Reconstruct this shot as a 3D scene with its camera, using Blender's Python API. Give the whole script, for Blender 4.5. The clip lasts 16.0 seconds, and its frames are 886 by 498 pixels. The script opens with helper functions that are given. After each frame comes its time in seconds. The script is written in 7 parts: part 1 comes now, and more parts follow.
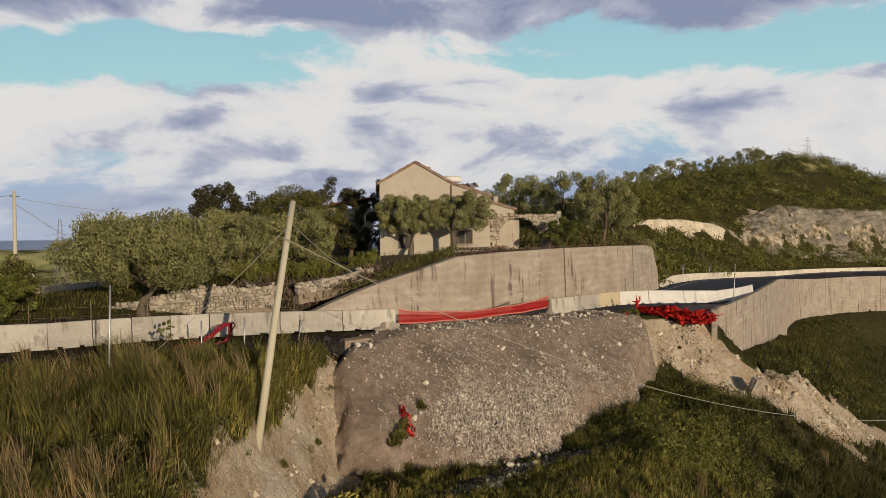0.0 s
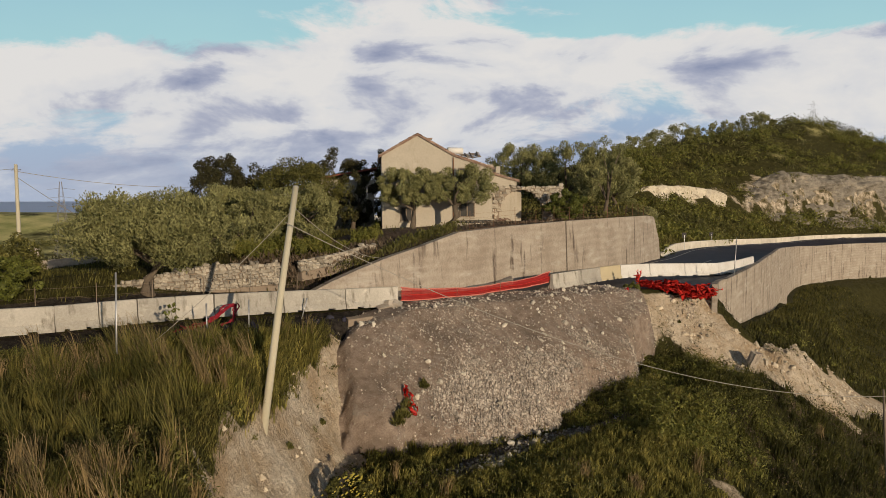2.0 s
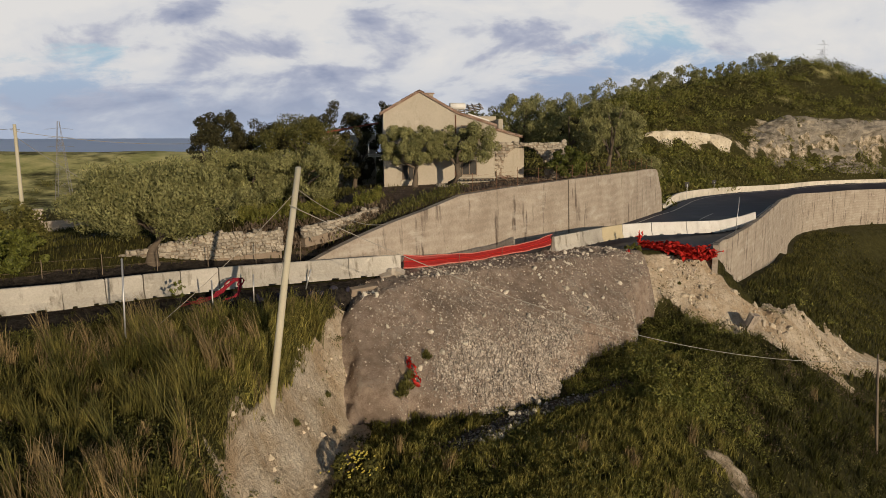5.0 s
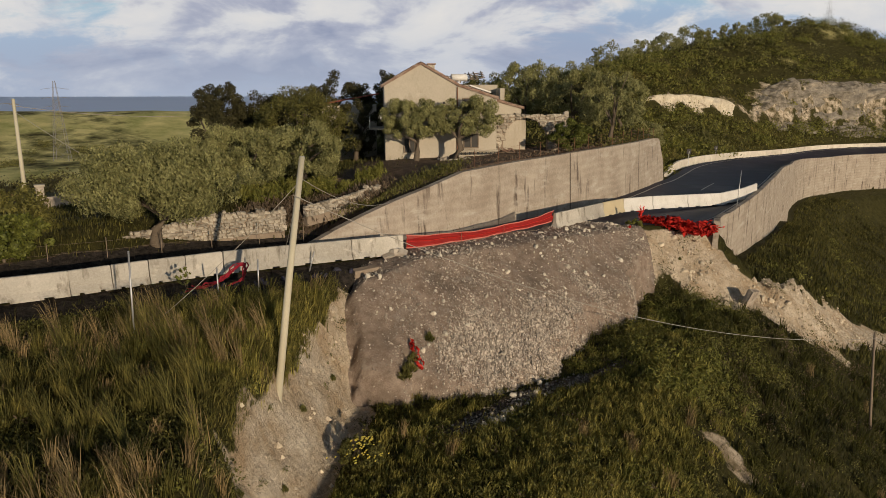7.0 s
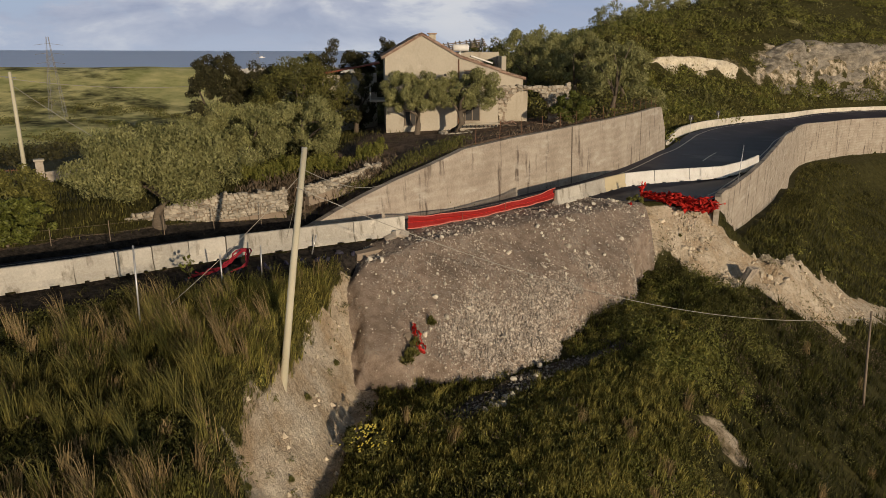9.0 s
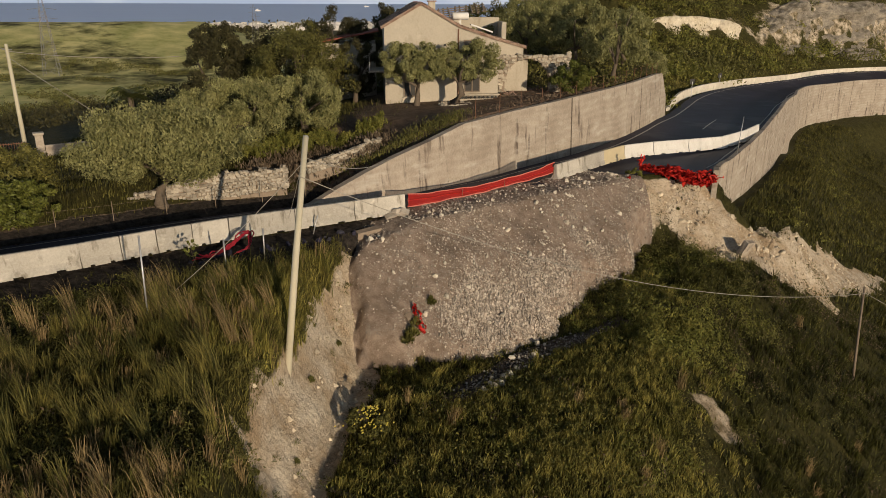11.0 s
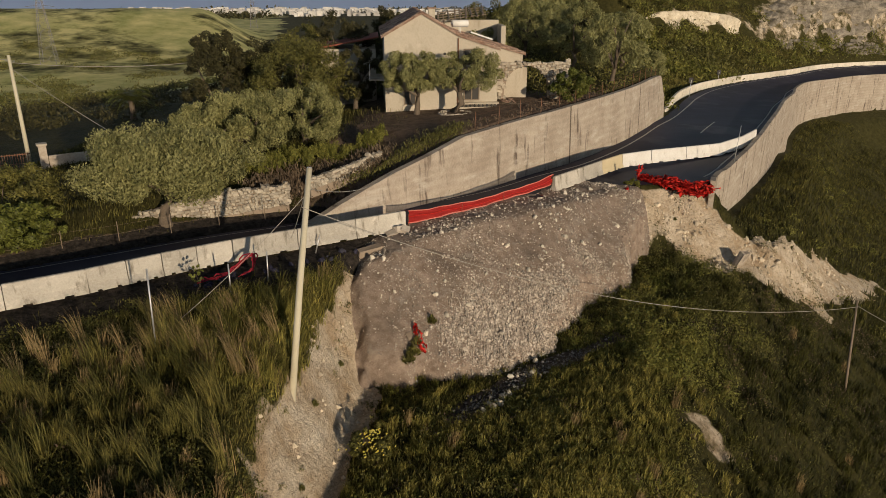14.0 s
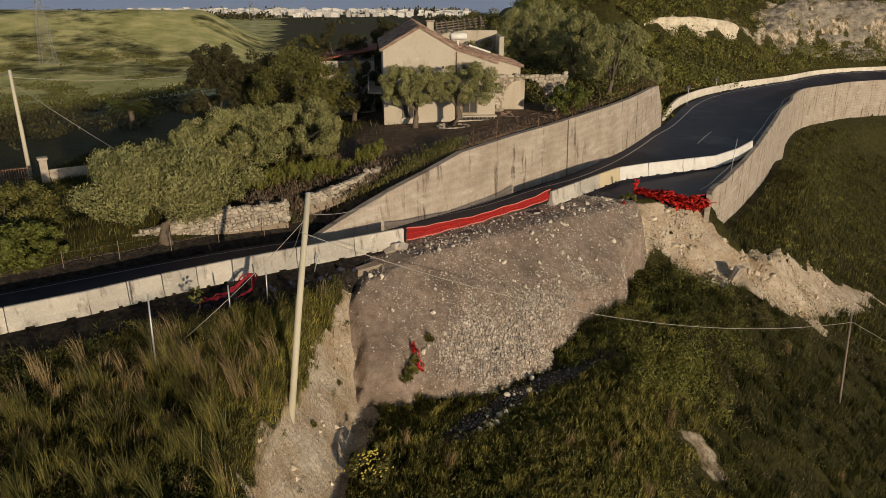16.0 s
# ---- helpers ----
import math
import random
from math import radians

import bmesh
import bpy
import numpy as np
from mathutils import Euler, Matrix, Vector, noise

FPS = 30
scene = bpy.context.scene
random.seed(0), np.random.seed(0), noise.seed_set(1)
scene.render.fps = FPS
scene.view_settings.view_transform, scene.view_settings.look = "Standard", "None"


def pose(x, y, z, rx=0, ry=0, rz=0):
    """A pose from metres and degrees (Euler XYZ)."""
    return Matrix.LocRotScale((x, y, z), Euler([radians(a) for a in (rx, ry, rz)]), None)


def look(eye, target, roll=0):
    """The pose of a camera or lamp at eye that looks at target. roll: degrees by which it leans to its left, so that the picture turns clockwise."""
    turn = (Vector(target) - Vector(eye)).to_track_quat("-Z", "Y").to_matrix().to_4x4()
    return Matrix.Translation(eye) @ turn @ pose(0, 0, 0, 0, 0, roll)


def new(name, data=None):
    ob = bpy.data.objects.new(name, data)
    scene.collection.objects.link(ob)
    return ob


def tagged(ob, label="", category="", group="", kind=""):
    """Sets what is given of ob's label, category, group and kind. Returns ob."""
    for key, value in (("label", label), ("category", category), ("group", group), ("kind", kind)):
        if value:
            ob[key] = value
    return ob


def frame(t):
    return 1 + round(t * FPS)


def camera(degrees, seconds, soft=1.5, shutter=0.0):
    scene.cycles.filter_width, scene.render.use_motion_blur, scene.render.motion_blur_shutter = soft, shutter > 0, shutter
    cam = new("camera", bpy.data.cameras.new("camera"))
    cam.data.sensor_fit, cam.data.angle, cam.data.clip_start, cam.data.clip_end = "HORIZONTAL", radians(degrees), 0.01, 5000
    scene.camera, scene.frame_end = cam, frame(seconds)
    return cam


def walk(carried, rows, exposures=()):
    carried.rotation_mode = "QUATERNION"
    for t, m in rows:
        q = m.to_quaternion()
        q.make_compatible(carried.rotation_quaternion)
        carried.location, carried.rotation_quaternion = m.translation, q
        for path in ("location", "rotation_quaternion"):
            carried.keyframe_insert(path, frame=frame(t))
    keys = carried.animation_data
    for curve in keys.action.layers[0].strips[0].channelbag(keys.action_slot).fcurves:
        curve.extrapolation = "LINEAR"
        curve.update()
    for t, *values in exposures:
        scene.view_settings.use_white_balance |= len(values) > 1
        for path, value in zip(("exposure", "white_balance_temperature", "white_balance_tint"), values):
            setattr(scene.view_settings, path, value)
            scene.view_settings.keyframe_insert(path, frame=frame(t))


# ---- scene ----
cam = camera(63.8, 16.0, soft=0.7)
PATH = [
    (0, (0.867, 0.17, 5.053), (0.743, 2.166, 5.013), -0.3),
    (0.5, (0.834, 0.088, 5.297), (0.708, 2.084, 5.235), -0.1),
    (1, (0.826, 0.061, 5.509), (0.7, 2.054, 5.419), -0.1),
    (1.5, (0.828, 0.11, 5.683), (0.701, 2.103, 5.567), -0.2),
    (2, (0.827, 0.075, 5.964), (0.699, 2.065, 5.817), -0.2),
    (2.5, (0.842, 0.039, 6.246), (0.713, 2.027, 6.071), -0.2),
    (3, (0.866, 0.077, 6.547), (0.735, 2.062, 6.337), -0.2),
    (3.5, (0.801, 0.078, 6.781), (0.672, 2.06, 6.547), -0.2),
    (4, (0.778, 0.129, 7.07), (0.648, 2.108, 6.808), -0.1),
    (6.5, (0.694, 0.089, 8.515), (0.562, 2.044, 8.112), -0.2),
    (7, (0.625, 0.127, 8.828), (0.496, 2.075, 8.397), -0.1),
    (7.5, (0.601, 0.147, 9.113), (0.473, 2.089, 8.654), -0.1),
    (8, (0.538, 0.236, 9.446), (0.411, 2.171, 8.958), -0.0),
    (8.5, (0.506, 0.285, 9.794), (0.381, 2.213, 9.278), 0.0),
    (9, (0.461, 0.317, 10.153), (0.337, 2.237, 9.606), 0.1),
    (11.5, (0.394, 0.21, 11.714), (0.277, 2.084, 11.026), 0.2),
    (12, (0.369, 0.197, 12.005), (0.252, 2.065, 11.3), 0.3),
    (12.5, (0.374, 0.153, 12.29), (0.258, 2.023, 11.589), 0.3),
    (13, (0.364, 0.148, 12.621), (0.25, 2.018, 11.921), 0.3),
    (13.5, (0.331, 0.158, 12.922), (0.217, 2.029, 12.224), 0.3),
    (14, (0.315, 0.217, 13.243), (0.202, 2.088, 12.545), 0.3),
    (14.5, (0.314, 0.255, 13.53), (0.203, 2.126, 12.831), 0.3),
    (15, (0.331, 0.219, 13.779), (0.221, 2.091, 13.083), 0.3),
    (15.5, (0.352, 0.181, 14.049), (0.242, 2.052, 13.352), 0.3),
    (16, (0.383, 0.199, 14.289), (0.273, 2.07, 13.592), 0.4),
]
walk(cam, [(t, look(e, g, r)) for t, e, g, r in PATH], [(0, -0.12), (8.0, -0.14), (10.0, -0.07), (12.0, 0.0), (16, 0.0)])

# ---------------------------------------------------------------- world, sun
SUN_EL, SUN_AZ = radians(9.3), math.atan2(0.553, -0.833)   # the sun stands low, behind and to the right
world = bpy.data.worlds.new("world")
scene.world = world
world.use_nodes = True


def nodes_of(tree):
    tree.nodes.clear()

    def add(kind, **kw):
        n = tree.nodes.new(kind)
        for key, value in kw.items():
            if key == "op":
                n.operation = value
            elif key == "blend":
                n.blend_type = value
            elif key == "dtype":
                n.data_type = value
            else:
                n.inputs[key].default_value = value
        return n
    return add, tree.links.new


def make_sky():
    """Clear low-sun sky with banks of cloud low in the north and a veil above them."""
    add, link = nodes_of(world.node_tree)
    sky = add("ShaderNodeTexSky")
    sky.sky_type, sky.sun_disc = "NISHITA", False
    sky.sun_elevation, sky.sun_rotation = SUN_EL, SUN_AZ
    sky.altitude, sky.air_density, sky.dust_density = 120, 1.0, 1.0

    def math_node(op, a, b=None, c=None):
        n = add("ShaderNodeMath", op=op)
        for k, v in enumerate((a, b, c)):
            if v is None:
                continue
            if isinstance(v, (int, float)):
                n.inputs[k].default_value = v
            else:
                link(v, n.inputs[k])
        return n.outputs[0]

    def noise_at(vec, scale, detail, rough, dist=0.0):
        n = add("ShaderNodeTexNoise", Scale=scale, Detail=detail, Roughness=rough, Distortion=dist)
        link(vec, n.inputs["Vector"])
        return n.outputs[0]

    def ramp(value, stops):
        r = add("ShaderNodeValToRGB")
        e = r.color_ramp.elements
        while len(e) < len(stops):
            e.new(0.5)
        for one, (p, c) in zip(e, stops):
            one.position, one.color = p, (*c, 1) if isinstance(c, tuple) else (c, c, c, 1)
        link(value, r.inputs[0])
        return r.outputs[0]
    co = add("ShaderNodeTexCoord")
    sep = add("ShaderNodeSeparateXYZ")
    link(co.outputs["Generated"], sep.inputs[0])
    az = math_node("ARCTAN2", sep.outputs[0], sep.outputs[1])
    el = math_node("ARCSINE", sep.outputs[2])
    flat = add("ShaderNodeCombineXYZ")
    link(math_node("MULTIPLY", az, 2.6), flat.inputs[0])
    link(math_node("MULTIPLY", el, 6.0), flat.inputs[1])
    v = flat.outputs[0]
    wave = noise_at(v, 1.0, 3.0, 0.5)
    bulge = math_node("POWER", 2.718, math_node("MULTIPLY", math_node("MULTIPLY", az, az), -9.0))
    height = math_node("SUBTRACT", math_node("MULTIPLY", el, 57.3), math_node("MULTIPLY", bulge, 2.6))
    height = math_node("ADD", height, math_node("MULTIPLY_ADD", wave, 7.0, -3.5))
    band = math_node("DIVIDE", height, 40.0)
    much = ramp(band, [(0.0, 0.50), (0.06, 0.52), (0.14, 0.66), (0.22, 0.80), (0.25, 0.58), (0.275, 0.40), (0.325, 0.38), (0.350, 0.54), (0.38, 0.74), (0.52, 0.62), (0.7, 0.32), (1.0, 0.16)])
    puff = noise_at(v, 1.9, 12.0, 0.62, 0.35)
    mid = math_node("ADD", az, 0.10)
    arch = math_node("POWER", 2.718, math_node("MULTIPLY", math_node("MULTIPLY", mid, mid), -70.0))
    much = math_node("MULTIPLY_ADD", arch, 0.22, much)
    sum_ = math_node("ADD", puff, math_node("ADD", much, -0.5))
    mask = add("ShaderNodeMapRange")
    mask.interpolation_type = "SMOOTHSTEP"
    mask.inputs[1].default_value, mask.inputs[2].default_value = 0.47, 0.60
    link(sum_, mask.inputs[0])
    # undersides: greyer low in each bank, and where the cloud is thick
    off = add("ShaderNodeVectorMath", op="ADD")
    off.inputs[1].default_value = (5.3, 0.12, 2.0)
    link(v, off.inputs[0])
    lumps = noise_at(off.outputs[0], 2.0, 8.0, 0.55, 0.3)
    grey = ramp(band, [(0.0, 0.52), (0.10, 0.50), (0.155, 0.46), (0.20, 0.26), (0.30, 0.20), (0.35, 0.52), (0.40, 0.74), (0.55, 0.66), (1.0, 0.5)])
    tone = math_node("ADD", math_node("MULTIPLY_ADD", lumps, 2.6, -1.3), grey)
    cloud = ramp(tone, [(0.18, (0.81, 0.79, 0.77)), (0.40, (0.73, 0.73, 0.745)), (0.56, (0.46, 0.485, 0.59)), (0.80, (0.27, 0.31, 0.45))])
    clear = ramp(band, [(0.0, (0.30, 0.37, 0.53)), (0.10, (0.38, 0.50, 0.66)), (0.22, (0.43, 0.70, 0.73)), (0.34, (0.36, 0.61, 0.70)), (0.6, (0.24, 0.42, 0.58))])
    dim = add("ShaderNodeVectorMath", op="SCALE")
    dim.inputs["Scale"].default_value = 0.040
    link(sky.outputs[0], dim.inputs[0])
    high = add("ShaderNodeMapRange")
    high.inputs[1].default_value, high.inputs[2].default_value = 0.30, 0.50
    link(sep.outputs[2], high.inputs[0])
    blue = add("ShaderNodeMix", dtype="RGBA")
    link(high.outputs[0], blue.inputs[0])
    link(clear, blue.inputs[6])
    link(dim.outputs[0], blue.inputs[7])
    mix = add("ShaderNodeMix", dtype="RGBA")
    link(mask.outputs[0], mix.inputs[0])
    link(blue.outputs[2], mix.inputs[6])
    link(cloud, mix.inputs[7])
    # the air thickens towards the horizon
    haze = add("ShaderNodeMapRange")
    haze.inputs[1].default_value, haze.inputs[2].default_value = 0.0, 0.10
    haze.inputs[3].default_value, haze.inputs[4].default_value = 0.7, 0.0
    link(sep.outputs[2], haze.inputs[0])
    far = add("ShaderNodeMix", dtype="RGBA")
    far.inputs[7].default_value = (0.49, 0.55, 0.67, 1)
    link(haze.outputs[0], far.inputs[0])
    link(mix.outputs[2], far.inputs[6])
    bg = add("ShaderNodeBackground", Strength=1.0)
    link(far.outputs[2], bg.inputs[0])
    out = add("ShaderNodeOutputWorld")
    link(bg.outputs[0], out.inputs[0])


make_sky()
sun_data = bpy.data.lights.new("sun", "SUN")
sun_data.energy, sun_data.angle, sun_data.color = 3.8, radians(0.6), (1.0, 0.80, 0.56)
sun = new("sun", sun_data)
sun.matrix_world = look((0.553 * 100, -0.833 * 100, 100 * math.tan(SUN_EL)), (0, 0, 0))


# ---------------------------------------------------------------- materials
def material(name, base, vary, rough=0.9, scale=1.0, fine=12.0, bump=0.3, amount=0.5, metal=0.0, per="", spread=0.25,
             stain=None, stain_scale=(0.3, 0.3, 0.3), stain_at=(0.52, 0.7), spec=0.3, bump_dist=0.02, trans=0.0,
             stain2=None, stain2_scale=(1, 1, 1), stain2_at=(0.5, 0.7), boards=0.0):
    """A surface with two scales of variation, optional stains and a per-object or per-island shift of brightness."""
    m = bpy.data.materials.new(name)
    m.use_nodes = True
    add, link = nodes_of(m.node_tree)
    geo = add("ShaderNodeNewGeometry")
    big = add("ShaderNodeTexNoise", Scale=scale, Detail=5.0, Roughness=0.6)
    small = add("ShaderNodeTexNoise", Scale=fine, Detail=4.0, Roughness=0.65)
    link(geo.outputs["Position"], big.inputs["Vector"])
    link(geo.outputs["Position"], small.inputs["Vector"])
    both = add("ShaderNodeMath", op="MULTIPLY_ADD")
    both.inputs[1].default_value = 0.45
    link(small.outputs[0], both.inputs[0])
    half = add("ShaderNodeMath", op="MULTIPLY")
    half.inputs[1].default_value = 0.55
    link(big.outputs[0], half.inputs[0])
    link(half.outputs[0], both.inputs[2])
    span = add("ShaderNodeMapRange")
    span.inputs[1].default_value, span.inputs[2].default_value = 0.5 - 0.22 / max(amount, 0.01) * 0.5, 0.5 + 0.22 / max(amount, 0.01) * 0.5
    link(both.outputs[0], span.inputs[0])
    col = add("ShaderNodeMix", dtype="RGBA")
    col.inputs[6].default_value, col.inputs[7].default_value = (*base, 1), (*vary, 1)
    link(span.outputs[0], col.inputs[0])
    last = col.outputs[2]
    if stain:
        mp = add("ShaderNodeVectorMath", op="MULTIPLY")
        mp.inputs[1].default_value = stain_scale
        link(geo.outputs["Position"], mp.inputs[0])
        st = add("ShaderNodeTexNoise", Scale=1.0, Detail=6.0, Roughness=0.62)
        link(mp.outputs[0], st.inputs["Vector"])
        sr = add("ShaderNodeMapRange")
        sr.inputs[1].default_value, sr.inputs[2].default_value = stain_at
        link(st.outputs[0], sr.inputs[0])
        sm = add("ShaderNodeMix", dtype="RGBA")
        sm.inputs[7].default_value = (*stain, 1)
        link(sr.outputs[0], sm.inputs[0])
        link(last, sm.inputs[6])
        last = sm.outputs[2]
    if stain2:
        mp = add("ShaderNodeVectorMath", op="MULTIPLY")
        mp.inputs[1].default_value = stain2_scale
        link(geo.outputs["Position"], mp.inputs[0])
        st = add("ShaderNodeTexNoise", Scale=1.0, Detail=8.0, Roughness=0.68)
        link(mp.outputs[0], st.inputs["Vector"])
        sr = add("ShaderNodeMapRange")
        sr.inputs[1].default_value, sr.inputs[2].default_value = stain2_at
        sr.inputs[4].default_value = 0.8
        link(st.outputs[0], sr.inputs[0])
        sm = add("ShaderNodeMix", dtype="RGBA")
        sm.inputs[7].default_value = (*stain2, 1)
        link(sr.outputs[0], sm.inputs[0])
        link(last, sm.inputs[6])
        last = sm.outputs[2]
    if boards:
        wv = add("ShaderNodeTexWave", Scale=boards, Distortion=5.0, Detail=4.0)
        wv.bands_direction = "Z"
        wv.inputs["Detail Scale"].default_value = 0.6
        link(geo.outputs["Position"], wv.inputs["Vector"])
        br = add("ShaderNodeMapRange")
        br.inputs[3].default_value, br.inputs[4].default_value = 0.93, 1.03
        link(wv.outputs[1], br.inputs[0])
        sc2 = add("ShaderNodeVectorMath", op="SCALE")
        link(last, sc2.inputs[0])
        link(br.outputs[0], sc2.inputs["Scale"])
        last = sc2.outputs[0]
    if per:
        if per == "object":
            rnd = add("ShaderNodeObjectInfo").outputs["Random"]
        else:
            rnd = geo.outputs["Random Per Island"]
        pr = add("ShaderNodeMapRange")
        pr.inputs[3].default_value, pr.inputs[4].default_value = 1 - spread, 1 + spread
        link(rnd, pr.inputs[0])
        sc = add("ShaderNodeVectorMath", op="SCALE")
        link(last, sc.inputs[0])
        link(pr.outputs[0], sc.inputs["Scale"])
        last = sc.outputs[0]
    bsdf = add("ShaderNodeBsdfPrincipled", Roughness=rough, Metallic=metal)
    bsdf.inputs["Specular IOR Level"].default_value = spec
    link(last, bsdf.inputs["Base Color"])
    if bump:
        bp = add("ShaderNodeBump", Strength=bump, Distance=bump_dist)
        link(both.outputs[0], bp.inputs["Height"])
        link(bp.outputs[0], bsdf.inputs["Normal"])
    out = add("ShaderNodeOutputMaterial")
    if trans:
        tl = add("ShaderNodeBsdfTranslucent")
        link(last, tl.inputs[0])
        ms = add("ShaderNodeMixShader")
        ms.inputs[0].default_value = trans
        link(bsdf.outputs[0], ms.inputs[1])
        link(tl.outputs[0], ms.inputs[2])
        link(ms.outputs[0], out.inputs[0])
    else:
        link(bsdf.outputs[0], out.inputs[0])
    return m


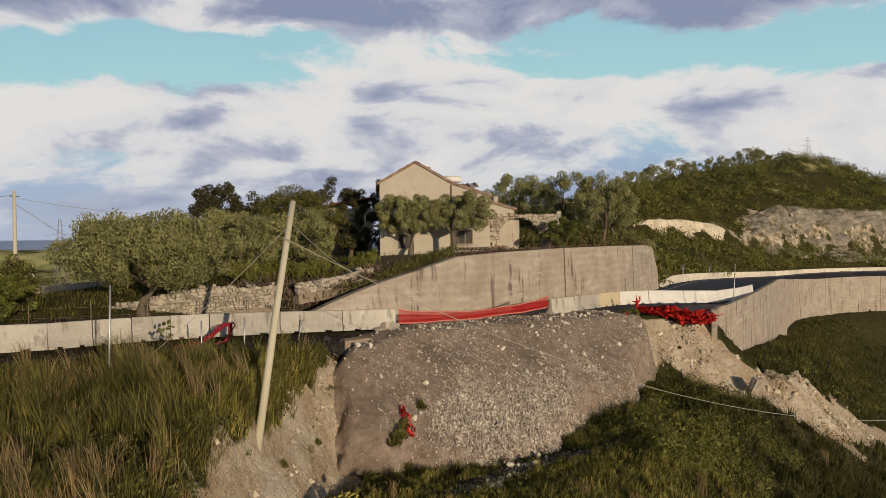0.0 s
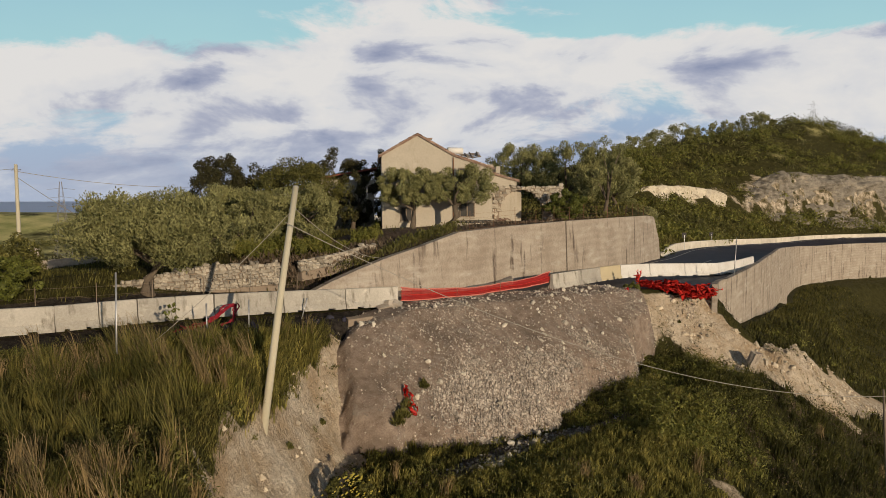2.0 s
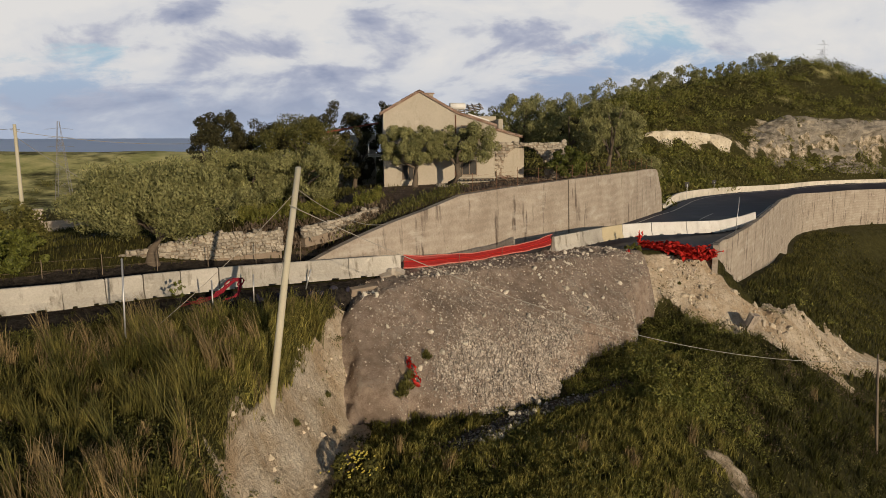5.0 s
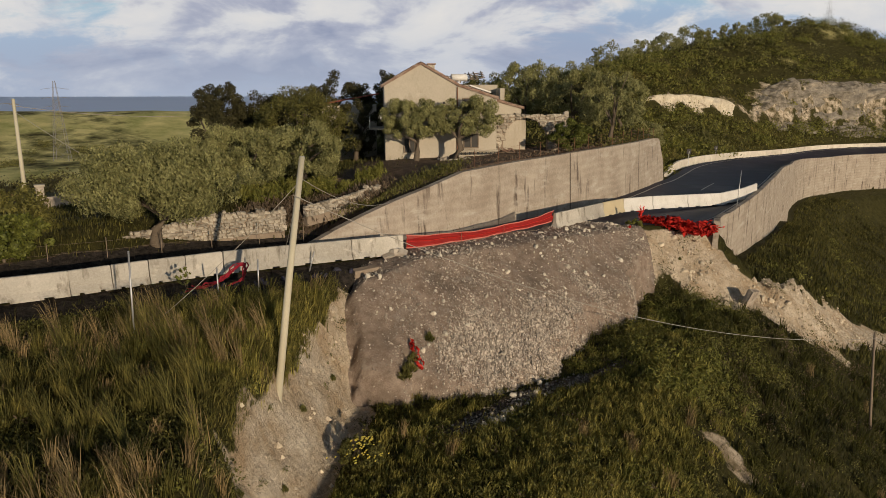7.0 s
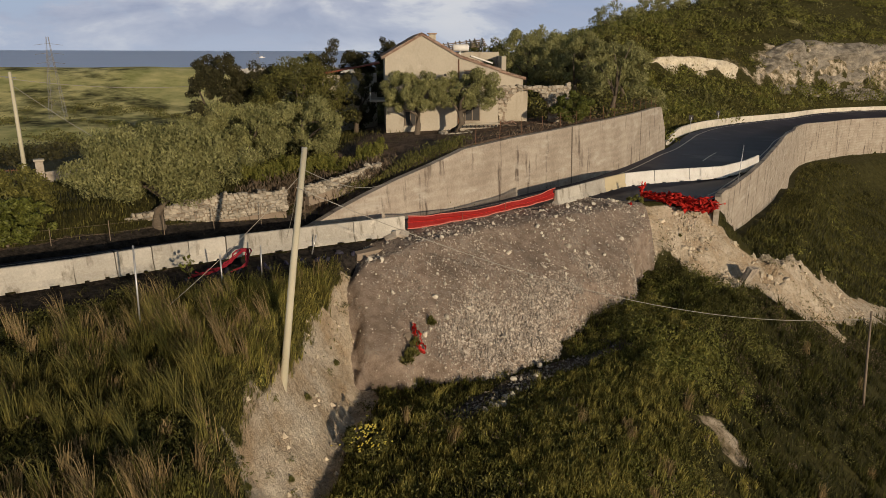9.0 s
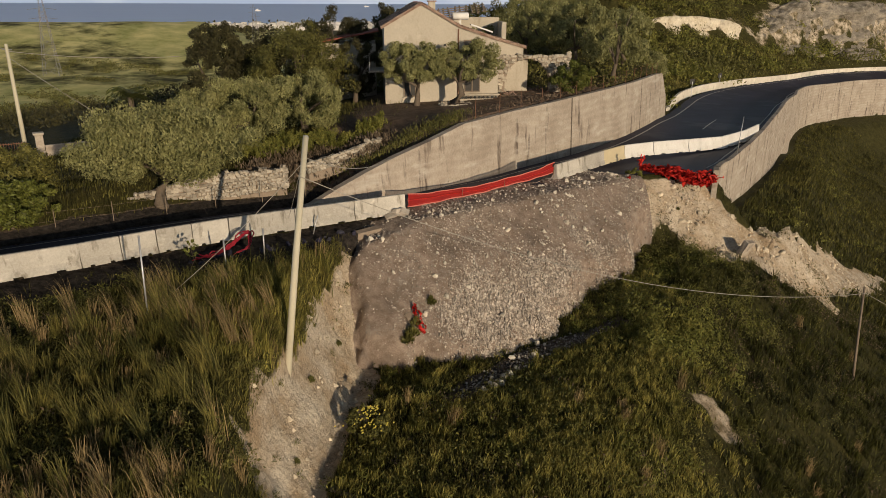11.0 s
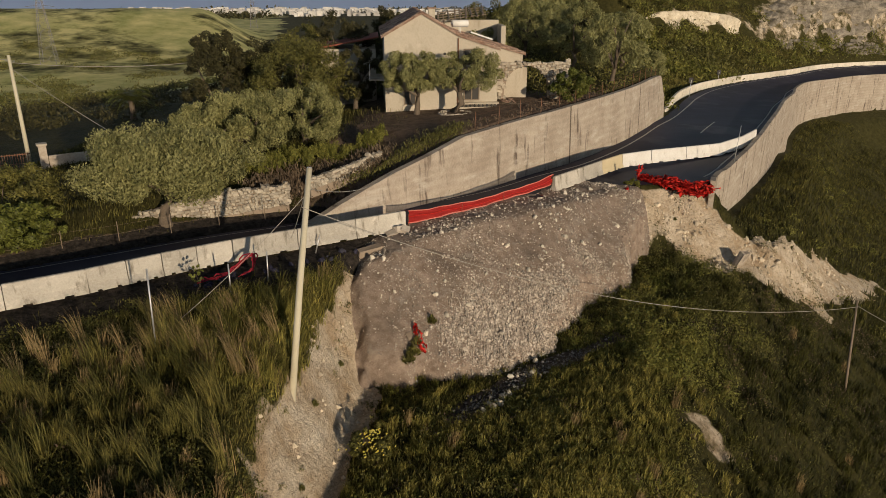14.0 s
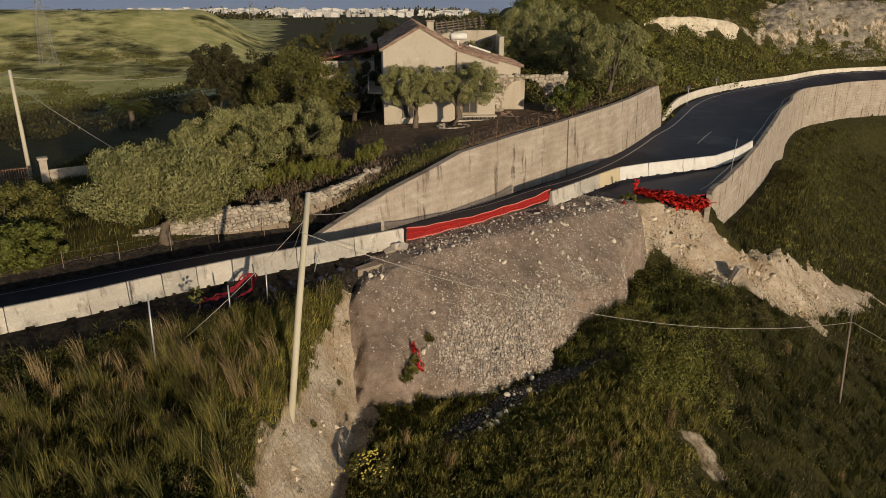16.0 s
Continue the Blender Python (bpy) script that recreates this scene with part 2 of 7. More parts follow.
M = {
    "asphalt": material("asphalt", (0.013, 0.013, 0.028), (0.032, 0.031, 0.058), 0.60, 0.22, 30, 0.12, 1.0, stain=(0.050, 0.049, 0.068), stain_scale=(0.16, 0.16, 1), stain_at=(0.55, 0.62), spec=0.25),
    "line_paint": material("line_paint", (0.55, 0.54, 0.50), (0.30, 0.29, 0.27), 0.7, 2.0, 20, 0.1),
    "wall_concrete": material("wall_concrete", (0.30, 0.25, 0.20), (0.43, 0.375, 0.31), 0.9, 0.45, 7, 0.4, 1.0, bump_dist=0.03,
                              stain=(0.115, 0.088, 0.07), stain_scale=(1.25, 1.25, 0.20), stain_at=(0.565, 0.67),
                              stain2=(0.51, 0.465, 0.40), stain2_scale=(0.35, 0.35, 1.1), stain2_at=(0.53, 0.70), boards=0.55),
    "barrier_concrete": material("barrier_concrete", (0.36, 0.335, 0.29), (0.50, 0.47, 0.415), 0.88, 0.7, 12, 0.3, 0.9, per="object", spread=0.16,
                                 stain=(0.15, 0.13, 0.10), stain_scale=(2.4, 2.4, 0.55), stain_at=(0.55, 0.72),
                                 stain2=(0.60, 0.56, 0.49), stain2_scale=(1.5, 1.5, 2.5), stain2_at=(0.56, 0.7)),
    "white_concrete": material("white_concrete", (0.70, 0.69, 0.66), (0.56, 0.54, 0.50), 0.8, 0.9, 12, 0.2, 0.7, per="object", spread=0.06,
                               stain=(0.34, 0.31, 0.27), stain_scale=(2.0, 2.0, 0.9), stain_at=(0.60, 0.78)),
    "yellow_concrete": material("yellow_concrete", (0.56, 0.48, 0.31), (0.46, 0.39, 0.26), 0.85, 0.9, 14, 0.2),
    "plaster": material("plaster", (0.41, 0.362, 0.29), (0.50, 0.45, 0.365), 0.92, 0.5, 8, 0.2, 0.7,
                        stain=(0.27, 0.225, 0.165), stain_scale=(0.5, 0.5, 0.22), stain_at=(0.55, 0.75),
                        stain2=(0.55, 0.50, 0.42), stain2_scale=(0.8, 0.8, 0.8), stain2_at=(0.58, 0.7)),
    "stone": material("stone", (0.27, 0.235, 0.185), (0.43, 0.385, 0.315), 0.92, 2.0, 14, 0.5, 0.8, per="object", spread=0.32),
    "stone_stuff": material("stone_stuff", (0.22, 0.182, 0.148), (0.52, 0.46, 0.39), 0.92, 2.0, 14, 0.5, 0.7, per="island", spread=0.45),
    "gravel": material("gravel", (0.18, 0.132, 0.102), (0.35, 0.28, 0.225), 0.95, 2.2, 17, 1.0, 1.0, bump_dist=0.14,
                       stain=(0.15, 0.115, 0.09), stain_scale=(0.45, 0.45, 0.45), stain_at=(0.5, 0.68),
                       stain2=(0.40, 0.35, 0.30), stain2_scale=(0.9, 0.9, 0.9), stain2_at=(0.56, 0.72)),
    "limestone": material("limestone", (0.44, 0.39, 0.31), (0.66, 0.61, 0.52), 0.92, 2.0, 14, 0.4, 0.8, per="object", spread=0.25),
    "clay_lump": material("clay_lump", (0.40, 0.33, 0.24), (0.64, 0.56, 0.44), 0.95, 2.0, 14, 0.5, 0.9, per="object", spread=0.25),
    "pale_rubble": material("pale_rubble", (0.40, 0.33, 0.235), (0.66, 0.58, 0.46), 0.95, 2.0, 14, 0.4, 0.8, per="island", spread=0.35),
    "tile": material("tile", (0.22, 0.125, 0.09), (0.40, 0.30, 0.23), 0.9, 1.6, 9, 0.3, 1.0, per="island", spread=0.45),
    "wood_pole": material("wood_pole", (0.46, 0.42, 0.31), (0.56, 0.52, 0.40), 0.85, 1.0, 16, 0.2),
    "old_wood": material("old_wood", (0.16, 0.12, 0.085), (0.26, 0.21, 0.16), 0.9, 2.0, 24, 0.4),
    "bark": material("bark", (0.085, 0.066, 0.048), (0.17, 0.135, 0.10), 0.95, 2.0, 16, 0.7, bump_dist=0.05),
    "olive_leaf": material("olive_leaf", (0.10, 0.104, 0.033), (0.345, 0.335, 0.142), 0.65, 1.1, 2.8, 0, 0.8, per="island", spread=0.30, trans=0.15),
    "dark_leaf": material("dark_leaf", (0.034, 0.033, 0.012), (0.075, 0.068, 0.026), 0.65, 0.6, 8, 0, 0.7, per="island", spread=0.5, trans=0.2),
    "green_leaf": material("green_leaf", (0.038, 0.043, 0.010), (0.20, 0.185, 0.050), 0.65, 0.9, 3, 0, 0.7, per="island", spread=0.40, trans=0.2),
    "bright_leaf": material("bright_leaf", (0.07, 0.088, 0.015), (0.17, 0.178, 0.04), 0.55, 0.6, 8, 0, 0.7, per="island", spread=0.45, trans=0.25),
    "brown_leaf": material("brown_leaf", (0.11, 0.075, 0.05), (0.18, 0.14, 0.095), 0.8, 0.6, 8, 0, 0.7, per="island", spread=0.4, trans=0.15),
    "grass_blade": material("grass_blade", (0.016, 0.019, 0.004), (0.145, 0.133, 0.031), 0.7, 0.55, 2.5, 0, 1.0, per="island", spread=0.6, trans=0.3),
    "tuft_blade": material("tuft_blade", (0.052, 0.057, 0.010), (0.225, 0.194, 0.055), 0.75, 0.35, 3.0, 0, 1.0, per="island", spread=0.5, trans=0.3),
    "old_net": material("old_net", (0.30, 0.016, 0.03), (0.42, 0.035, 0.06), 0.55, 2, 12, 0.1, trans=0.3),
    # brighter copy of the grass: sunlight in hollow and slip edge put into colour
    "sunlit_blade": material("sunlit_blade", (0.085, 0.090, 0.016), (0.38, 0.33, 0.090), 0.75, 0.5, 3.0, 0, 1.0, per="island", spread=0.55, trans=0.3),
    # darker copy of the grass: shade on the right-hand slope put into colour
    "shaded_blade": material("shaded_blade", (0.012, 0.015, 0.003), (0.085, 0.084, 0.016), 0.7, 0.45, 2.0, 0, 1.0, per="island", spread=0.6, trans=0.25),
    "dry_blade": material("dry_blade", (0.22, 0.155, 0.07), (0.34, 0.255, 0.125), 0.8, 0.6, 5, 0, 0.7, per="island", spread=0.45, trans=0.25),
    "metal": material("metal", (0.42, 0.42, 0.42), (0.52, 0.52, 0.52), 0.45, 2, 20, 0.05, metal=0.7),
    "rust": material("rust", (0.14, 0.07, 0.04), (0.24, 0.13, 0.08), 0.85, 3, 20, 0.2),
    "red_plastic": material("red_plastic", (0.60, 0.020, 0.016), (0.72, 0.045, 0.03), 0.5, 2, 12, 0.1, trans=0.3),
    "white_paint": material("white_paint", (0.78, 0.77, 0.74), (0.68, 0.66, 0.62), 0.6, 1, 10, 0.05),
    "dark_paint": material("dark_paint", (0.03, 0.028, 0.026), (0.05, 0.046, 0.042), 0.6, 2, 12, 0.05),
    "red_roof": material("red_roof", (0.20, 0.055, 0.035), (0.28, 0.09, 0.06), 0.85, 1, 10, 0.2),
    "far_steel": material("far_steel", (0.20, 0.19, 0.19), (0.26, 0.25, 0.25), 0.8, 2, 10, 0),
    "cable": material("cable", (0.30, 0.28, 0.24), (0.36, 0.34, 0.30), 0.7, 2, 10, 0),
    "rock": material("rock", (0.15, 0.132, 0.108), (0.34, 0.305, 0.25), 0.95, 0.45, 2.6, 1.0, 1.0, bump_dist=0.4,
                     stain=(0.12, 0.105, 0.08), stain_scale=(0.30, 0.30, 0.9), stain_at=(0.52, 0.62),
                     stain2=(0.50, 0.44, 0.35), stain2_scale=(0.16, 0.16, 0.5), stain2_at=(0.55, 0.66)),
    "pale_cut": material("pale_cut", (0.50, 0.43, 0.315), (0.74, 0.67, 0.54), 0.95, 0.5, 3.0, 1.0, 1.0, bump_dist=0.3,
                     stain=(0.25, 0.20, 0.13), stain_scale=(0.5, 0.5, 0.8), stain_at=(0.58, 0.70)),
    "weed_leaf": material("weed_leaf", (0.085, 0.098, 0.016), (0.27, 0.255, 0.060), 0.65, 0.9, 3, 0, 0.8, per="island", spread=0.33, trans=0.25),
    "net_hem": material("net_hem", (0.66, 0.16, 0.12), (0.76, 0.30, 0.25), 0.6, 2, 12, 0.1, trans=0.2),
    "net": material("net", (0.50, 0.018, 0.014), (0.62, 0.04, 0.03), 0.5, 2, 12, 0.1, trans=0.3),
    "flower": material("flower", (0.75, 0.62, 0.08), (0.85, 0.75, 0.2), 0.6, 2, 10, 0),
    "town": material("town", (0.42, 0.40, 0.38), (0.66, 0.64, 0.60), 0.9, 0.02, 0.2, 0, 0.8, per="island", spread=0.25),
    "earth_block": material("earth_block", (0.22, 0.17, 0.125), (0.32, 0.26, 0.20), 0.95, 1.0, 10, 0.5),
    "sea": material("sea", (0.50, 0.62, 0.88), (0.55, 0.67, 0.92), 0.7, 0.002, 0.02, 0, 0.5, spec=0.1),
}


def make_netting():
    """Woven plastic netting: light passes between the strands."""
    m = M["net"]
    t = m.node_tree
    out = next(n for n in t.nodes if n.type == "OUTPUT_MATERIAL")
    was = out.inputs[0].links[0].from_socket
    clear, ms = t.nodes.new("ShaderNodeBsdfTransparent"), t.nodes.new("ShaderNodeMixShader")
    ms.inputs[0].default_value = 0.35
    t.links.new(was, ms.inputs[1])
    t.links.new(clear.outputs[0], ms.inputs[2])
    t.links.new(ms.outputs[0], out.inputs[0])


make_netting()


# ---------------------------------------------------------------- building helpers
def link_mesh(name, verts, faces, mat, parent=None, label="", smooth=False, mats=None, index=None):
    me = bpy.data.meshes.new(name)
    me.from_pydata([tuple(v) for v in np.asarray(verts, float).tolist()], [], faces if isinstance(faces, list) else np.asarray(faces).tolist())
    for one in (mats or [mat]):
        me.materials.append(one)
    if index is not None:
        me.polygons.foreach_set("material_index", np.asarray(index, dtype=np.int32))
    if smooth:
        me.polygons.foreach_set("use_smooth", np.ones(len(me.polygons), dtype=bool))
    ob = new(name, me)
    if parent is not None:
        ob.parent = parent
    if label:
        ob["label"] = label
    return ob


def part(name, bm, mat, parent=None, label="", smooth=False):
    me = bpy.data.meshes.new(name)
    bm.normal_update()
    bm.to_mesh(me)
    bm.free()
    me.materials.append(mat)
    if smooth:
        me.polygons.foreach_set("use_smooth", np.ones(len(me.polygons), dtype=bool))
    ob = new(name, me)
    if parent is not None:
        ob.parent = parent
    if label:
        ob["label"] = label
    return ob


def empty(name, x, y, z, rz=0.0, **tags):
    ob = new(name)
    ob.matrix_world = pose(x, y, z, 0, 0, rz)
    return tagged(ob, **tags)


def box(sx, sy, sz, at=(0, 0, 0), bevel=0.0, rot=(0, 0, 0), bm=None):
    """A box centred in x and y, standing on at; bevelled."""
    bm = bm or bmesh.new()
    m = pose(*at, *rot) @ Matrix.Translation((0, 0, sz / 2)) @ Matrix.Diagonal((sx, sy, sz, 1))
    made = bmesh.ops.create_cube(bm, size=1.0, matrix=m)
    if bevel:
        edges = list({e for v in made["verts"] for e in v.link_edges})
        bmesh.ops.bevel(bm, geom=edges, offset=bevel, segments=1, affect="EDGES")
    return bm


def tube(points, radii, sides=8, bm=None, cap=True):
    """A round bar through points, with a radius at each."""
    bm = bm or bmesh.new()
    rings = []
    pts = [Vector(p) for p in points]
    for i, p in enumerate(pts):
        ahead = (pts[min(i + 1, len(pts) - 1)] - pts[max(i - 1, 0)]).normalized()
        side = ahead.cross(Vector((0.13, 0.21, 1) if abs(ahead.z) < 0.9 else (1, 0.1, 0))).normalized()
        other = ahead.cross(side)
        r = radii[i] if hasattr(radii, "__len__") else radii
        rings.append([bm.verts.new(p + r * (math.cos(a) * side + math.sin(a) * other)) for a in (2 * math.pi * k / sides for k in range(sides))])
    for a, b in zip(rings, rings[1:]):
        for k in range(sides):
            bm.faces.new((a[k], a[(k + 1) % sides], b[(k + 1) % sides], b[k]))
    if cap:
        bm.faces.new(rings[0][::-1])
        bm.faces.new(rings[-1])
    return bm


def catmull(points, per=6):
    """A smooth line through points, of any width."""
    p = np.array([points[0], *points, points[-1]], float)
    out = []
    for i in range(1, len(p) - 2):
        a, b, c, d = p[i - 1:i + 3]
        for k in range(per):
            t = k / per
            out.append(0.5 * (2 * b + (c - a) * t + (2 * a - 5 * b + 4 * c - d) * t * t + (3 * b - a - 3 * c + d) * t ** 3))
    out.append(p[-2])
    return np.array(out)


def fbm(x, y, scale, seed=0, octaves=4):
    """Smooth value noise on arrays, about -1 to 1."""
    total, amp, norm = np.zeros(np.shape(x)), 1.0, 0.0
    for o in range(octaves):
        u, v = np.asarray(x) / scale, np.asarray(y) / scale
        iu, iv = np.floor(u).astype(np.int64), np.floor(v).astype(np.int64)
        fu, fv = u - iu, v - iv
        fu, fv = fu * fu * (3 - 2 * fu), fv * fv * (3 - 2 * fv)

        def h(a, b):
            n = (a * 374761393 + b * 668265263 + (seed + o * 17) * 2147483647) & 0x7FFFFFFF
            n = ((n ^ (n >> 13)) * 1274126177) & 0x7FFFFFFF
            return ((n ^ (n >> 16)) & 0xFFFF) / 32767.5 - 1
        total += amp * ((h(iu, iv) * (1 - fu) + h(iu + 1, iv) * fu) * (1 - fv) + (h(iu, iv + 1) * (1 - fu) + h(iu + 1, iv + 1) * fu) * fv)
        norm += amp
        amp *= 0.5
        scale *= 0.5
    return total / norm


def smooth(a, b, x):
    t = np.clip((np.asarray(x, float) - a) / (b - a), 0, 1)
    return t * t * (3 - 2 * t)


# ---------------------------------------------------------------- the road and the lie of the land
RIGHT_EDGE = catmull([(-60, -11, 2.6), (-30, 16.2, 1.3), (-19.2, 25.9, 0.65), (-12, 32.3, 0.35), (-4.2, 39.4, -0.1), (5, 48.2, -0.45),
                      (11.5, 52.6, -0.8), (18, 55.2, -1.05), (22.3, 62, -1.15), (27, 71, -1.3), (31.3, 80, -1.5), (36, 90, -1.8),
                      (41, 101, -2.2), (47, 113, -2.9), (53, 127, -3.9), (61, 142, -4.8), (70, 152.5, -5.4), (84, 163.5, -5.6), (120, 178, -5.8)])
LEFT_EDGE = catmull([(-63.1, -7.6, 2.6), (-33, 19.6, 1.3), (-22.3, 29.3, 0.65), (-15.1, 35.7, 0.35), (-8.2, 41.2, -0.05), (-0.8, 47.9, -0.4),
                     (3.5, 54, -0.6), (7.4, 59.2, -0.75), (11.5, 66, -0.95), (15, 73, -1.1), (18, 80, -1.35), (21.5, 87.2, -1.6),
                     (25.5, 97, -1.85), (30, 108.5, -2.2), (36.8, 121.5, -2.65), (47, 136, -3.25), (62, 153.5, -3.9), (81, 174, -4.3), (117, 192, -4.5)])


def beside(line, x, y, every=6):
    """Signed distance of points to a line (positive on its left), the line's height there and how far along it they are."""
    x, y = np.ravel(x).astype(float), np.ravel(y).astype(float)
    best, side, height, along = np.full(x.shape, 1e18), np.zeros(x.shape), np.zeros(x.shape), np.zeros(x.shape)
    for i, (a, b) in enumerate(zip(line[:-1], line[1:])):
        d = b[:2] - a[:2]
        t = np.clip(((x - a[0]) * d[0] + (y - a[1]) * d[1]) / (d @ d), 0, 1)
        ox, oy = x - a[0] - t * d[0], y - a[1] - t * d[1]
        q = ox * ox + oy * oy
        near = q < best
        best[near] = q[near]
        side[near] = np.sign(d[0] * oy - d[1] * ox)[near]
        height[near] = (a[2] + t * (b[2] - a[2]))[near]
        along[near] = (i + t)[near]
    return np.sqrt(best) * side, height, along / every


SCAR_Y, SCAR_X = [5, 12, 15, 17.6, 20, 22, 24, 26, 29, 32, 34.5, 38], [-4.7, -6.0, -6.6, -7.5, -8.2, -8.1, -7.95, -7.95, -8.0, -7.7, -7.4, -6.2]
WALL_TOP_X = [-9.4, -8, -6.7, -5.2, -3.3, -1.17, 2, 7.2, 13.5, 18.5, 20]
WALL_TOP_Z = [0.5, 1.2, 1.75, 2.3, 2.85, 3.56, 3.75, 3.9, 3.9, 3.75, 3.55]


def heap_inside(x, y):
    """How far inside the gravel's outline a point lies, roughly in metres."""
    a = (x + 4.2) * 0.69 + (y - 39.4) * 0.72
    s = (x + 4.2) * 0.72 - (y - 39.4) * 0.69
    wob = 0.8 * fbm(x, y, 2.6, 43) + 0.45 * fbm(x, y, 0.9, 44)
    toe = np.interp(a, [-7, -6, -5, -3.7, -2, 0, 2.5, 4.5, 6.5, 9, 11, 12.5, 14, 16, 18, 19.5, 21], [5.4, 6.9, 6.6, 8.1, 8.8, 9.2, 9.0, 8.2, 7.3, 7.1, 7.2, 6.7, 6.0, 5.3, 5.0, 3.8, 1.5])
    return np.minimum.reduce([(a + 3.5 + 0.72 * s) * 0.8 + 0.5 * wob, a + 7.2 + wob, 20.6 - a + 0.5 * wob, toe - s + wob, s + 0.4 + 0.5 * smooth(-1, 2, a) + 1.0 * smooth(12.5, 15, a)])


def heap_mask(x, y):
    return heap_inside(x, y) > 0


def heap_height(x, y):
    """The tipped gravel: level by the road, then a slope down to its toe."""
    a = (x + 4.2) * 0.69 + (y - 39.4) * 0.72
    s = (x + 4.2) * 0.72 - (y - 39.4) * 0.69
    right = np.maximum(0, a - 5)
    z = -0.06 - 0.030 * a - 0.10 * np.maximum(0, a - 17) - 0.73 * np.maximum(0, s - 2.2 - 0.09 * np.minimum(right, 8)) + 0.16 * fbm(x, y, 3.0, 5)
    return z - 0.22 * np.maximum(0, -a - 1.5)


def heap_surface(x, y):
    """The gravel's skin with its lumps, runnels and ragged rim."""
    s = (x + 4.2) * 0.72 - (y - 39.4) * 0.69
    a = (x + 4.2) * 0.69 + (y - 39.4) * 0.72
    z = heap_height(x, y) + 0.10 * fbm(x, y, 0.9, 41, 3) + 0.20 * fbm(x, y, 2.6, 42, 3)
    z = z + smooth(1.5, 4, s) * (0.16 * fbm(a, s * 0.25, 1.1, 48, 3) - 0.10 * np.abs(fbm(a, s * 0.4, 2.4, 49, 3)))
    f = smooth(-0.55, 0.4, heap_inside(x, y))
    return z * f + (land(x, y) - 0.22) * (1 - f)


CLIFF = catmull([(33, 155, 5.0), (45, 160.5, 4.2), (57, 166, 2.8), (63, 168.5, 1.2), (75, 177.5, 1.0), (97, 188.5, -0.8), (125, 203, -2)])


def land(x, y, fine=True):
    shape = np.shape(x)
    x, y = np.ravel(x).astype(float), np.ravel(y).astype(float)
    sr, zr, kr = beside(RIGHT_EDGE[::2], x, y, 3)
    sl, zl, kl = beside(LEFT_EDGE[::2], x, y, 3)
    sr = -sr
    road = np.minimum(zr, zl) - 0.12
    # above the road: garden terraces, the house's yard, the hill
    terrace = np.interp(x, [-400, -200, -123, -60, -34, -25, -15, -8, 1, 10, 16, 24], [-30, -18, -13, -3.2, 0.2, 1.5, 2.4, 3.2, 3.6, 3.6, 3.5, 3.2])
    terrace = terrace + np.where(x > -2, np.clip((y - 69) * 0.13, 0, 7), 0) * smooth(-2, 6, x)
    terrace = terrace - smooth(-6, -22, x) * np.maximum(0, y - 64) * 0.035 - np.maximum(0, y - 110) * 0.03 * smooth(20, 0, x)
    wallside = smooth(-10.2, -9.2, x) * (1 - smooth(87.5, 90.5, y + 0.25 * x - 5)) * smooth(30, 36, y)
    top = np.interp(x, WALL_TOP_X, WALL_TOP_Z) - 0.12
    behind = np.minimum(terrace + 0.1, top + 0.28 * np.maximum(0, sl - 0.6))
    verge = np.minimum(terrace, zl + 0.15 + 0.42 * np.maximum(0, sl - 0.3))
    up = verge * (1 - wallside) + behind * wallside
    cap = np.interp(x, [6, 20, 37, 60, 81, 98, 110, 125, 150, 210], [6.5, 11, 15.5, 20.5, 24.5, 29.5, 30, 23, 11, 0])
    cap = cap - 0.25 * np.maximum(0, y - 238) - 0.12 * np.maximum(0, 60 - y)
    sc, zc, kc = beside(CLIFF[::2], x, y, 3)
    tall = np.interp(kc, [0, 1, 2, 2.6, 3.1, 4.0, 6], [2.6, 3.4, 3.4, 3.0, 3.6, 8.5, 10.5])
    t = np.clip(sl / np.maximum(sl + np.maximum(-sc, 0), 0.1), 0, 1)
    climb = np.where(sc < 0, zl - 0.45 + 0.5 * smooth(1.6, 4.5, sl) + (zc - zl) * t, zc + tall * smooth(0, 1.2 + 0.3 * tall, sc) + 0.62 * np.maximum(0, sc - 2))
    hill = np.minimum(cap + 0.8 * fbm(x, y, 14, 3), climb)
    far_right = smooth(88, 97, y + 0.35 * (x - 22)) * smooth(2, 20, x)
    up = up * (1 - far_right) + hill * far_right
    # below the road: grassy shelf, the slip's scar, the hollow, the slope under the far wall
    shelf = zr - 0.25 - 0.07 * np.minimum(sr, 14) - 0.35 * np.maximum(0, sr - 16)
    line2 = (x - 18) * 0.9 - (y - 54) * 0.44
    hollow = -5.3 - 0.75 * np.log1p(np.exp(np.clip((line2 - 2.5) * 1.2, -30, 30))) / 1.2 + 0.3 * fbm(x, y, 6, 2) - 5 * np.clip(kr - 8, 0, 4)
    edge = np.interp(y, SCAR_Y, SCAR_X) + 0.14 * fbm(x, y, 2.4, 11)
    scar = 0.5 * smooth(0, 1.2, x - edge) + 0.5 * smooth(0.8, 2.8, x - edge)
    rill = smooth(0, 0.6, x - edge) * (1 - smooth(2.8, 3.8, x - edge))
    bank = zr - 0.25 - 1.0 * sr
    old = np.interp(kr, [7, 11.3, 12.2, 13, 17], [-3.4, -6.1, -8.6, -11.0, -11.2])
    base = np.interp(kr, [7, 8, 9, 11.3, 12.2, 13, 17], [-4.3, -5.0, -5.8, -8.6, -9.2, -11.0, -12.5])
    under = base - (0.40 - (old - base) / 5) * np.clip(sr, 0, 5) - 1.25 * np.clip(sr - 5, 0, 3.5) - 0.6 * np.maximum(0, sr - 8.5)
    bank = np.where(kr > 7.0, under, bank)
    valley = shelf * (1 - scar) + np.maximum(hollow, bank) * scar
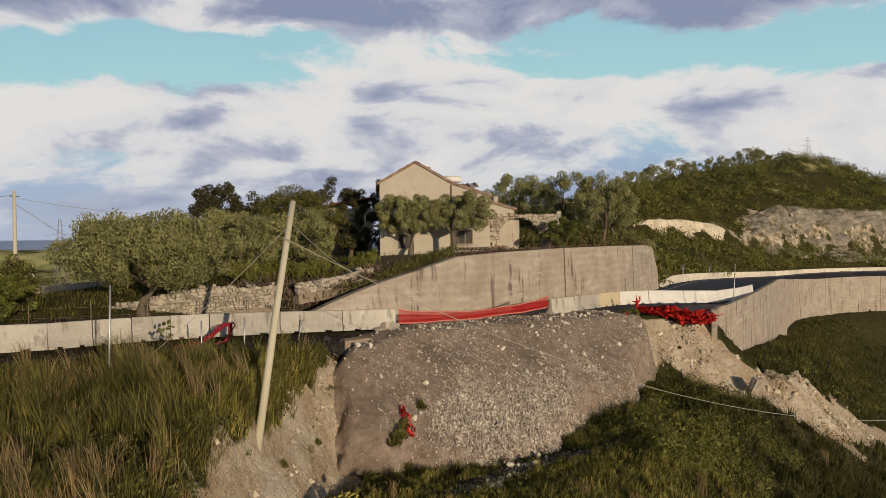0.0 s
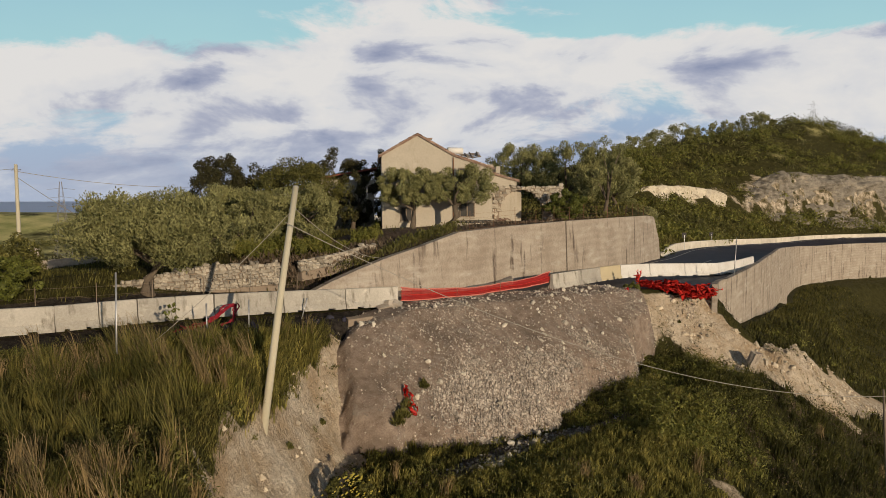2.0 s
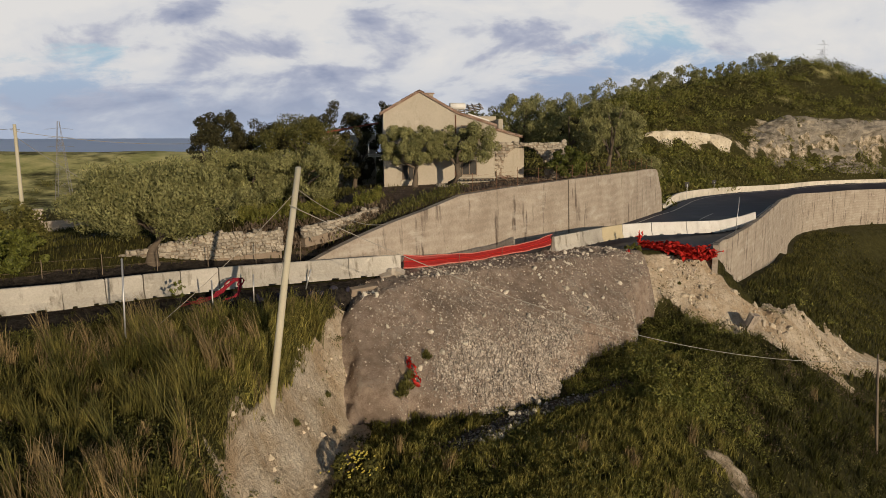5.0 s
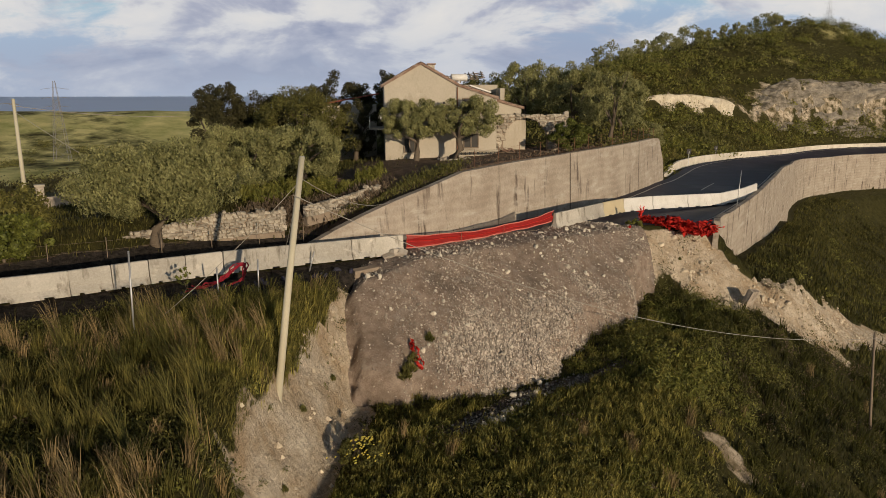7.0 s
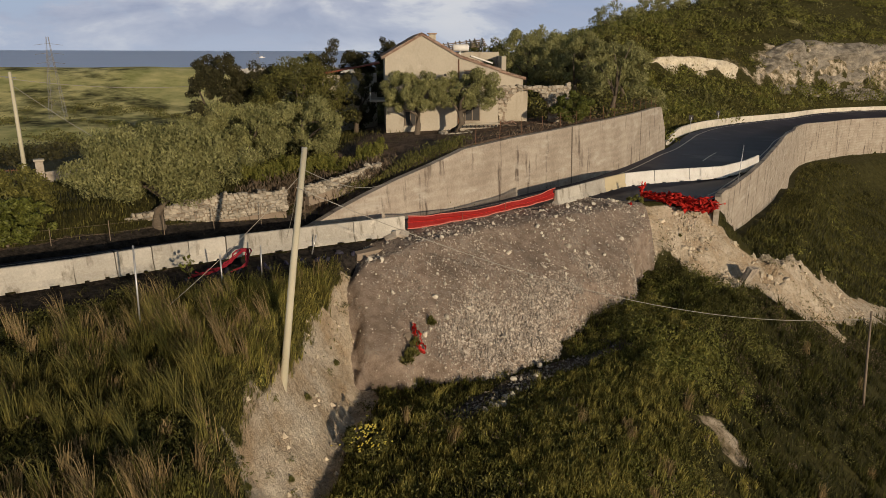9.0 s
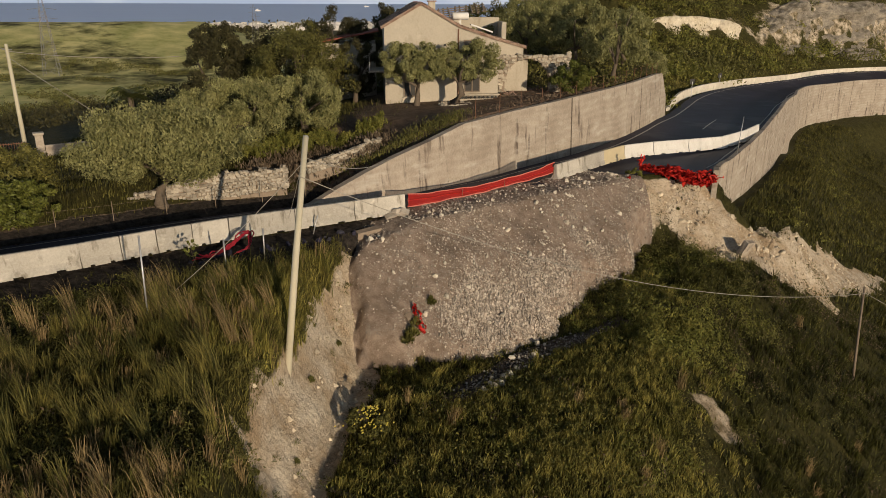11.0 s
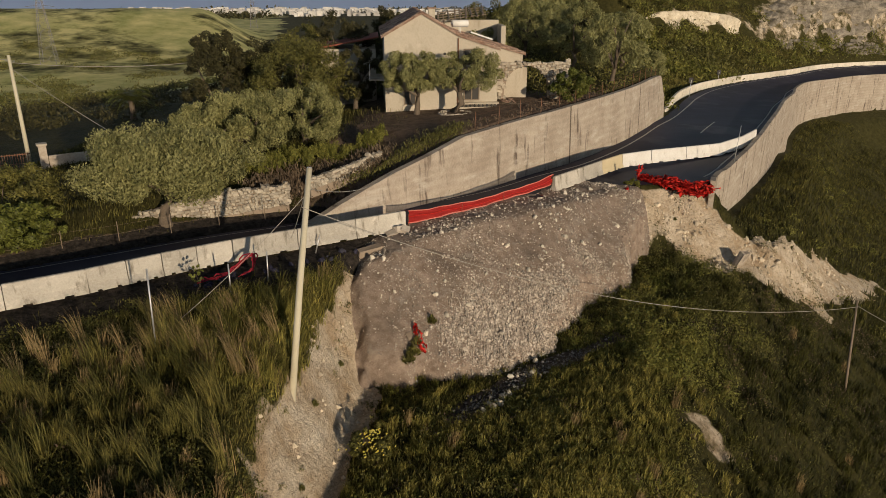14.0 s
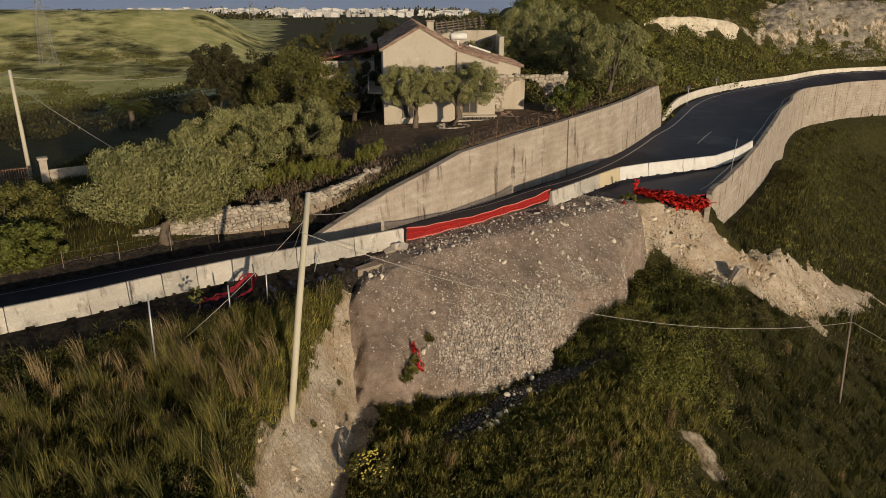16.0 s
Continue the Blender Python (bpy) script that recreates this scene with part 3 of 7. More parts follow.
    # the walls hold the drop: the ground falls away inside the far wall and rises behind the near one
    step = np.where(kr > 6.9, np.where(y > 64, -2.6, -0.5), 0.0)
    back = 0.95 * wallside
    valley = np.where((kr > 6.9) & (sr < 0), base, valley)
    inside = (sr < step) & (sl < back)
    z = np.where(sr >= step, valley, np.where(sl >= back, up, road))
    z = z + rill * (sr > 1.5) * (0.16 * np.abs(fbm(x, y * 1.3, 1.5, 61, 5)) + 0.14 * fbm(x * 1.6, y * 0.8, 0.9, 62, 3) - 0.06)
    # far land: down to the plain, a ridge to the north-west, the coast
    dist = np.hypot(x, y)
    far = smooth(240, 420, dist)
    ang = x / np.maximum(y, 1)
    ridge = 26 * np.exp(-((dist - 640) / 130) ** 2) * smooth(-0.30, -0.40, ang) * (1 + 0.12 * fbm(x, y, 120, 7)) + 3 * fbm(x, y, 90, 8)
    plain = -31 - 0.004 * np.clip(dist - 300, 0, 1100) + ridge
    plain = np.where(dist > 1450, -40, plain)
    z = z * (1 - far) + plain * far
    if fine:
        off = np.where(inside, 0, smooth(0, 1.2, np.minimum(np.abs(sr), np.abs(sl))))
        z = z + off * (0.10 * fbm(x, y, 1.6, 21, 3) + 0.16 * fbm(x, y, 5, 22, 3)) * (1 - 0.5 * wallside)
    # keep the ground under the tipped gravel
    z = np.where((heap_inside(x, y) > 0.35) & ~inside, np.minimum(z, heap_height(x, y) - 0.2), z)
    broken = smooth(9, 12, x) * smooth(36, 28, x) * smooth(0.4, 1.2, sr) * smooth(9, 7, sr) * (y > 44) * (heap_inside(x, y) < 0)
    z = z + broken * (0.55 * np.abs(fbm(x, y, 1.5, 63, 4)) + 0.30 * fbm(x, y, 0.8, 64, 3) - 0.12)
    return z.reshape(shape)


def ground_at(x, y):
    return float(land(np.array([x]), np.array([y]))[0])


# ---------------------------------------------------------------- ground
def scar_rim(y):
    return np.interp(y, [5, 14, 16.6, 18.2, 19.0, 19.7, 21, 24.7, 26, 29.4, 32.4, 36], [-4.4, -5.2, -5.7, -6.3, -6.9, -7.7, -7.6, -7.45, -7.35, -7.3, -7.15, -6.3])


TOE_DEBRIS = np.array([(-0.9, 27.6, 0.45), (1.2, 30.2, 0.75), (3.2, 32.7, 0.7), (5.6, 34.6, 0.75), (8.0, 36.6, 0.4)])


def cover(x, y):
    """How much pale bare soil, brown yard earth, and dry far meadow lies on the ground; and the distances beyond the road's two edges."""
    sr, zr, kr = beside(RIGHT_EDGE[::2], x, y, 3)
    sl, zl, kl = beside(LEFT_EDGE[::2], x, y, 3)
    sr = -sr
    n = fbm(x, y, 2.2, 31)
    n2 = fbm(x, y, 7, 32)
    edge = scar_rim(y)
    scar = smooth(-0.1, 0.25, x - edge + 0.32 * n + 0.30 * fbm(x, y, 0.55, 35)) * (1 - smooth(-4.9, -4.3, x + 1.0 * n)) * smooth(36.5, 35, y) * smooth(5, 9, y)
    bank = smooth(10.2, 11.6, x + 0.8 * n) * smooth(18.5, 17, x) * smooth(0, 0.3, sr) * smooth(4.0, 2.6, sr + 1.2 * n) * (y > 44)
    mid = np.array([(14.5, 51.2, 1.3), (17, 50.2, 2.2), (21, 51.0, 2.3), (25, 53.2, 2.4), (29, 57, 2.0), (33, 61, 1.5), (38, 65, 0.9)])
    off, wide, _ = beside(mid, x, y)
    band = smooth(0.5, -0.3, np.abs(off) - wide + 1.3 * n + 0.6 * fbm(x, y, 0.8, 36))
    patch = smooth(0.4, 0.0, np.abs((x - 11.4) * 0.89 + (y - 29.7) * 0.45 + 0.7 * n) - 0.75) * smooth(1.5, 0.9, np.abs((x - 11.4) * 0.45 - (y - 29.7) * 0.89) + 0.6 * n2)
    patch = np.maximum(patch, 0.7 * smooth(0.2, 0.0, np.abs((x - 12.9) * 0.5 + (y - 28.6) * 0.86 + 1.2 * n) - 0.05) * smooth(1.3, 0.8, np.abs((x - 12.9) * 0.86 - (y - 28.6) * 0.5)))
    sc, _, kc = beside(CLIFF[::2], x, y, 3)
    cliff = smooth(-0.8, 0.2, sc + 0.8 * n) * smooth(4.2, 3.0, sc + 1.2 * n) * smooth(0.0, 0.3, kc) * (sr < 0)
    rock = smooth(-1.2, 0, sc + n) * smooth(9, 5, sc + 4 * n2) * smooth(2.7, 3.1, kc) * (sr < 0)
    pale = np.maximum.reduce([scar, bank, band, 0.60 * patch, 0.52 * cliff, 0.52 * rock])
    yard = smooth(0.2, 0.8, sl) * smooth(-12.5, -9, x + 0.6 * n) * smooth(72, 66, y) * smooth(16, 10, x) * (y > 38)
    # near-black roadside strips: dark asphalt rubble, with the barriers' shade painted in
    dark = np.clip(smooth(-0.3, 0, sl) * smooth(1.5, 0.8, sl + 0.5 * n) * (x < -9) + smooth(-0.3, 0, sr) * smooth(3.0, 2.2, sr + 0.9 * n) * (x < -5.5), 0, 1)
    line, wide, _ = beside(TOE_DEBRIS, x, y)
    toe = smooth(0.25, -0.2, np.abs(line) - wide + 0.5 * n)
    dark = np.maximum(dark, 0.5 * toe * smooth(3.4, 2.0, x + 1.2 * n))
    shoulder = smooth(-0.2, 0, sl) * smooth(1.2, 0.7, sl) * (x < -9) + smooth(-0.2, 0, sr) * smooth(1.8, 1.0, sr + 0.6 * n) * (x < -6)
    yard = np.maximum.reduce([yard, 0.8 * np.clip(shoulder, 0, 1), toe])
    hillside = 0.42 * (1 - np.maximum(rock, cliff)) * smooth(88, 108, y) * smooth(8, 22, x) * smooth(1.0, 4.0, sl) * (0.75 + 0.5 * n2)
    dry = smooth(95, 165, np.hypot(x, y) + 45 * fbm(x, y, 38, 37, 5)) * (x < -0.28 * y) * (0.5 + 0.5 * smooth(-0.2, 0.4, fbm(x, y, 80, 34)))
    return np.clip(pale, 0, 1), np.clip(np.maximum(yard, dark), 0, 1), np.clip(np.maximum(dry, hillside), 0, 1), sr, sl, dark


def make_ground():
    def axis(lo, hi, step, far_lo, far_hi, grow):
        mid = list(np.arange(lo, hi + 1e-6, step))
        a, s = hi, step
        while a < far_hi:
            s *= grow
            a += s
            mid.append(min(a, far_hi))
        a, s = lo, step
        while a > far_lo:
            s *= grow
            a -= s
            mid.insert(0, max(a, far_lo))
        return np.array(mid)
    xs = axis(-36, 46, 0.5, -3500, 3500, 1.045)
    xs = np.unique(np.concatenate([xs, np.arange(-9.5, -3.0, 0.17)]))
    ys = axis(8, 66, 0.4, -3000, 1800, 1.03)
    ys = np.unique(np.concatenate([ys, np.arange(15.1, 36, 0.2)]))
    gx, gy = np.meshgrid(xs, ys)
    z = land(gx, gy)
    nx, ny = len(xs), len(ys)
    idx = np.arange(nx * ny).reshape(ny, nx)
    faces = np.stack([idx[:-1, :-1], idx[:-1, 1:], idx[1:, 1:], idx[1:, :-1]], -1).reshape(-1, 4)
    m = bpy.data.materials.new("ground_cover")
    m.use_nodes = True
    add, link = nodes_of(m.node_tree)
    geo = add("ShaderNodeNewGeometry")
    att = add("ShaderNodeAttribute")
    att.attribute_name = "cover"
    sep = add("ShaderNodeSeparateColor")
    link(att.outputs["Color"], sep.inputs[0])

    def noise_ramp(scale, a, b, detail=6.0):
        n = add("ShaderNodeTexNoise", Scale=scale, Detail=detail, Roughness=0.65)
        link(geo.outputs["Position"], n.inputs["Vector"])
        r = add("ShaderNodeMapRange")
        r.inputs[1].default_value, r.inputs[2].default_value = 0.35, 0.65
        link(n.outputs[0], r.inputs[0])
        c = add("ShaderNodeMix", dtype="RGBA")
        c.inputs[6].default_value, c.inputs[7].default_value = (*a, 1), (*b, 1)
        link(r.outputs[0], c.inputs[0])
        return c.outputs[2], n.outputs[0]
    grass, h1 = noise_ramp(1.4, (0.030, 0.031, 0.008), (0.070, 0.062, 0.020))
    pale, h2 = noise_ramp(0.6, (0.43, 0.32, 0.205), (0.69, 0.60, 0.475), 14.0)
    # crumbling lumps and dark cracks in the bare soil
    lump = add("ShaderNodeTexVoronoi", Scale=1.7)
    lump.feature = "DISTANCE_TO_EDGE"
    warp = add("ShaderNodeTexNoise", Scale=2.0, Detail=6.0, Roughness=0.7)
    link(geo.outputs["Position"], warp.inputs["Vector"])
    bend = add("ShaderNodeVectorMath", op="MULTIPLY_ADD")
    bend.inputs[1].default_value = (0.9, 0.9, 0.9)
    link(warp.outputs["Color"], bend.inputs[0])
    link(geo.outputs["Position"], bend.inputs[2])
    link(bend.outputs[0], lump.inputs["Vector"])
    crack = add("ShaderNodeMapRange")
    crack.inputs[1].default_value, crack.inputs[2].default_value = 0.0, 0.055
    crack.inputs[3].default_value, crack.inputs[4].default_value = 0.62, 1.0
    link(lump.outputs["Distance"], crack.inputs[0])
    shade = add("ShaderNodeTexNoise", Scale=9.0, Detail=8.0, Roughness=0.75)
    link(geo.outputs["Position"], shade.inputs["Vector"])
    mottle = add("ShaderNodeMapRange")
    mottle.inputs[1].default_value, mottle.inputs[2].default_value = 0.3, 0.7
    mottle.inputs[3].default_value, mottle.inputs[4].default_value = 0.72, 1.15
    link(shade.outputs[0], mottle.inputs[0])
    both = add("ShaderNodeMath", op="MULTIPLY")
    link(crack.outputs[0], both.inputs[0])
    link(mottle.outputs[0], both.inputs[1])
    worn = add("ShaderNodeVectorMath", op="SCALE")
    link(pale, worn.inputs[0])
    link(both.outputs[0], worn.inputs["Scale"])
    pale = worn.outputs[0]
    yard, h3 = noise_ramp(1.8, (0.10, 0.070, 0.050), (0.19, 0.14, 0.105))
    dry, h4 = noise_ramp(0.05, (0.31, 0.325, 0.105), (0.68, 0.61, 0.27), 10.0)

    def over(low, high, fac, jitter):
        s = add("ShaderNodeMath", op="MULTIPLY_ADD")
        s.inputs[1].default_value = 0.9
        link(jitter, s.inputs[0])
        t = add("ShaderNodeMath", op="ADD")
        t.inputs[1].default_value = -0.45
        link(fac, s.inputs[2])
        link(s.outputs[0], t.inputs[0])
        r = add("ShaderNodeMapRange")
        r.inputs[1].default_value, r.inputs[2].default_value = 0.4, 0.6
        link(t.outputs[0], r.inputs[0])
        c = add("ShaderNodeMix", dtype="RGBA")
        link(r.outputs[0], c.inputs[0])
        link(low, c.inputs[6])
        link(high, c.inputs[7])
        return c.outputs[2]
    # colour of dark rubble and toe earth, deepened to hold the barriers' shade
    rubble_shade, h5 = noise_ramp(3.5, (0.014, 0.012, 0.011), (0.06, 0.05, 0.042))
    col = over(grass, dry, sep.outputs[2], h4)
    col = over(col, yard, sep.outputs[1], h3)
    col = over(col, pale, sep.outputs[0], h2)
    col = over(col, rubble_shade, att.outputs["Alpha"], h5)
    b = add("ShaderNodeBsdfPrincipled", Roughness=0.95)
    b.inputs["Specular IOR Level"].default_value = 0.15
    link(col, b.inputs["Base Color"])
    grit = add("ShaderNodeTexNoise", Scale=5.0, Detail=10.0, Roughness=0.7)
    link(geo.outputs["Position"], grit.inputs["Vector"])
    bp = add("ShaderNodeBump", Strength=0.9, Distance=0.2)
    link(grit.outputs[0], bp.inputs["Height"])
    link(bp.outputs[0], b.inputs["Normal"])
    o = add("ShaderNodeOutputMaterial")
    link(b.outputs[0], o.inputs[0])
    ob = link_mesh("ground", np.stack([gx, gy, z], -1).reshape(-1, 3), faces, m, smooth=True)
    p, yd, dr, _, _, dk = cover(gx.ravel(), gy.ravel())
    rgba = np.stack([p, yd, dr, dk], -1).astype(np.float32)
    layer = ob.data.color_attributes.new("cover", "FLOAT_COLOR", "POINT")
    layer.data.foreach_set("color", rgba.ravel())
    return tagged(ob, "grassy hillside with pale bare soil scars", "ground", kind="structure")


make_ground()
link_mesh("sea", [(-4900, 1380, -36), (4900, 1380, -36), (4900, 4900, -19), (-4900, 4900, -19)], [(0, 1, 2, 3)], M["sea"])
tagged(bpy.data.objects["sea"], "calm hazy blue sea on the horizon", "sea", kind="structure")


def strip(name, a, b, mat, lift, **tags):
    """A ribbon of road between two lines."""
    n = len(a)
    v = np.concatenate([a, b])
    v[:, 2] += lift
    return tagged(link_mesh(name, v, [(i, i + 1, n + i + 1, n + i) for i in range(n - 1)], mat, smooth=True), **tags)


strip("road", RIGHT_EDGE, LEFT_EDGE, M["asphalt"], 0.0, label="dark worn asphalt road curving past the slip", category="road", kind="structure")


def line_on_road(name, f0, f1, k0, k1, lift=0.012):
    i0, i1 = int(k0 * 6), int(k1 * 6)
    a, b = RIGHT_EDGE[i0:i1 + 1], LEFT_EDGE[i0:i1 + 1]
    strip(name, a + (b - a) * f0, a + (b - a) * f1, M["line_paint"], lift, label="worn white painted road line", category="road marking", kind="structure")


line_on_road("road_line_1", 0.90, 0.915, 0, 18)
line_on_road("road_line_2", 0.10, 0.113, 7.2, 18)
line_on_road("road_line_3", 0.50, 0.512, 9.5, 10.6)


# ---------------------------------------------------------------- retaining walls
def wall_between(name, foot, top, thick, mat, side, **tags):
    """A wall with a face from foot to top lines, thickened to one side, with a cap."""
    n = len(foot)
    d = np.gradient(foot[:, :2], axis=0)
    nrm = np.stack([-d[:, 1], d[:, 0]], -1) / np.linalg.norm(d, axis=1)[:, None] * side * thick
    back_f, back_t = foot.copy(), top.copy()
    back_f[:, :2] += nrm
    back_t[:, :2] += nrm
    v = np.concatenate([foot, top, back_t, back_f])
    faces = []
    for i in range(n - 1):
        for r in range(4):
            p, q = r * n, ((r + 1) % 4) * n
            faces.append((p + i, p + i + 1, q + i + 1, q + i))
    faces += [(0, n, 2 * n, 3 * n), (n - 1, 4 * n - 1, 3 * n - 1, 2 * n - 1)]
    ob = link_mesh(name, v, faces, mat)
    b = bmesh.new()
    b.from_mesh(ob.data)
    bmesh.ops.recalc_face_normals(b, faces=b.faces)
    b.to_mesh(ob.data)
    b.free()
    return tagged(ob, **tags)


LW = catmull([(-9.6, 38.0), (-8.0, 39.5), (-5.2, 42.9), (-1.17, 48.0), (3.0, 53.7), (7.2, 59.6), (13.2, 69.5), (17.2, 78), (20.2, 85.2), (21.5, 88)], 8)
lw_top = np.column_stack([LW, np.interp(LW[:, 0], [*WALL_TOP_X, 20.3, 21.5], [*WALL_TOP_Z, 3.4, 0.6])])
lw_foot = np.column_stack([LW[:, 0] + 0.22 * 0.8, LW[:, 1] - 0.22 * 0.6, np.interp(LW[:, 0], [-9.6, 0, 10, 22], [-0.6, -1.2, -1.6, -2.4])])
wall_between("wall_west", lw_foot, lw_top, 0.45, M["wall_concrete"], 1, label="stained cast concrete retaining wall below the yard", category="retaining wall", kind="structure")

RW = np.concatenate([[(17.7, 53.4, -1.0), (17.95, 54.3, -1.03)], RIGHT_EDGE[7 * 6 + 1:]])
rw_out = RW[:, :2]
rw_h = np.interp(np.arange(len(RW)), [0, 2, 10, 24, 40, 70], [0.45, 0.52, 0.6, 0.75, 0.9, 0.9])
rw_top = np.column_stack([rw_out, RW[:, 2] + rw_h])
rw_foot = np.column_stack([rw_out, np.interp(np.arange(len(RW)), [0, 2, 26, 38, 46, 70], [-6.5, -7.0, -10, -15, -16, -16])])
wall_between("wall_east", rw_foot, rw_top, 0.4, M["wall_concrete"], 1, label="curving concrete retaining wall carrying the road", category="retaining wall", kind="structure")


def joints(line_top, line_foot, which, mat, parent, side, wide):
    """Open construction joints: narrow dark fillets set just proud of the face."""
    for i in which:
        a, b = line_top[i], line_foot[i]
        d = line_top[i + 1][:2] - line_top[i - 1][:2]
        n = np.array([d[1], -d[0]]) / np.hypot(*d) * side * 0.004
        bm = bmesh.new()
        e = d / np.hypot(*d) * wide
        v = [bm.verts.new((p[0] + n[0] + q * e[0], p[1] + n[1] + q * e[1], p[2] - (0.02 if k < 2 else 0))) for k, (p, q) in enumerate(((a, -1), (a, 1), (b, 1), (b, -1)))]
        bm.faces.new(v)
        part("joint", bm, mat, parent)


joint_dark = material("joint_dark", (0.085, 0.066, 0.05), (0.15, 0.12, 0.095), 0.95, 1.5, 12, 0.2)
joints(lw_top, lw_foot, [int(np.argmin(np.abs(LW[:, 0] - x))) for x in (7.4, 15.8)], joint_dark, bpy.data.objects["wall_west"], 1, 0.11)
joints(rw_top, rw_foot, range(17, len(rw_top) - 1, 3), joint_dark, bpy.data.objects["wall_east"], 1, 0.05)


# ---------------------------------------------------------------- road barriers
def barrier_mesh(length, height=1.05):
    """A concrete safety barrier: wide foot, sloping flanks, narrow head, and two drain slots."""
    prof = [(-0.30, 0.0), (-0.30, 0.09), (-0.16, 0.34), (-0.09, height - 0.03), (-0.06, height), (0.06, height), (0.09, height - 0.03), (0.16, 0.34), (0.30, 0.09), (0.30, 0.0)]
    h = length / 2
    xs = [-h, -h + 0.03, -h * 0.62, -h * 0.62 + 0.001, -h * 0.38, -h * 0.38 + 0.001, h * 0.38, h * 0.38 + 0.001, h * 0.62, h * 0.62 + 0.001, h - 0.03, h]
    bm = bmesh.new()
    rings = []
    for i, x in enumerate(xs):
        k = 0.94 if i in (0, len(xs) - 1) else 1.0
        slot = i in (3, 4, 7, 8)
        rings.append([bm.verts.new((x, y * k, 0.085 if slot and z < 0.085 else z - (0.02 if k < 1 and z > 0.5 else 0))) for y, z in prof])
    for a, b in zip(rings, rings[1:]):
        for k in range(len(prof)):
            bm.faces.new((a[k], b[k], b[(k + 1) % len(prof)], a[(k + 1) % len(prof)]))
    bm.faces.new(rings[0])
    bm.faces.new(rings[-1][::-1])
    bmesh.ops.recalc_face_normals(bm, faces=bm.faces)
    return bm


def barrier_run(points, mats, label, group):
    for (a, b), mat in zip(zip(points, points[1:]), mats):
        a, b = np.array(a, float), np.array(b, float)
        d = b - a
        length = float(np.hypot(d[0], d[1])) - 0.035
        ob = part("road_barrier", barrier_mesh(length), M[mat])
        mid = (a + b) / 2
        ob.matrix_world = pose(mid[0], mid[1], mid[2] - 1.05, random.uniform(-0.8, 0.8), -math.degrees(math.atan2(d[2], np.hypot(d[0], d[1]))),
                               math.degrees(math.atan2(d[1], d[0])) + random.uniform(-0.5, 0.5))
        tagged(ob, label, "barrier", group)


grey = "weathered grey concrete road barrier at the road's edge"
BAR_L = [(-26.9, 18.9, 2.05), (-24.35, 21.2, 1.9), (-21.8, 23.5, 1.78), (-19.35, 25.75, 1.66), (-16.97, 27.89, 1.55), (-15.72, 29.01, 1.55), (-14.57, 30.05, 1.54), (-13.36, 31.14, 1.5),
         (-12.05, 32.31, 1.46), (-9.44, 34.66, 1.30), (-6.81, 37.02, 1.12), (-4.29, 39.28, 0.96)]
barrier_run(BAR_L, ["barrier_concrete"] * 11, grey, "barriers along the road")
BAR_R = [(5.12, 49.13, 0.63), (7.2, 51.9, 0.60), (9.21, 54.65, 0.56), (11.24, 57.39, 0.48), (13.98, 59.45, 0.40), (17.52, 62.07, 0.18), (21.19, 64.79, -0.04), (24.3, 68.2, -0.02), (26.8, 71.8, 0.0)]
barrier_run(BAR_R[:3], ["barrier_concrete"] * 2, grey, "barriers along the road")
barrier_run(BAR_R[2:4], ["yellow_concrete"], "yellowed concrete road barrier beside white ones", "barriers along the road")
barrier_run(BAR_R[3:], ["white_concrete"] * 5, "white concrete road barrier across the closed lane", "barriers along the road")
def far_kerb():
    """A low pale kerb wall round the outside of the bend, cast in lengths."""
    line = LEFT_EDGE[11 * 6 + 2:18 * 6 - 1]
    d = np.gradient(line[:, :2], axis=0)
    out = np.stack([-d[:, 1], d[:, 0]], -1) / np.linalg.norm(d, axis=1)[:, None]
    k = np.linspace(0, 1, len(line))
    xy = line[:, :2] + out * np.interp(k, [0, 0.15, 0.6, 1], [0.5, 1.0, 0.9, 0.3])[:, None]
    top = line[:, 2] + np.interp(k, [0, 0.25, 0.6, 1], [0.45, 1.0, 1.0, 0.8])
    for i in range(0, len(line) - 2, 2):
        a, b = slice(i, i + 3), np.arange(3)
        p, q = np.column_stack([xy[a], top[a] - 1.5]), np.column_stack([xy[a], top[a]])
        gap = (q[2] - q[0]) / np.linalg.norm(q[2] - q[0]) * 0.02
        p[0] += gap
        q[0] += gap
        wall_between("kerb_wall", p, q, 0.3, M["kerb"], 1, label="pale concrete kerb wall on the bend", category="kerb", group="kerbs on the far bend")


M["kerb"] = material("kerb", (0.52, 0.475, 0.39), (0.68, 0.63, 0.54), 0.88, 0.7, 12, 0.3, 0.9, per="object", spread=0.1, stain=(0.25, 0.22, 0.17), stain_scale=(0.8, 0.8, 0.5), stain_at=(0.58, 0.75))
far_kerb()


# ---------------------------------------------------------------- gravel heap
def make_heap():
    a, s = np.meshgrid(np.arange(-8.2, 22.01, 0.15), np.arange(-2.4, 10.6, 0.15))
    x = -4.2 + 0.69 * a + 0.72 * s
    y = 39.4 + 0.72 * a - 0.69 * s
    m = heap_inside(x, y)
    z = heap_surface(x, y)
    keep = m > -0.6
    idx = np.arange(x.size).reshape(x.shape)
    ok = keep[:-1, :-1] & keep[:-1, 1:] & keep[1:, 1:] & keep[1:, :-1]
    q = np.stack([idx[:-1, :-1], idx[1:, :-1], idx[1:, 1:], idx[:-1, 1:]], -1)[ok]
    ob = link_mesh("tipped_fill", np.stack([x, y, z], -1).reshape(-1, 3), q, M["gravel"], smooth=True)
    return tagged(ob, "tipped bank of grey-brown rubble filling the slip", "rubble bank")


make_heap()


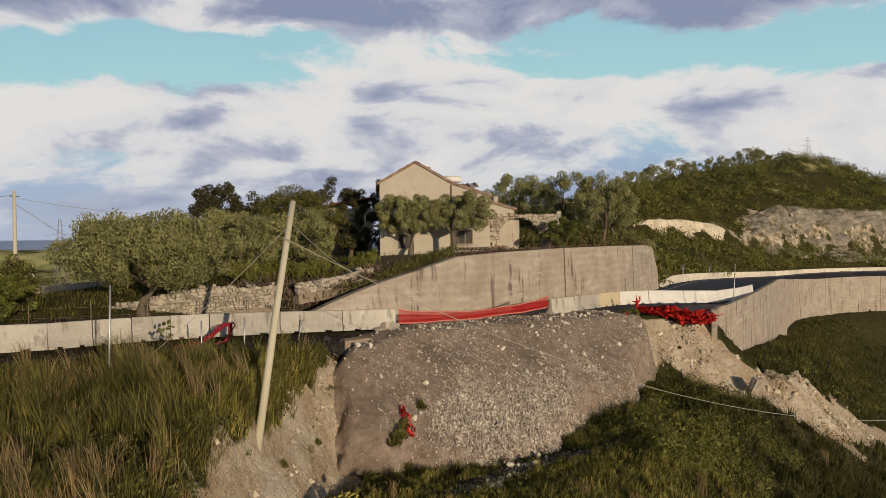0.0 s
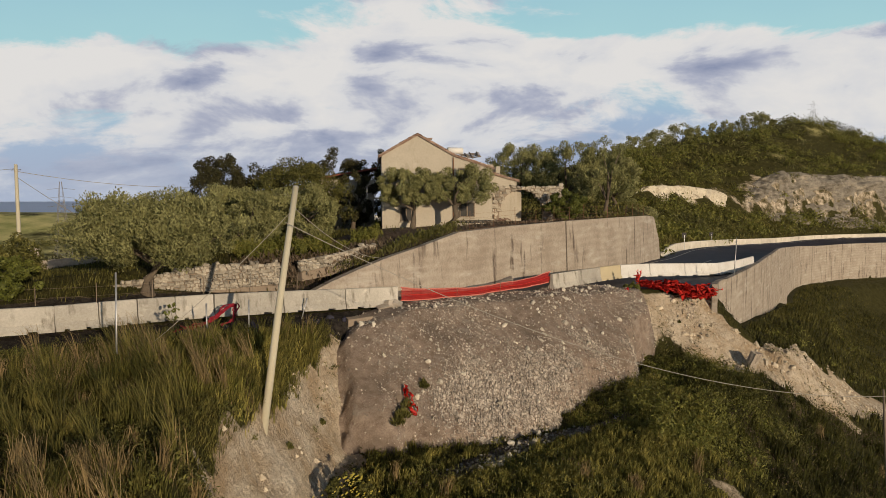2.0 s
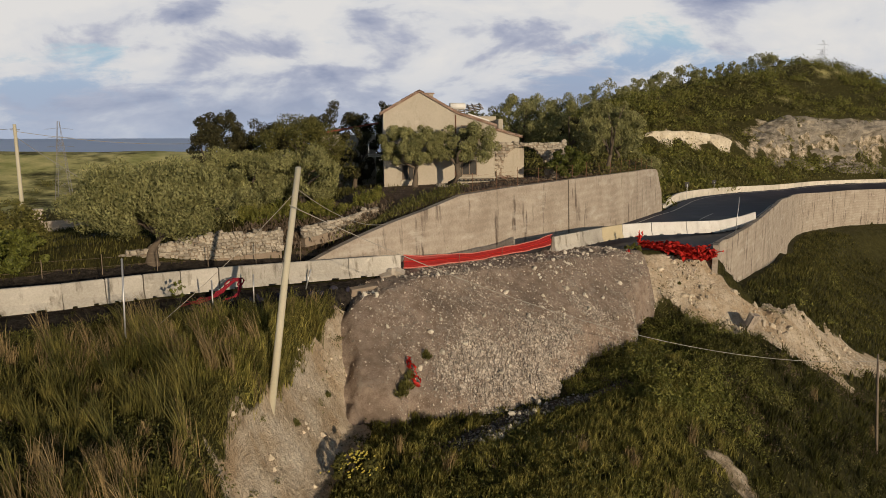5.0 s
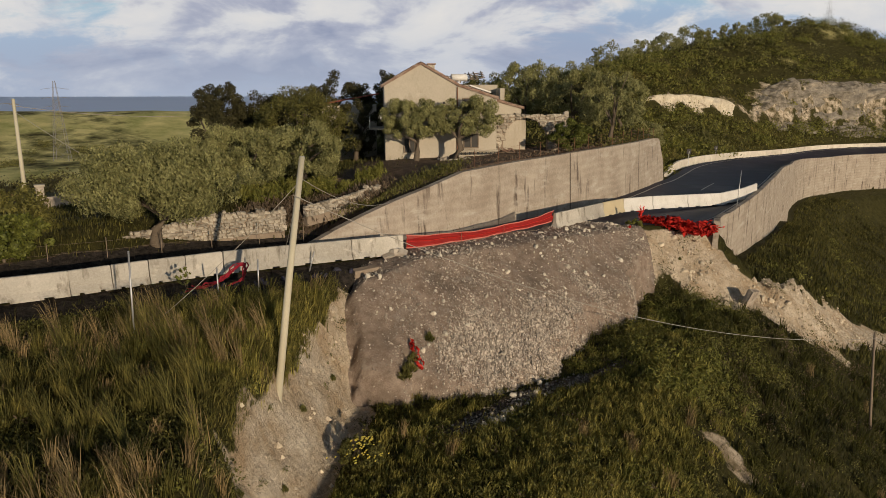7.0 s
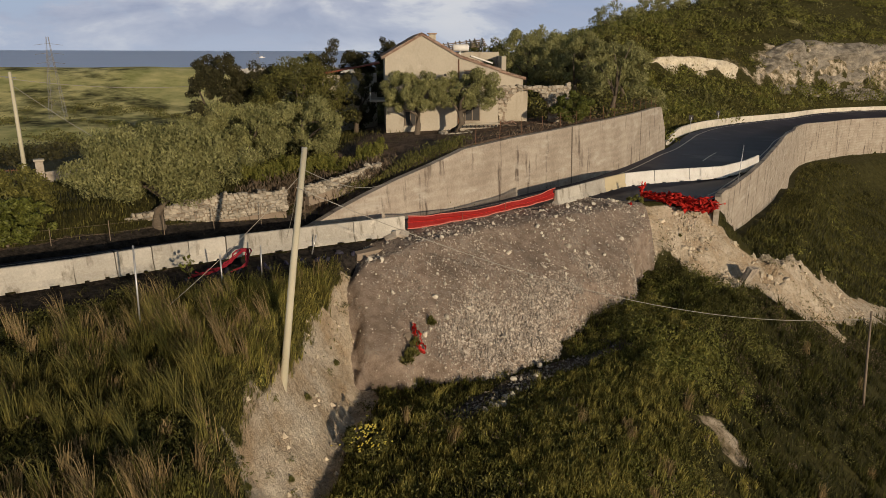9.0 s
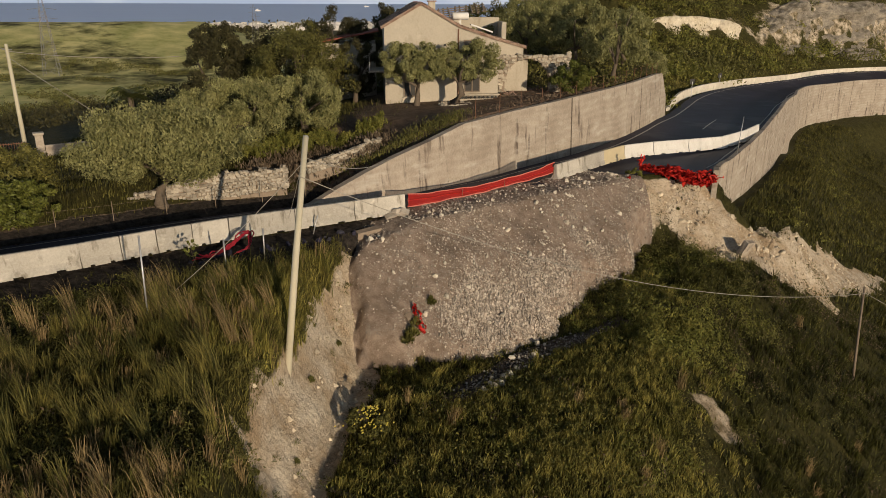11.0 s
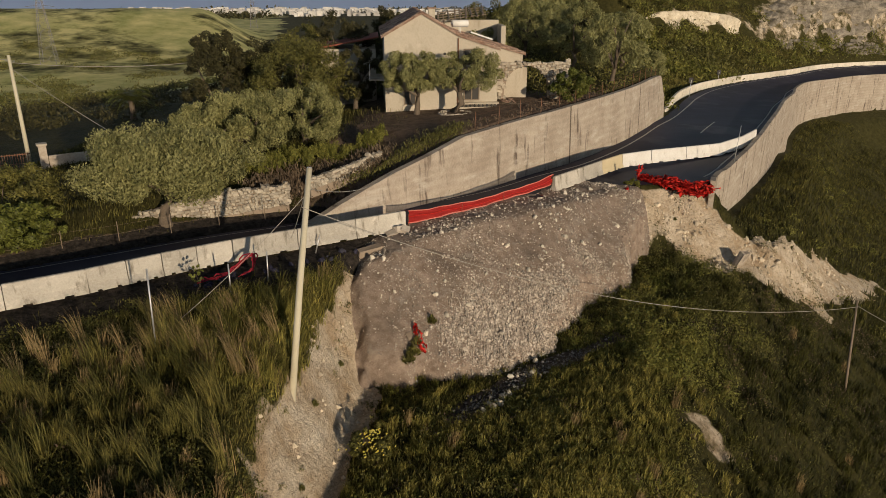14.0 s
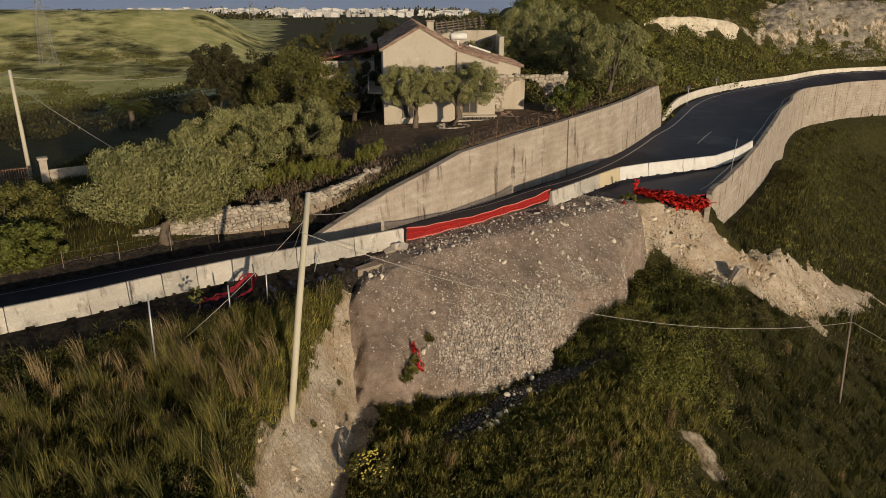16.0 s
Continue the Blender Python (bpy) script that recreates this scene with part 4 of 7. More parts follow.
def rock_mesh(seed, sub=1):
    bm = bmesh.new()
    bmesh.ops.create_icosphere(bm, subdivisions=sub, radius=1.0)
    r = random.Random(seed)
    for v in bm.verts:
        v.co *= r.uniform(0.72, 1.18)
    return bm


ROCKS = []
for i in range(6):
    me = bpy.data.meshes.new("rock")
    b = rock_mesh(i)
    b.to_mesh(me)
    b.free()
    me.materials.append(M["limestone"])
    ROCKS.append(me)


CLAY = []
for i in range(4):
    me = bpy.data.meshes.new("clay_block")
    b = rock_mesh(20 + i)
    b.to_mesh(me)
    b.free()
    me.materials.append(M["clay_lump"])
    CLAY.append(me)


def heap_xy(a, s):
    return -4.2 + 0.69 * a + 0.72 * s, 39.4 + 0.72 * a - 0.69 * s


def make_stones():
    """Loose stones on the gravel: the large ones singly, the rest as one scatter of small lumps."""
    r = random.Random(4)
    for i in range(290):
        a, s = r.uniform(-5, 19), r.uniform(0.4, 8.8)
        x, y = heap_xy(a, s)
        if heap_inside(np.array([x]), np.array([y]))[0] < 0.2:
            continue
        size = 0.05 + 0.09 * r.random() ** 2 if i > 50 else r.uniform(0.12, 0.22)
        ob = new("stone", ROCKS[i % 6])
        ob.matrix_world = pose(x, y, float(heap_surface(np.array([x]), np.array([y]))[0]) + 0.25 * size, r.uniform(0, 360), r.uniform(0, 360), r.uniform(0, 360)) @ Matrix.Diagonal((size, size * r.uniform(0.6, 1), size * r.uniform(0.5, 0.9), 1))
        tagged(ob, "pale rough limestone lump on the gravel heap", "stone", "stones on the heap")
    rng = np.random.default_rng(3)
    n = 150000
    a, s = rng.uniform(-7, 20, n), -1.5 + 11 * rng.uniform(0.03, 1, n) ** 0.7
    x, y = heap_xy(a, s)
    wav = 1.5 * fbm(x, y, 3, 47)
    coarse = np.clip(smooth(4.6, 7.2, s + wav) * smooth(-4.5, -1.0, a + wav) * smooth(9.5, 6.0, a + wav) + 0.7 * smooth(5.2, 6.6, s + wav) * smooth(8, 10, a), 0, 1)
    streak = fbm(a, s * 0.22, 1.6, 50, 4)
    ok = (heap_inside(x, y) > -0.5) & (rng.random(n) < np.clip(0.17 + 0.35 * fbm(x, y, 2.5, 45) + 0.35 * streak + 0.62 * coarse, 0.05, 1))
    x, y, a, s, coarse = x[ok], y[ok], a[ok], s[ok], coarse[ok]
    n = len(x)
    z = heap_surface(x, y)
    size = 0.015 + 0.07 * rng.random(n) ** 5 + coarse * (0.006 + 0.07 * rng.random(n) ** 3)
    octa = np.array([(1, 0, 0), (-1, 0, 0), (0, 1, 0), (0, -1, 0), (0, 0, 1), (0, 0, -1)], float)
    tri = np.array([(0, 2, 4), (2, 1, 4), (1, 3, 4), (3, 0, 4), (2, 0, 5), (1, 2, 5), (3, 1, 5), (0, 3, 5)])
    v = octa[None] * rng.uniform(0.6, 1.3, (n, 6, 3)) + rng.uniform(-0.25, 0.25, (n, 6, 3))
    v = v * size[:, None, None] + np.stack([x, y, z], -1)[:, None]
    f = tri[None] + 6 * np.arange(n)[:, None, None]
    ob = link_mesh("gravel_stones", v.reshape(-1, 3), f.reshape(-1, 3), M["stone_stuff"])
    tagged(ob, "scattered small grey stones on the heap", "gravel", kind="stuff")


make_stones()


def bank_rubble(n, x0, x1, y0, y1, seed):
    rng = np.random.default_rng(seed)
    x, y = rng.uniform(x0, x1, n), rng.uniform(y0, y1, n)
    pale, _, _, sr, _, _ = cover(x, y)
    ok = (pale > 0.35) & (sr > 0.3) & (rng.random(n) < 0.75 * np.clip(0.4 + fbm(x, y, 1.5, 46), 0, 1))
    x, y = x[ok], y[ok]
    n = len(x)
    size = 0.02 + 0.15 * rng.random(n) ** 4
    octa = np.array([(1, 0, 0), (-1, 0, 0), (0, 1, 0), (0, -1, 0), (0, 0, 1), (0, 0, -1)], float)
    tri = np.array([(0, 2, 4), (2, 1, 4), (1, 3, 4), (3, 0, 4), (2, 0, 5), (1, 2, 5), (3, 1, 5), (0, 3, 5)])
    v = octa[None] * rng.uniform(0.6, 1.3, (n, 6, 3)) * size[:, None, None] + np.stack([x, y, land(x, y)], -1)[:, None]
    ob = link_mesh("bank_rubble", v.reshape(-1, 3), (tri[None] + 6 * np.arange(n)[:, None, None]).reshape(-1, 3), M["pale_rubble"])
    tagged(ob, "crumbled pale clay lumps on the bare bank", "rubble", kind="stuff")


bank_rubble(30000, 9, 34, 44, 64, 15)
bank_rubble(3500, -9, -3.5, 13, 36, 16)


# ---------------------------------------------------------------- the house
def pitched(name, corners, thick, mat, parent, label=""):
    """A flat slab from four top corners, of some thickness downwards."""
    v = [Vector(c) for c in corners]
    bm = bmesh.new()
    top = [bm.verts.new(c) for c in v]
    low = [bm.verts.new(c - Vector((0, 0, thick))) for c in v]
    bm.faces.new(top)
    bm.faces.new(low[::-1])
    for i in range(4):
        bm.faces.new((top[i], low[i], low[(i + 1) % 4], top[(i + 1) % 4]))
    bmesh.ops.recalc_face_normals(bm, faces=bm.faces)
    return part(name, bm, mat, parent, label)


def prism(outline, depth, bm=None):
    """A wall block: outline in x and z, from y = 0 back to depth."""
    bm = bm or bmesh.new()
    a = [bm.verts.new((x, 0, z)) for x, z in outline]
    b = [bm.verts.new((x, depth, z)) for x, z in outline]
    bm.faces.new(a)
    bm.faces.new(b[::-1])
    for i in range(len(a)):
        j = (i + 1) % len(a)
        bm.faces.new((a[i], b[i], b[j], a[j]))
    bmesh.ops.recalc_face_normals(bm, faces=bm.faces)
    return bm


house = empty("house", -8.0, 58.75, 3.0, 9.0, label="old plastered two-storey farmhouse with clay tiled roof", category="house")
# own axes: x along the front, y back, z up from the yard
part("wall", prism([(0, -0.8), (6.0, -0.8), (6.0, 6.35), (3.0, 8.05), (0, 6.35)], 12), M["plaster"], house, "cream plastered gable wall")
part("wall", prism([(6.0, -0.8), (9.25, -0.8), (9.25, 5.25), (6.0, 6.3)], 12), M["plaster"], house)
w3 = part("wall", prism([(9.25, -0.8), (12.5, -0.8), (12.5, 4.35), (9.25, 5.2)], 6), M["plaster"], house)
w3.location = (0, 6.0, 0)


def tiled(name, c0, c1, c2, c3, label="clay roof tiles, worn and uneven"):
    """A roof slope: a slab with rows of half-round tiles. c0-c1 the eave, c3-c2 the ridge."""
    slab = pitched(name, (c0, c1, c2, c3), 0.14, M["tile"], house, label)
    c0, c1, c2, c3 = (np.array(c, float) for c in (c0, c1, c2, c3))
    wide, deep = np.linalg.norm(c1 - c0), np.linalg.norm(c3 - c0)
    cols, rows = int(wide / 0.24), int(deep / 0.38)
    up = np.cross(c1 - c0, c3 - c0)
    up = up / np.linalg.norm(up) * (1 if up[2] > 0 else -1)
    e, d = (c1 - c0) / cols, (c3 - c0) / rows
    rng = np.random.default_rng(7)
    v, f = [], []
    for i in range(cols):
        for j in range(rows):
            o = c0 + e * (i + 0.5) + d * j + rng.normal(0, 0.018, 3)
            k = len(v)
            for t, lift in ((0.0, 0.035), (1.12, 0.0)):
                w = 0.46 - 0.08 * t
                for q in (-1, -0.5, 0, 0.5, 1):
                    v.append(o + d * t + e * q * w + up * (lift + 0.085 * (1 - q * q)))
            for q in range(4):
                f.append((k + q, k + q + 1, k + 6 + q, k + 5 + q))
            f.append((k, k + 1, k + 2, k + 3, k + 4))
    tiles = link_mesh("roof_tiles", v, f, M["tile"], slab)
    tagged(tiles, kind="stuff")


tiled("roof", (-0.25, -0.14, 6.30), (-0.25, 12.2, 6.30), (3.0, 12.2, 8.14), (3.0, -0.14, 8.14))
tiled("roof", (6.05, 12.2, 6.41), (6.05, -0.14, 6.41), (3.0, -0.14, 8.14), (3.0, 12.2, 8.14))
tiled("roof", (9.4, 12.2, 5.33), (9.4, -0.14, 5.33), (6.03, -0.14, 6.42), (6.03, 12.2, 6.42))
tiled("roof", (12.75, 12.2, 4.40), (12.75, 5.85, 4.40), (9.38, 5.85, 5.34), (9.38, 12.2, 5.34))
part("chimney", box(0.6, 0.6, 1.3, (4.3, 6.5, 6.9), 0.03), M["plaster"], house)
part("chimney_cap", box(0.8, 0.8, 0.12, (4.3, 6.5, 8.2), 0.03), M["tile"], house)


def house_window(x, y, z, w, h, panes=2):
    """A recessed window: dark reveal, wooden frame with panes, sill."""
    win = part("window", box(w, 0.1, h, (x, y - 0.005, z)), M["dark_paint"], house)
    bm = bmesh.new()
    for dx in ([-w / 2, w / 2] if panes == 1 else [-w / 2, 0, w / 2]):
        box(0.09, 0.08, h, (x + dx, y - 0.05, z), 0.008, bm=bm)
    for dz in (0, h - 0.07):
        box(w, 0.07, 0.08, (x, y - 0.05, z + dz), 0.008, bm=bm)
    part("frame", bm, M["old_wood"], win)
    part("sill", box(w + 0.2, 0.25, 0.07, (x, y - 0.06, z - 0.08), 0.01), M["plaster"], win)


house_window(7.15, 0, 4.05, 1.45, 1.3)
house_window(7.1, 0, 1.25, 1.2, 1.2)
house_window(2.0, 0, 0.9, 0.9, 1.2)
for x, z in ((1.45, 4.45), (4.85, 4.95)):
    part("vent", tube([(x, -0.02, z), (x, 0.08, z)], 0.11, 10), M["dark_paint"], house)
part("ledge", box(3.3, 0.5, 0.12, (7.7, -0.22, 0.98), 0.02), M["plaster"], house)
for i in range(9):
    part("vent", tube([(6.25 + 0.35 * i, -0.50, 0.84), (6.25 + 0.35 * i, -0.3, 0.84)], 0.10, 8), M["dark_paint"], house, "dark half-round vent hole")
part("plinth", box(3.3, 0.45, 0.74, (7.7, -0.22, 0.0), 0.02), M["plaster"], house)
part("rain_pipe", tube([(5.95, -0.07, 0.2), (5.95, -0.07, 6.2)], 0.05, 8), M["rust"], house)
# balcony on the shaded west side
balcony = part("balcony", box(1.3, 3.6, 0.16, (-0.66, 2.6, 2.75), 0.02), M["plaster"], house)
for i in range(11):
    part("baluster", tube([(-1.25, 0.85 + 0.34 * i, 2.9), (-1.25, 0.85 + 0.34 * i, 3.75)], 0.022, 6), M["white_paint"], balcony)
part("rail", tube([(-1.25, 0.8, 3.77), (-1.25, 4.4, 3.77)], 0.03, 6), M["white_paint"], balcony)
# solar water heater on the lower slope
heater = empty("solar_water_heater", -8.0, 58.75, 3.0, 9.0, label="white solar water heater lying on the tiled roof", category="water heater")
part("tank", tube([(5.9, 4.6, 7.05), (5.95, 4.62, 7.06), (7.3, 5.0, 7.06), (7.35, 5.02, 7.05)], [0.12, 0.30, 0.30, 0.12], 14), M["white_paint"], heater, smooth=True)
part("panel", box(1.9, 1.1, 0.09, (8.4, 4.6, 6.02), 0.02, (0, 18, 0)), M["dark_paint"], heater)
part("panel_frame", box(2.0, 0.09, 0.13, (8.4, 4.0, 6.02), 0.02, (0, 18, 0)), M["white_paint"], heater)
for y in (4.3, 5.2):
    part("bracket", box(0.06, 0.06, 0.7, (6.6, y, 6.1)), M["metal"], heater)
# red-roofed annex and the ruin behind
annex = empty("annex", -12.6, 67.5, 2.0, 9.0, label="low annex with red painted sheet roof", category="annex")
part("wall", box(5.0, 6.0, 5.6, (0, 2.5, 0), 0.02), M["plaster"], annex)
pitched("roof", [(-2.8, -0.8, 5.75), (2.8, -0.8, 6.75), (2.8, 5.8, 6.75), (-2.8, 5.8, 5.75)], 0.12, M["red_roof"], annex)
ruin = empty("ruin", -1.9, 79.0, 4.0, 5.0, label="half-ruined outbuilding with sagging bare rafters", category="outbuilding")
part("wall", box(7.0, 0.5, 5.6, (0.0, 3.0, 0), 0.04), M["plaster"], ruin)
part("wall", box(0.5, 5.0, 5.2, (3.6, 1.0, 0), 0.04), M["plaster"], ruin)
part("wall", box(0.5, 5.0, 5.4, (-3.4, 1.0, 0), 0.04), M["plaster"], ruin)
for i in range(9):
    part("rafter", tube([(-3.2 + 0.58 * i, -1.6, 5.5 + 0.1 * i + random.uniform(-0.12, 0.12)), (-3.2 + 0.58 * i + random.uniform(-0.2, 0.2), 3.2, 6.4 + 0.08 * i)], 0.09, 6), M["old_wood"], ruin)
for i in range(4):
    part("purlin", tube([(-3.3, -1.2 + 1.1 * i, 5.7 + 0.2 * i), (1.8, -1.0 + 1.1 * i, 6.3 + 0.2 * i)], 0.06, 6), M["old_wood"], ruin)


# ---------------------------------------------------------------- plants
def leaf_cloud(rng, centres, radii, n, size, up=0.3, shell=0.55, slim=0.42):
    """Leaf sprays as slim diamonds, mostly near the skin of overlapping clumps."""
    centres, radii = np.asarray(centres, float), np.asarray(radii, float)
    share = (radii ** 2).sum(1)
    pick = rng.choice(len(centres), n, p=share / share.sum())
    way = rng.normal(size=(n, 3))
    way /= np.linalg.norm(way, axis=1)[:, None]
    far = shell + (1 - shell) * rng.random(n) ** 0.5 + rng.normal(0, 0.06, n)
    p = centres[pick] + way * radii[pick] * far[:, None]
    ax = np.cross(way, rng.normal(size=(n, 3))) + 0.35 * way + rng.normal(0, 0.3, (n, 3)) + np.array([0, 0, up])
    ax /= np.linalg.norm(ax, axis=1)[:, None]
    sd = np.cross(ax, way + rng.normal(0, 0.45, (n, 3)))
    sd /= np.linalg.norm(sd, axis=1)[:, None] + 1e-9
    ln = size * rng.uniform(0.6, 1.4, n)[:, None]
    v = np.stack([p - ax * ln * 0.5, p + sd * ln * slim * 0.5, p + ax * ln * 0.5, p - sd * ln * slim * 0.5], 1)
    return v


def quads(name, v, mat, parent=None, label=""):
    n = len(v)
    me = bpy.data.meshes.new(name)
    me.vertices.add(n * 4)
    me.vertices.foreach_set("co", np.ascontiguousarray(v, dtype=np.float32).ravel())
    me.loops.add(n * 4)
    me.loops.foreach_set("vertex_index", np.arange(n * 4, dtype=np.int32))
    me.polygons.add(n)
    me.polygons.foreach_set("loop_start", np.arange(0, n * 4, 4, dtype=np.int32))
    me.update(calc_edges=True)
    me.materials.append(mat)
    ob = new(name, me)
    if parent is not None:
        ob.parent = parent
    if label:
        ob["label"] = label
    return ob


def tree(name, x, y, spread, height, leaf, n, size, seed, label, base=None, clumps=16, low=0.25, trunk=0.22, lean=(0, 0), deep=None, shell=0.5, limbs=5, category="tree", twist=0.25):
    """Trunk, limbs that fork into the crown, and a crown of overlapping leafy clumps."""
    r, rng = random.Random(seed), np.random.default_rng(seed)
    z = ground_at(x, y) if base is None else base
    top = empty(name, x, y, z - 0.1, 0, label=label, category=category)
    deep = deep or spread
    centres, radii = [], []
    mid, half = height * (1 + low) / 2, height * (1 - low) / 2
    puffs = clumps * 4
    for i in range(puffs):
        a, h = r.uniform(0, 2 * math.pi), r.uniform(-0.85, 0.95)
        k = math.sqrt(max(0.02, 1 - h * h))
        q = r.uniform(0.35, 1.0) ** 0.5 * (1 + 0.16 * math.sin(3 * a + seed) + 0.10 * math.sin(5 * a + 2 * h * seed))
        rad = r.uniform(0.10, 0.21) * spread
        h = h * (1 + 0.14 * math.sin(2 * a + 1.7 * seed))
        centres.append((lean[0] + math.cos(a) * q * k * (spread - rad * 0.7), lean[1] + math.sin(a) * q * k * (deep - rad * 0.7), mid + h * (half - rad * 0.5)))
        radii.append((rad, rad, rad * r.uniform(0.7, 1.15)))
    quads("crown", leaf_cloud(rng, centres, radii, n, size, up=0.9 if leaf == "olive_leaf" else 0.3, shell=shell), M[leaf], top)
    fork = Vector((lean[0] * 0.5 + r.uniform(-twist, twist), lean[1] * 0.5 + r.uniform(-twist, twist), height * max(0.22, low * 0.95)))
    bm = tube([(0, 0, -0.3), (r.uniform(-0.1, 0.1), 0, 0.15), fork * 0.5 + Vector((r.uniform(-twist, twist), r.uniform(-twist, twist), 0)), fork], [trunk * 1.5, trunk * 1.15, trunk * 0.95, trunk * 0.8], 9)
    part("trunk", bm, M["bark"], top, smooth=True)
    for i in range(limbs):
        c = Vector(centres[(i * 7) % puffs])
        m = fork.lerp(c, 0.5) + Vector((r.uniform(-0.3, 0.3), r.uniform(-0.3, 0.3), r.uniform(0, 0.3)))
        part("limb", tube([fork - Vector((0, 0, 0.1)), m, c], [trunk * 0.6, trunk * 0.38, trunk * 0.12], 6), M["bark"], top, smooth=True)
    return top


olive = "old olive tree with dense grey-green crown"
tree("olive_tree", -16.9, 36.0, 4.6, 5.3, "olive_leaf", 64000, 0.15, 1, olive + " beside the dry stone wall", clumps=34, low=0.31, trunk=0.30, deep=4.0, twist=0.5)
tree("olive_tree", -18.0, 45.0, 2.9, 3.7, "olive_leaf", 26000, 0.16, 2, olive, clumps=20, low=0.08, trunk=0.25)
tree("olive_tree", -16.0, 46.5, 3.6, 4.4, "olive_leaf", 26000, 0.16, 3, olive, clumps=20, low=0.06, trunk=0.25)
tree("olive_tree", -12.4, 49.0, 3.2, 4.1, "olive_leaf", 24000, 0.16, 4, olive, clumps=18, low=0.06, trunk=0.25)
tree("broadleaf_tree", -22.3, 60.0, 3.3, 7.7, "dark_leaf", 26000, 0.19, 5, "tall dark broadleaf tree with brownish crown", clumps=26, low=0.05, trunk=0.25)
tree("broadleaf_tree", -15.4, 59.5, 4.8, 6.6, "green_leaf", 24000, 0.19, 6, "spreading green fig tree with pale bare limbs", clumps=24, low=0.06, trunk=0.22, limbs=9)
tree("broadleaf_tree", -19.3, 62.5, 3.2, 6.8, "dark_leaf", 14000, 0.2, 11, "dark evergreen tree in the grove", clumps=18, low=0.05)
tree("broadleaf_tree", -11.2, 63.0, 2.0, 5.6, "dark_leaf", 9000, 0.2, 7, "dark tree in the shade beside the house", clumps=16, low=0.05)
tree("olive_tree", -5.4, 57.3, 2.7, 4.9, "olive_leaf", 23000, 0.14, 8, "gnarled olive tree before the house front", clumps=15, low=0.36, trunk=0.22, deep=1.6, twist=0.6, lean=(-0.4, 0))
tree("olive_tree", -2.3, 57.6, 3.0, 4.9, "olive_leaf", 25000, 0.14, 9, "gnarled olive tree before the house front", clumps=15, low=0.38, trunk=0.26, deep=1.6, lean=(0.7, 0), twist=0.5)
tree("bush", 7.5, 63.0, 1.9, 2.8, "bright_leaf", 14000, 0.16, 10, "bright green leafy bush by the stone arch", clumps=14, low=0.03, trunk=0.1, category="bush")
spots = [(-13.8, 70, 3.4, 8.2, "dark_leaf"), (-17.8, 73, 3.5, 7.6, "green_leaf"), (-10.2, 78, 3.0, 8.0, "dark_leaf"), (12.5, 73, 3.4, 6.8, "olive_leaf"), (9.5, 79, 3.6, 7.0, "olive_leaf"), (15.2, 83, 3.6, 6.0, "olive_leaf"), (4.5, 84, 4.0, 6.5, "olive_leaf"), (12, 92, 4.5, 7.0, "dark_leaf"),
         (-0.5, 82, 3.2, 5.0, "olive_leaf"), (7, 97, 4.5, 7.5, "olive_leaf"), (18.5, 97, 4.0, 6.5, "olive_leaf"), (0, 100, 4.0, 7, "green_leaf"), (23, 108, 4, 6, "olive_leaf"),
         (-7, 86, 3.0, 6.4, "dark_leaf"), (-12.5, 80, 3.5, 6.0, "green_leaf"), (-19, 78, 3.5, 6.0, "dark_leaf"), (16, 112, 5, 8, "olive_leaf")]
for i, (x, y, s, h, leaf) in enumerate(spots):
    tree("olive_tree", x, y, s, h, leaf, 14000 if y < 90 else 9000, 0.2 if y < 90 else 0.28, 20 + i, "olive tree on the slope behind the yard" if x > 0 else "leafy tree behind the house", clumps=15, low=0.14, limbs=4)
ridge = [(37, 196), (48, 205), (56, 210), (61, 214), (69, 216), (82, 226), (86, 229), (42, 200), (30, 185)]
for i, (x, y) in enumerate(ridge):
    tree("olive_tree", x, y, 4.0 + i % 3, 5.0 + (i * 7) % 3, "olive_leaf", 4200, 0.42, 50 + i, "olive tree on the hill's crest", clumps=12, low=0.0, limbs=3)
tree("fig_bush", -22.0, 31.0, 2.2, 2.3, "bright_leaf", 9000, 0.18, 70, "young fig bush with yellow-green leaves", clumps=14, low=0.05, trunk=0.07, category="bush")
tree("fig_bush", -25.5, 35.5, 3.2, 2.8, "green_leaf", 11000, 0.18, 71, "wild green bush beside the gate", clumps=14, low=0.02, trunk=0.07, category="bush")
tree("bush", 11.3, 52.7, 0.8, 0.9, "weed_leaf", 1500, 0.12, 74, "low green bush at the broken road edge", clumps=6, low=0.02, trunk=0.03, limbs=2, category="bush", base=-1.2)
tree("bush", 9.6, 50.6, 0.5, 0.6, "weed_leaf", 700, 0.11, 75, "low green bush at the broken road edge", clumps=5, low=0.02, trunk=0.03, limbs=2, category="bush", base=-1.0)
tree("sapling", -12.3, 28.5, 0.35, 1.8, "bright_leaf", 160, 0.14, 72, "small yellow-green sapling in the grass", clumps=5, low=0.5, trunk=0.02, limbs=2)
tree("flower_bush", -4.1, 24.8, 1.1, 1.3, "green_leaf", 2600, 0.14, 73, "low green bush dotted with yellow flowers", clumps=9, low=0.02, trunk=0.04, limbs=2, category="bush")


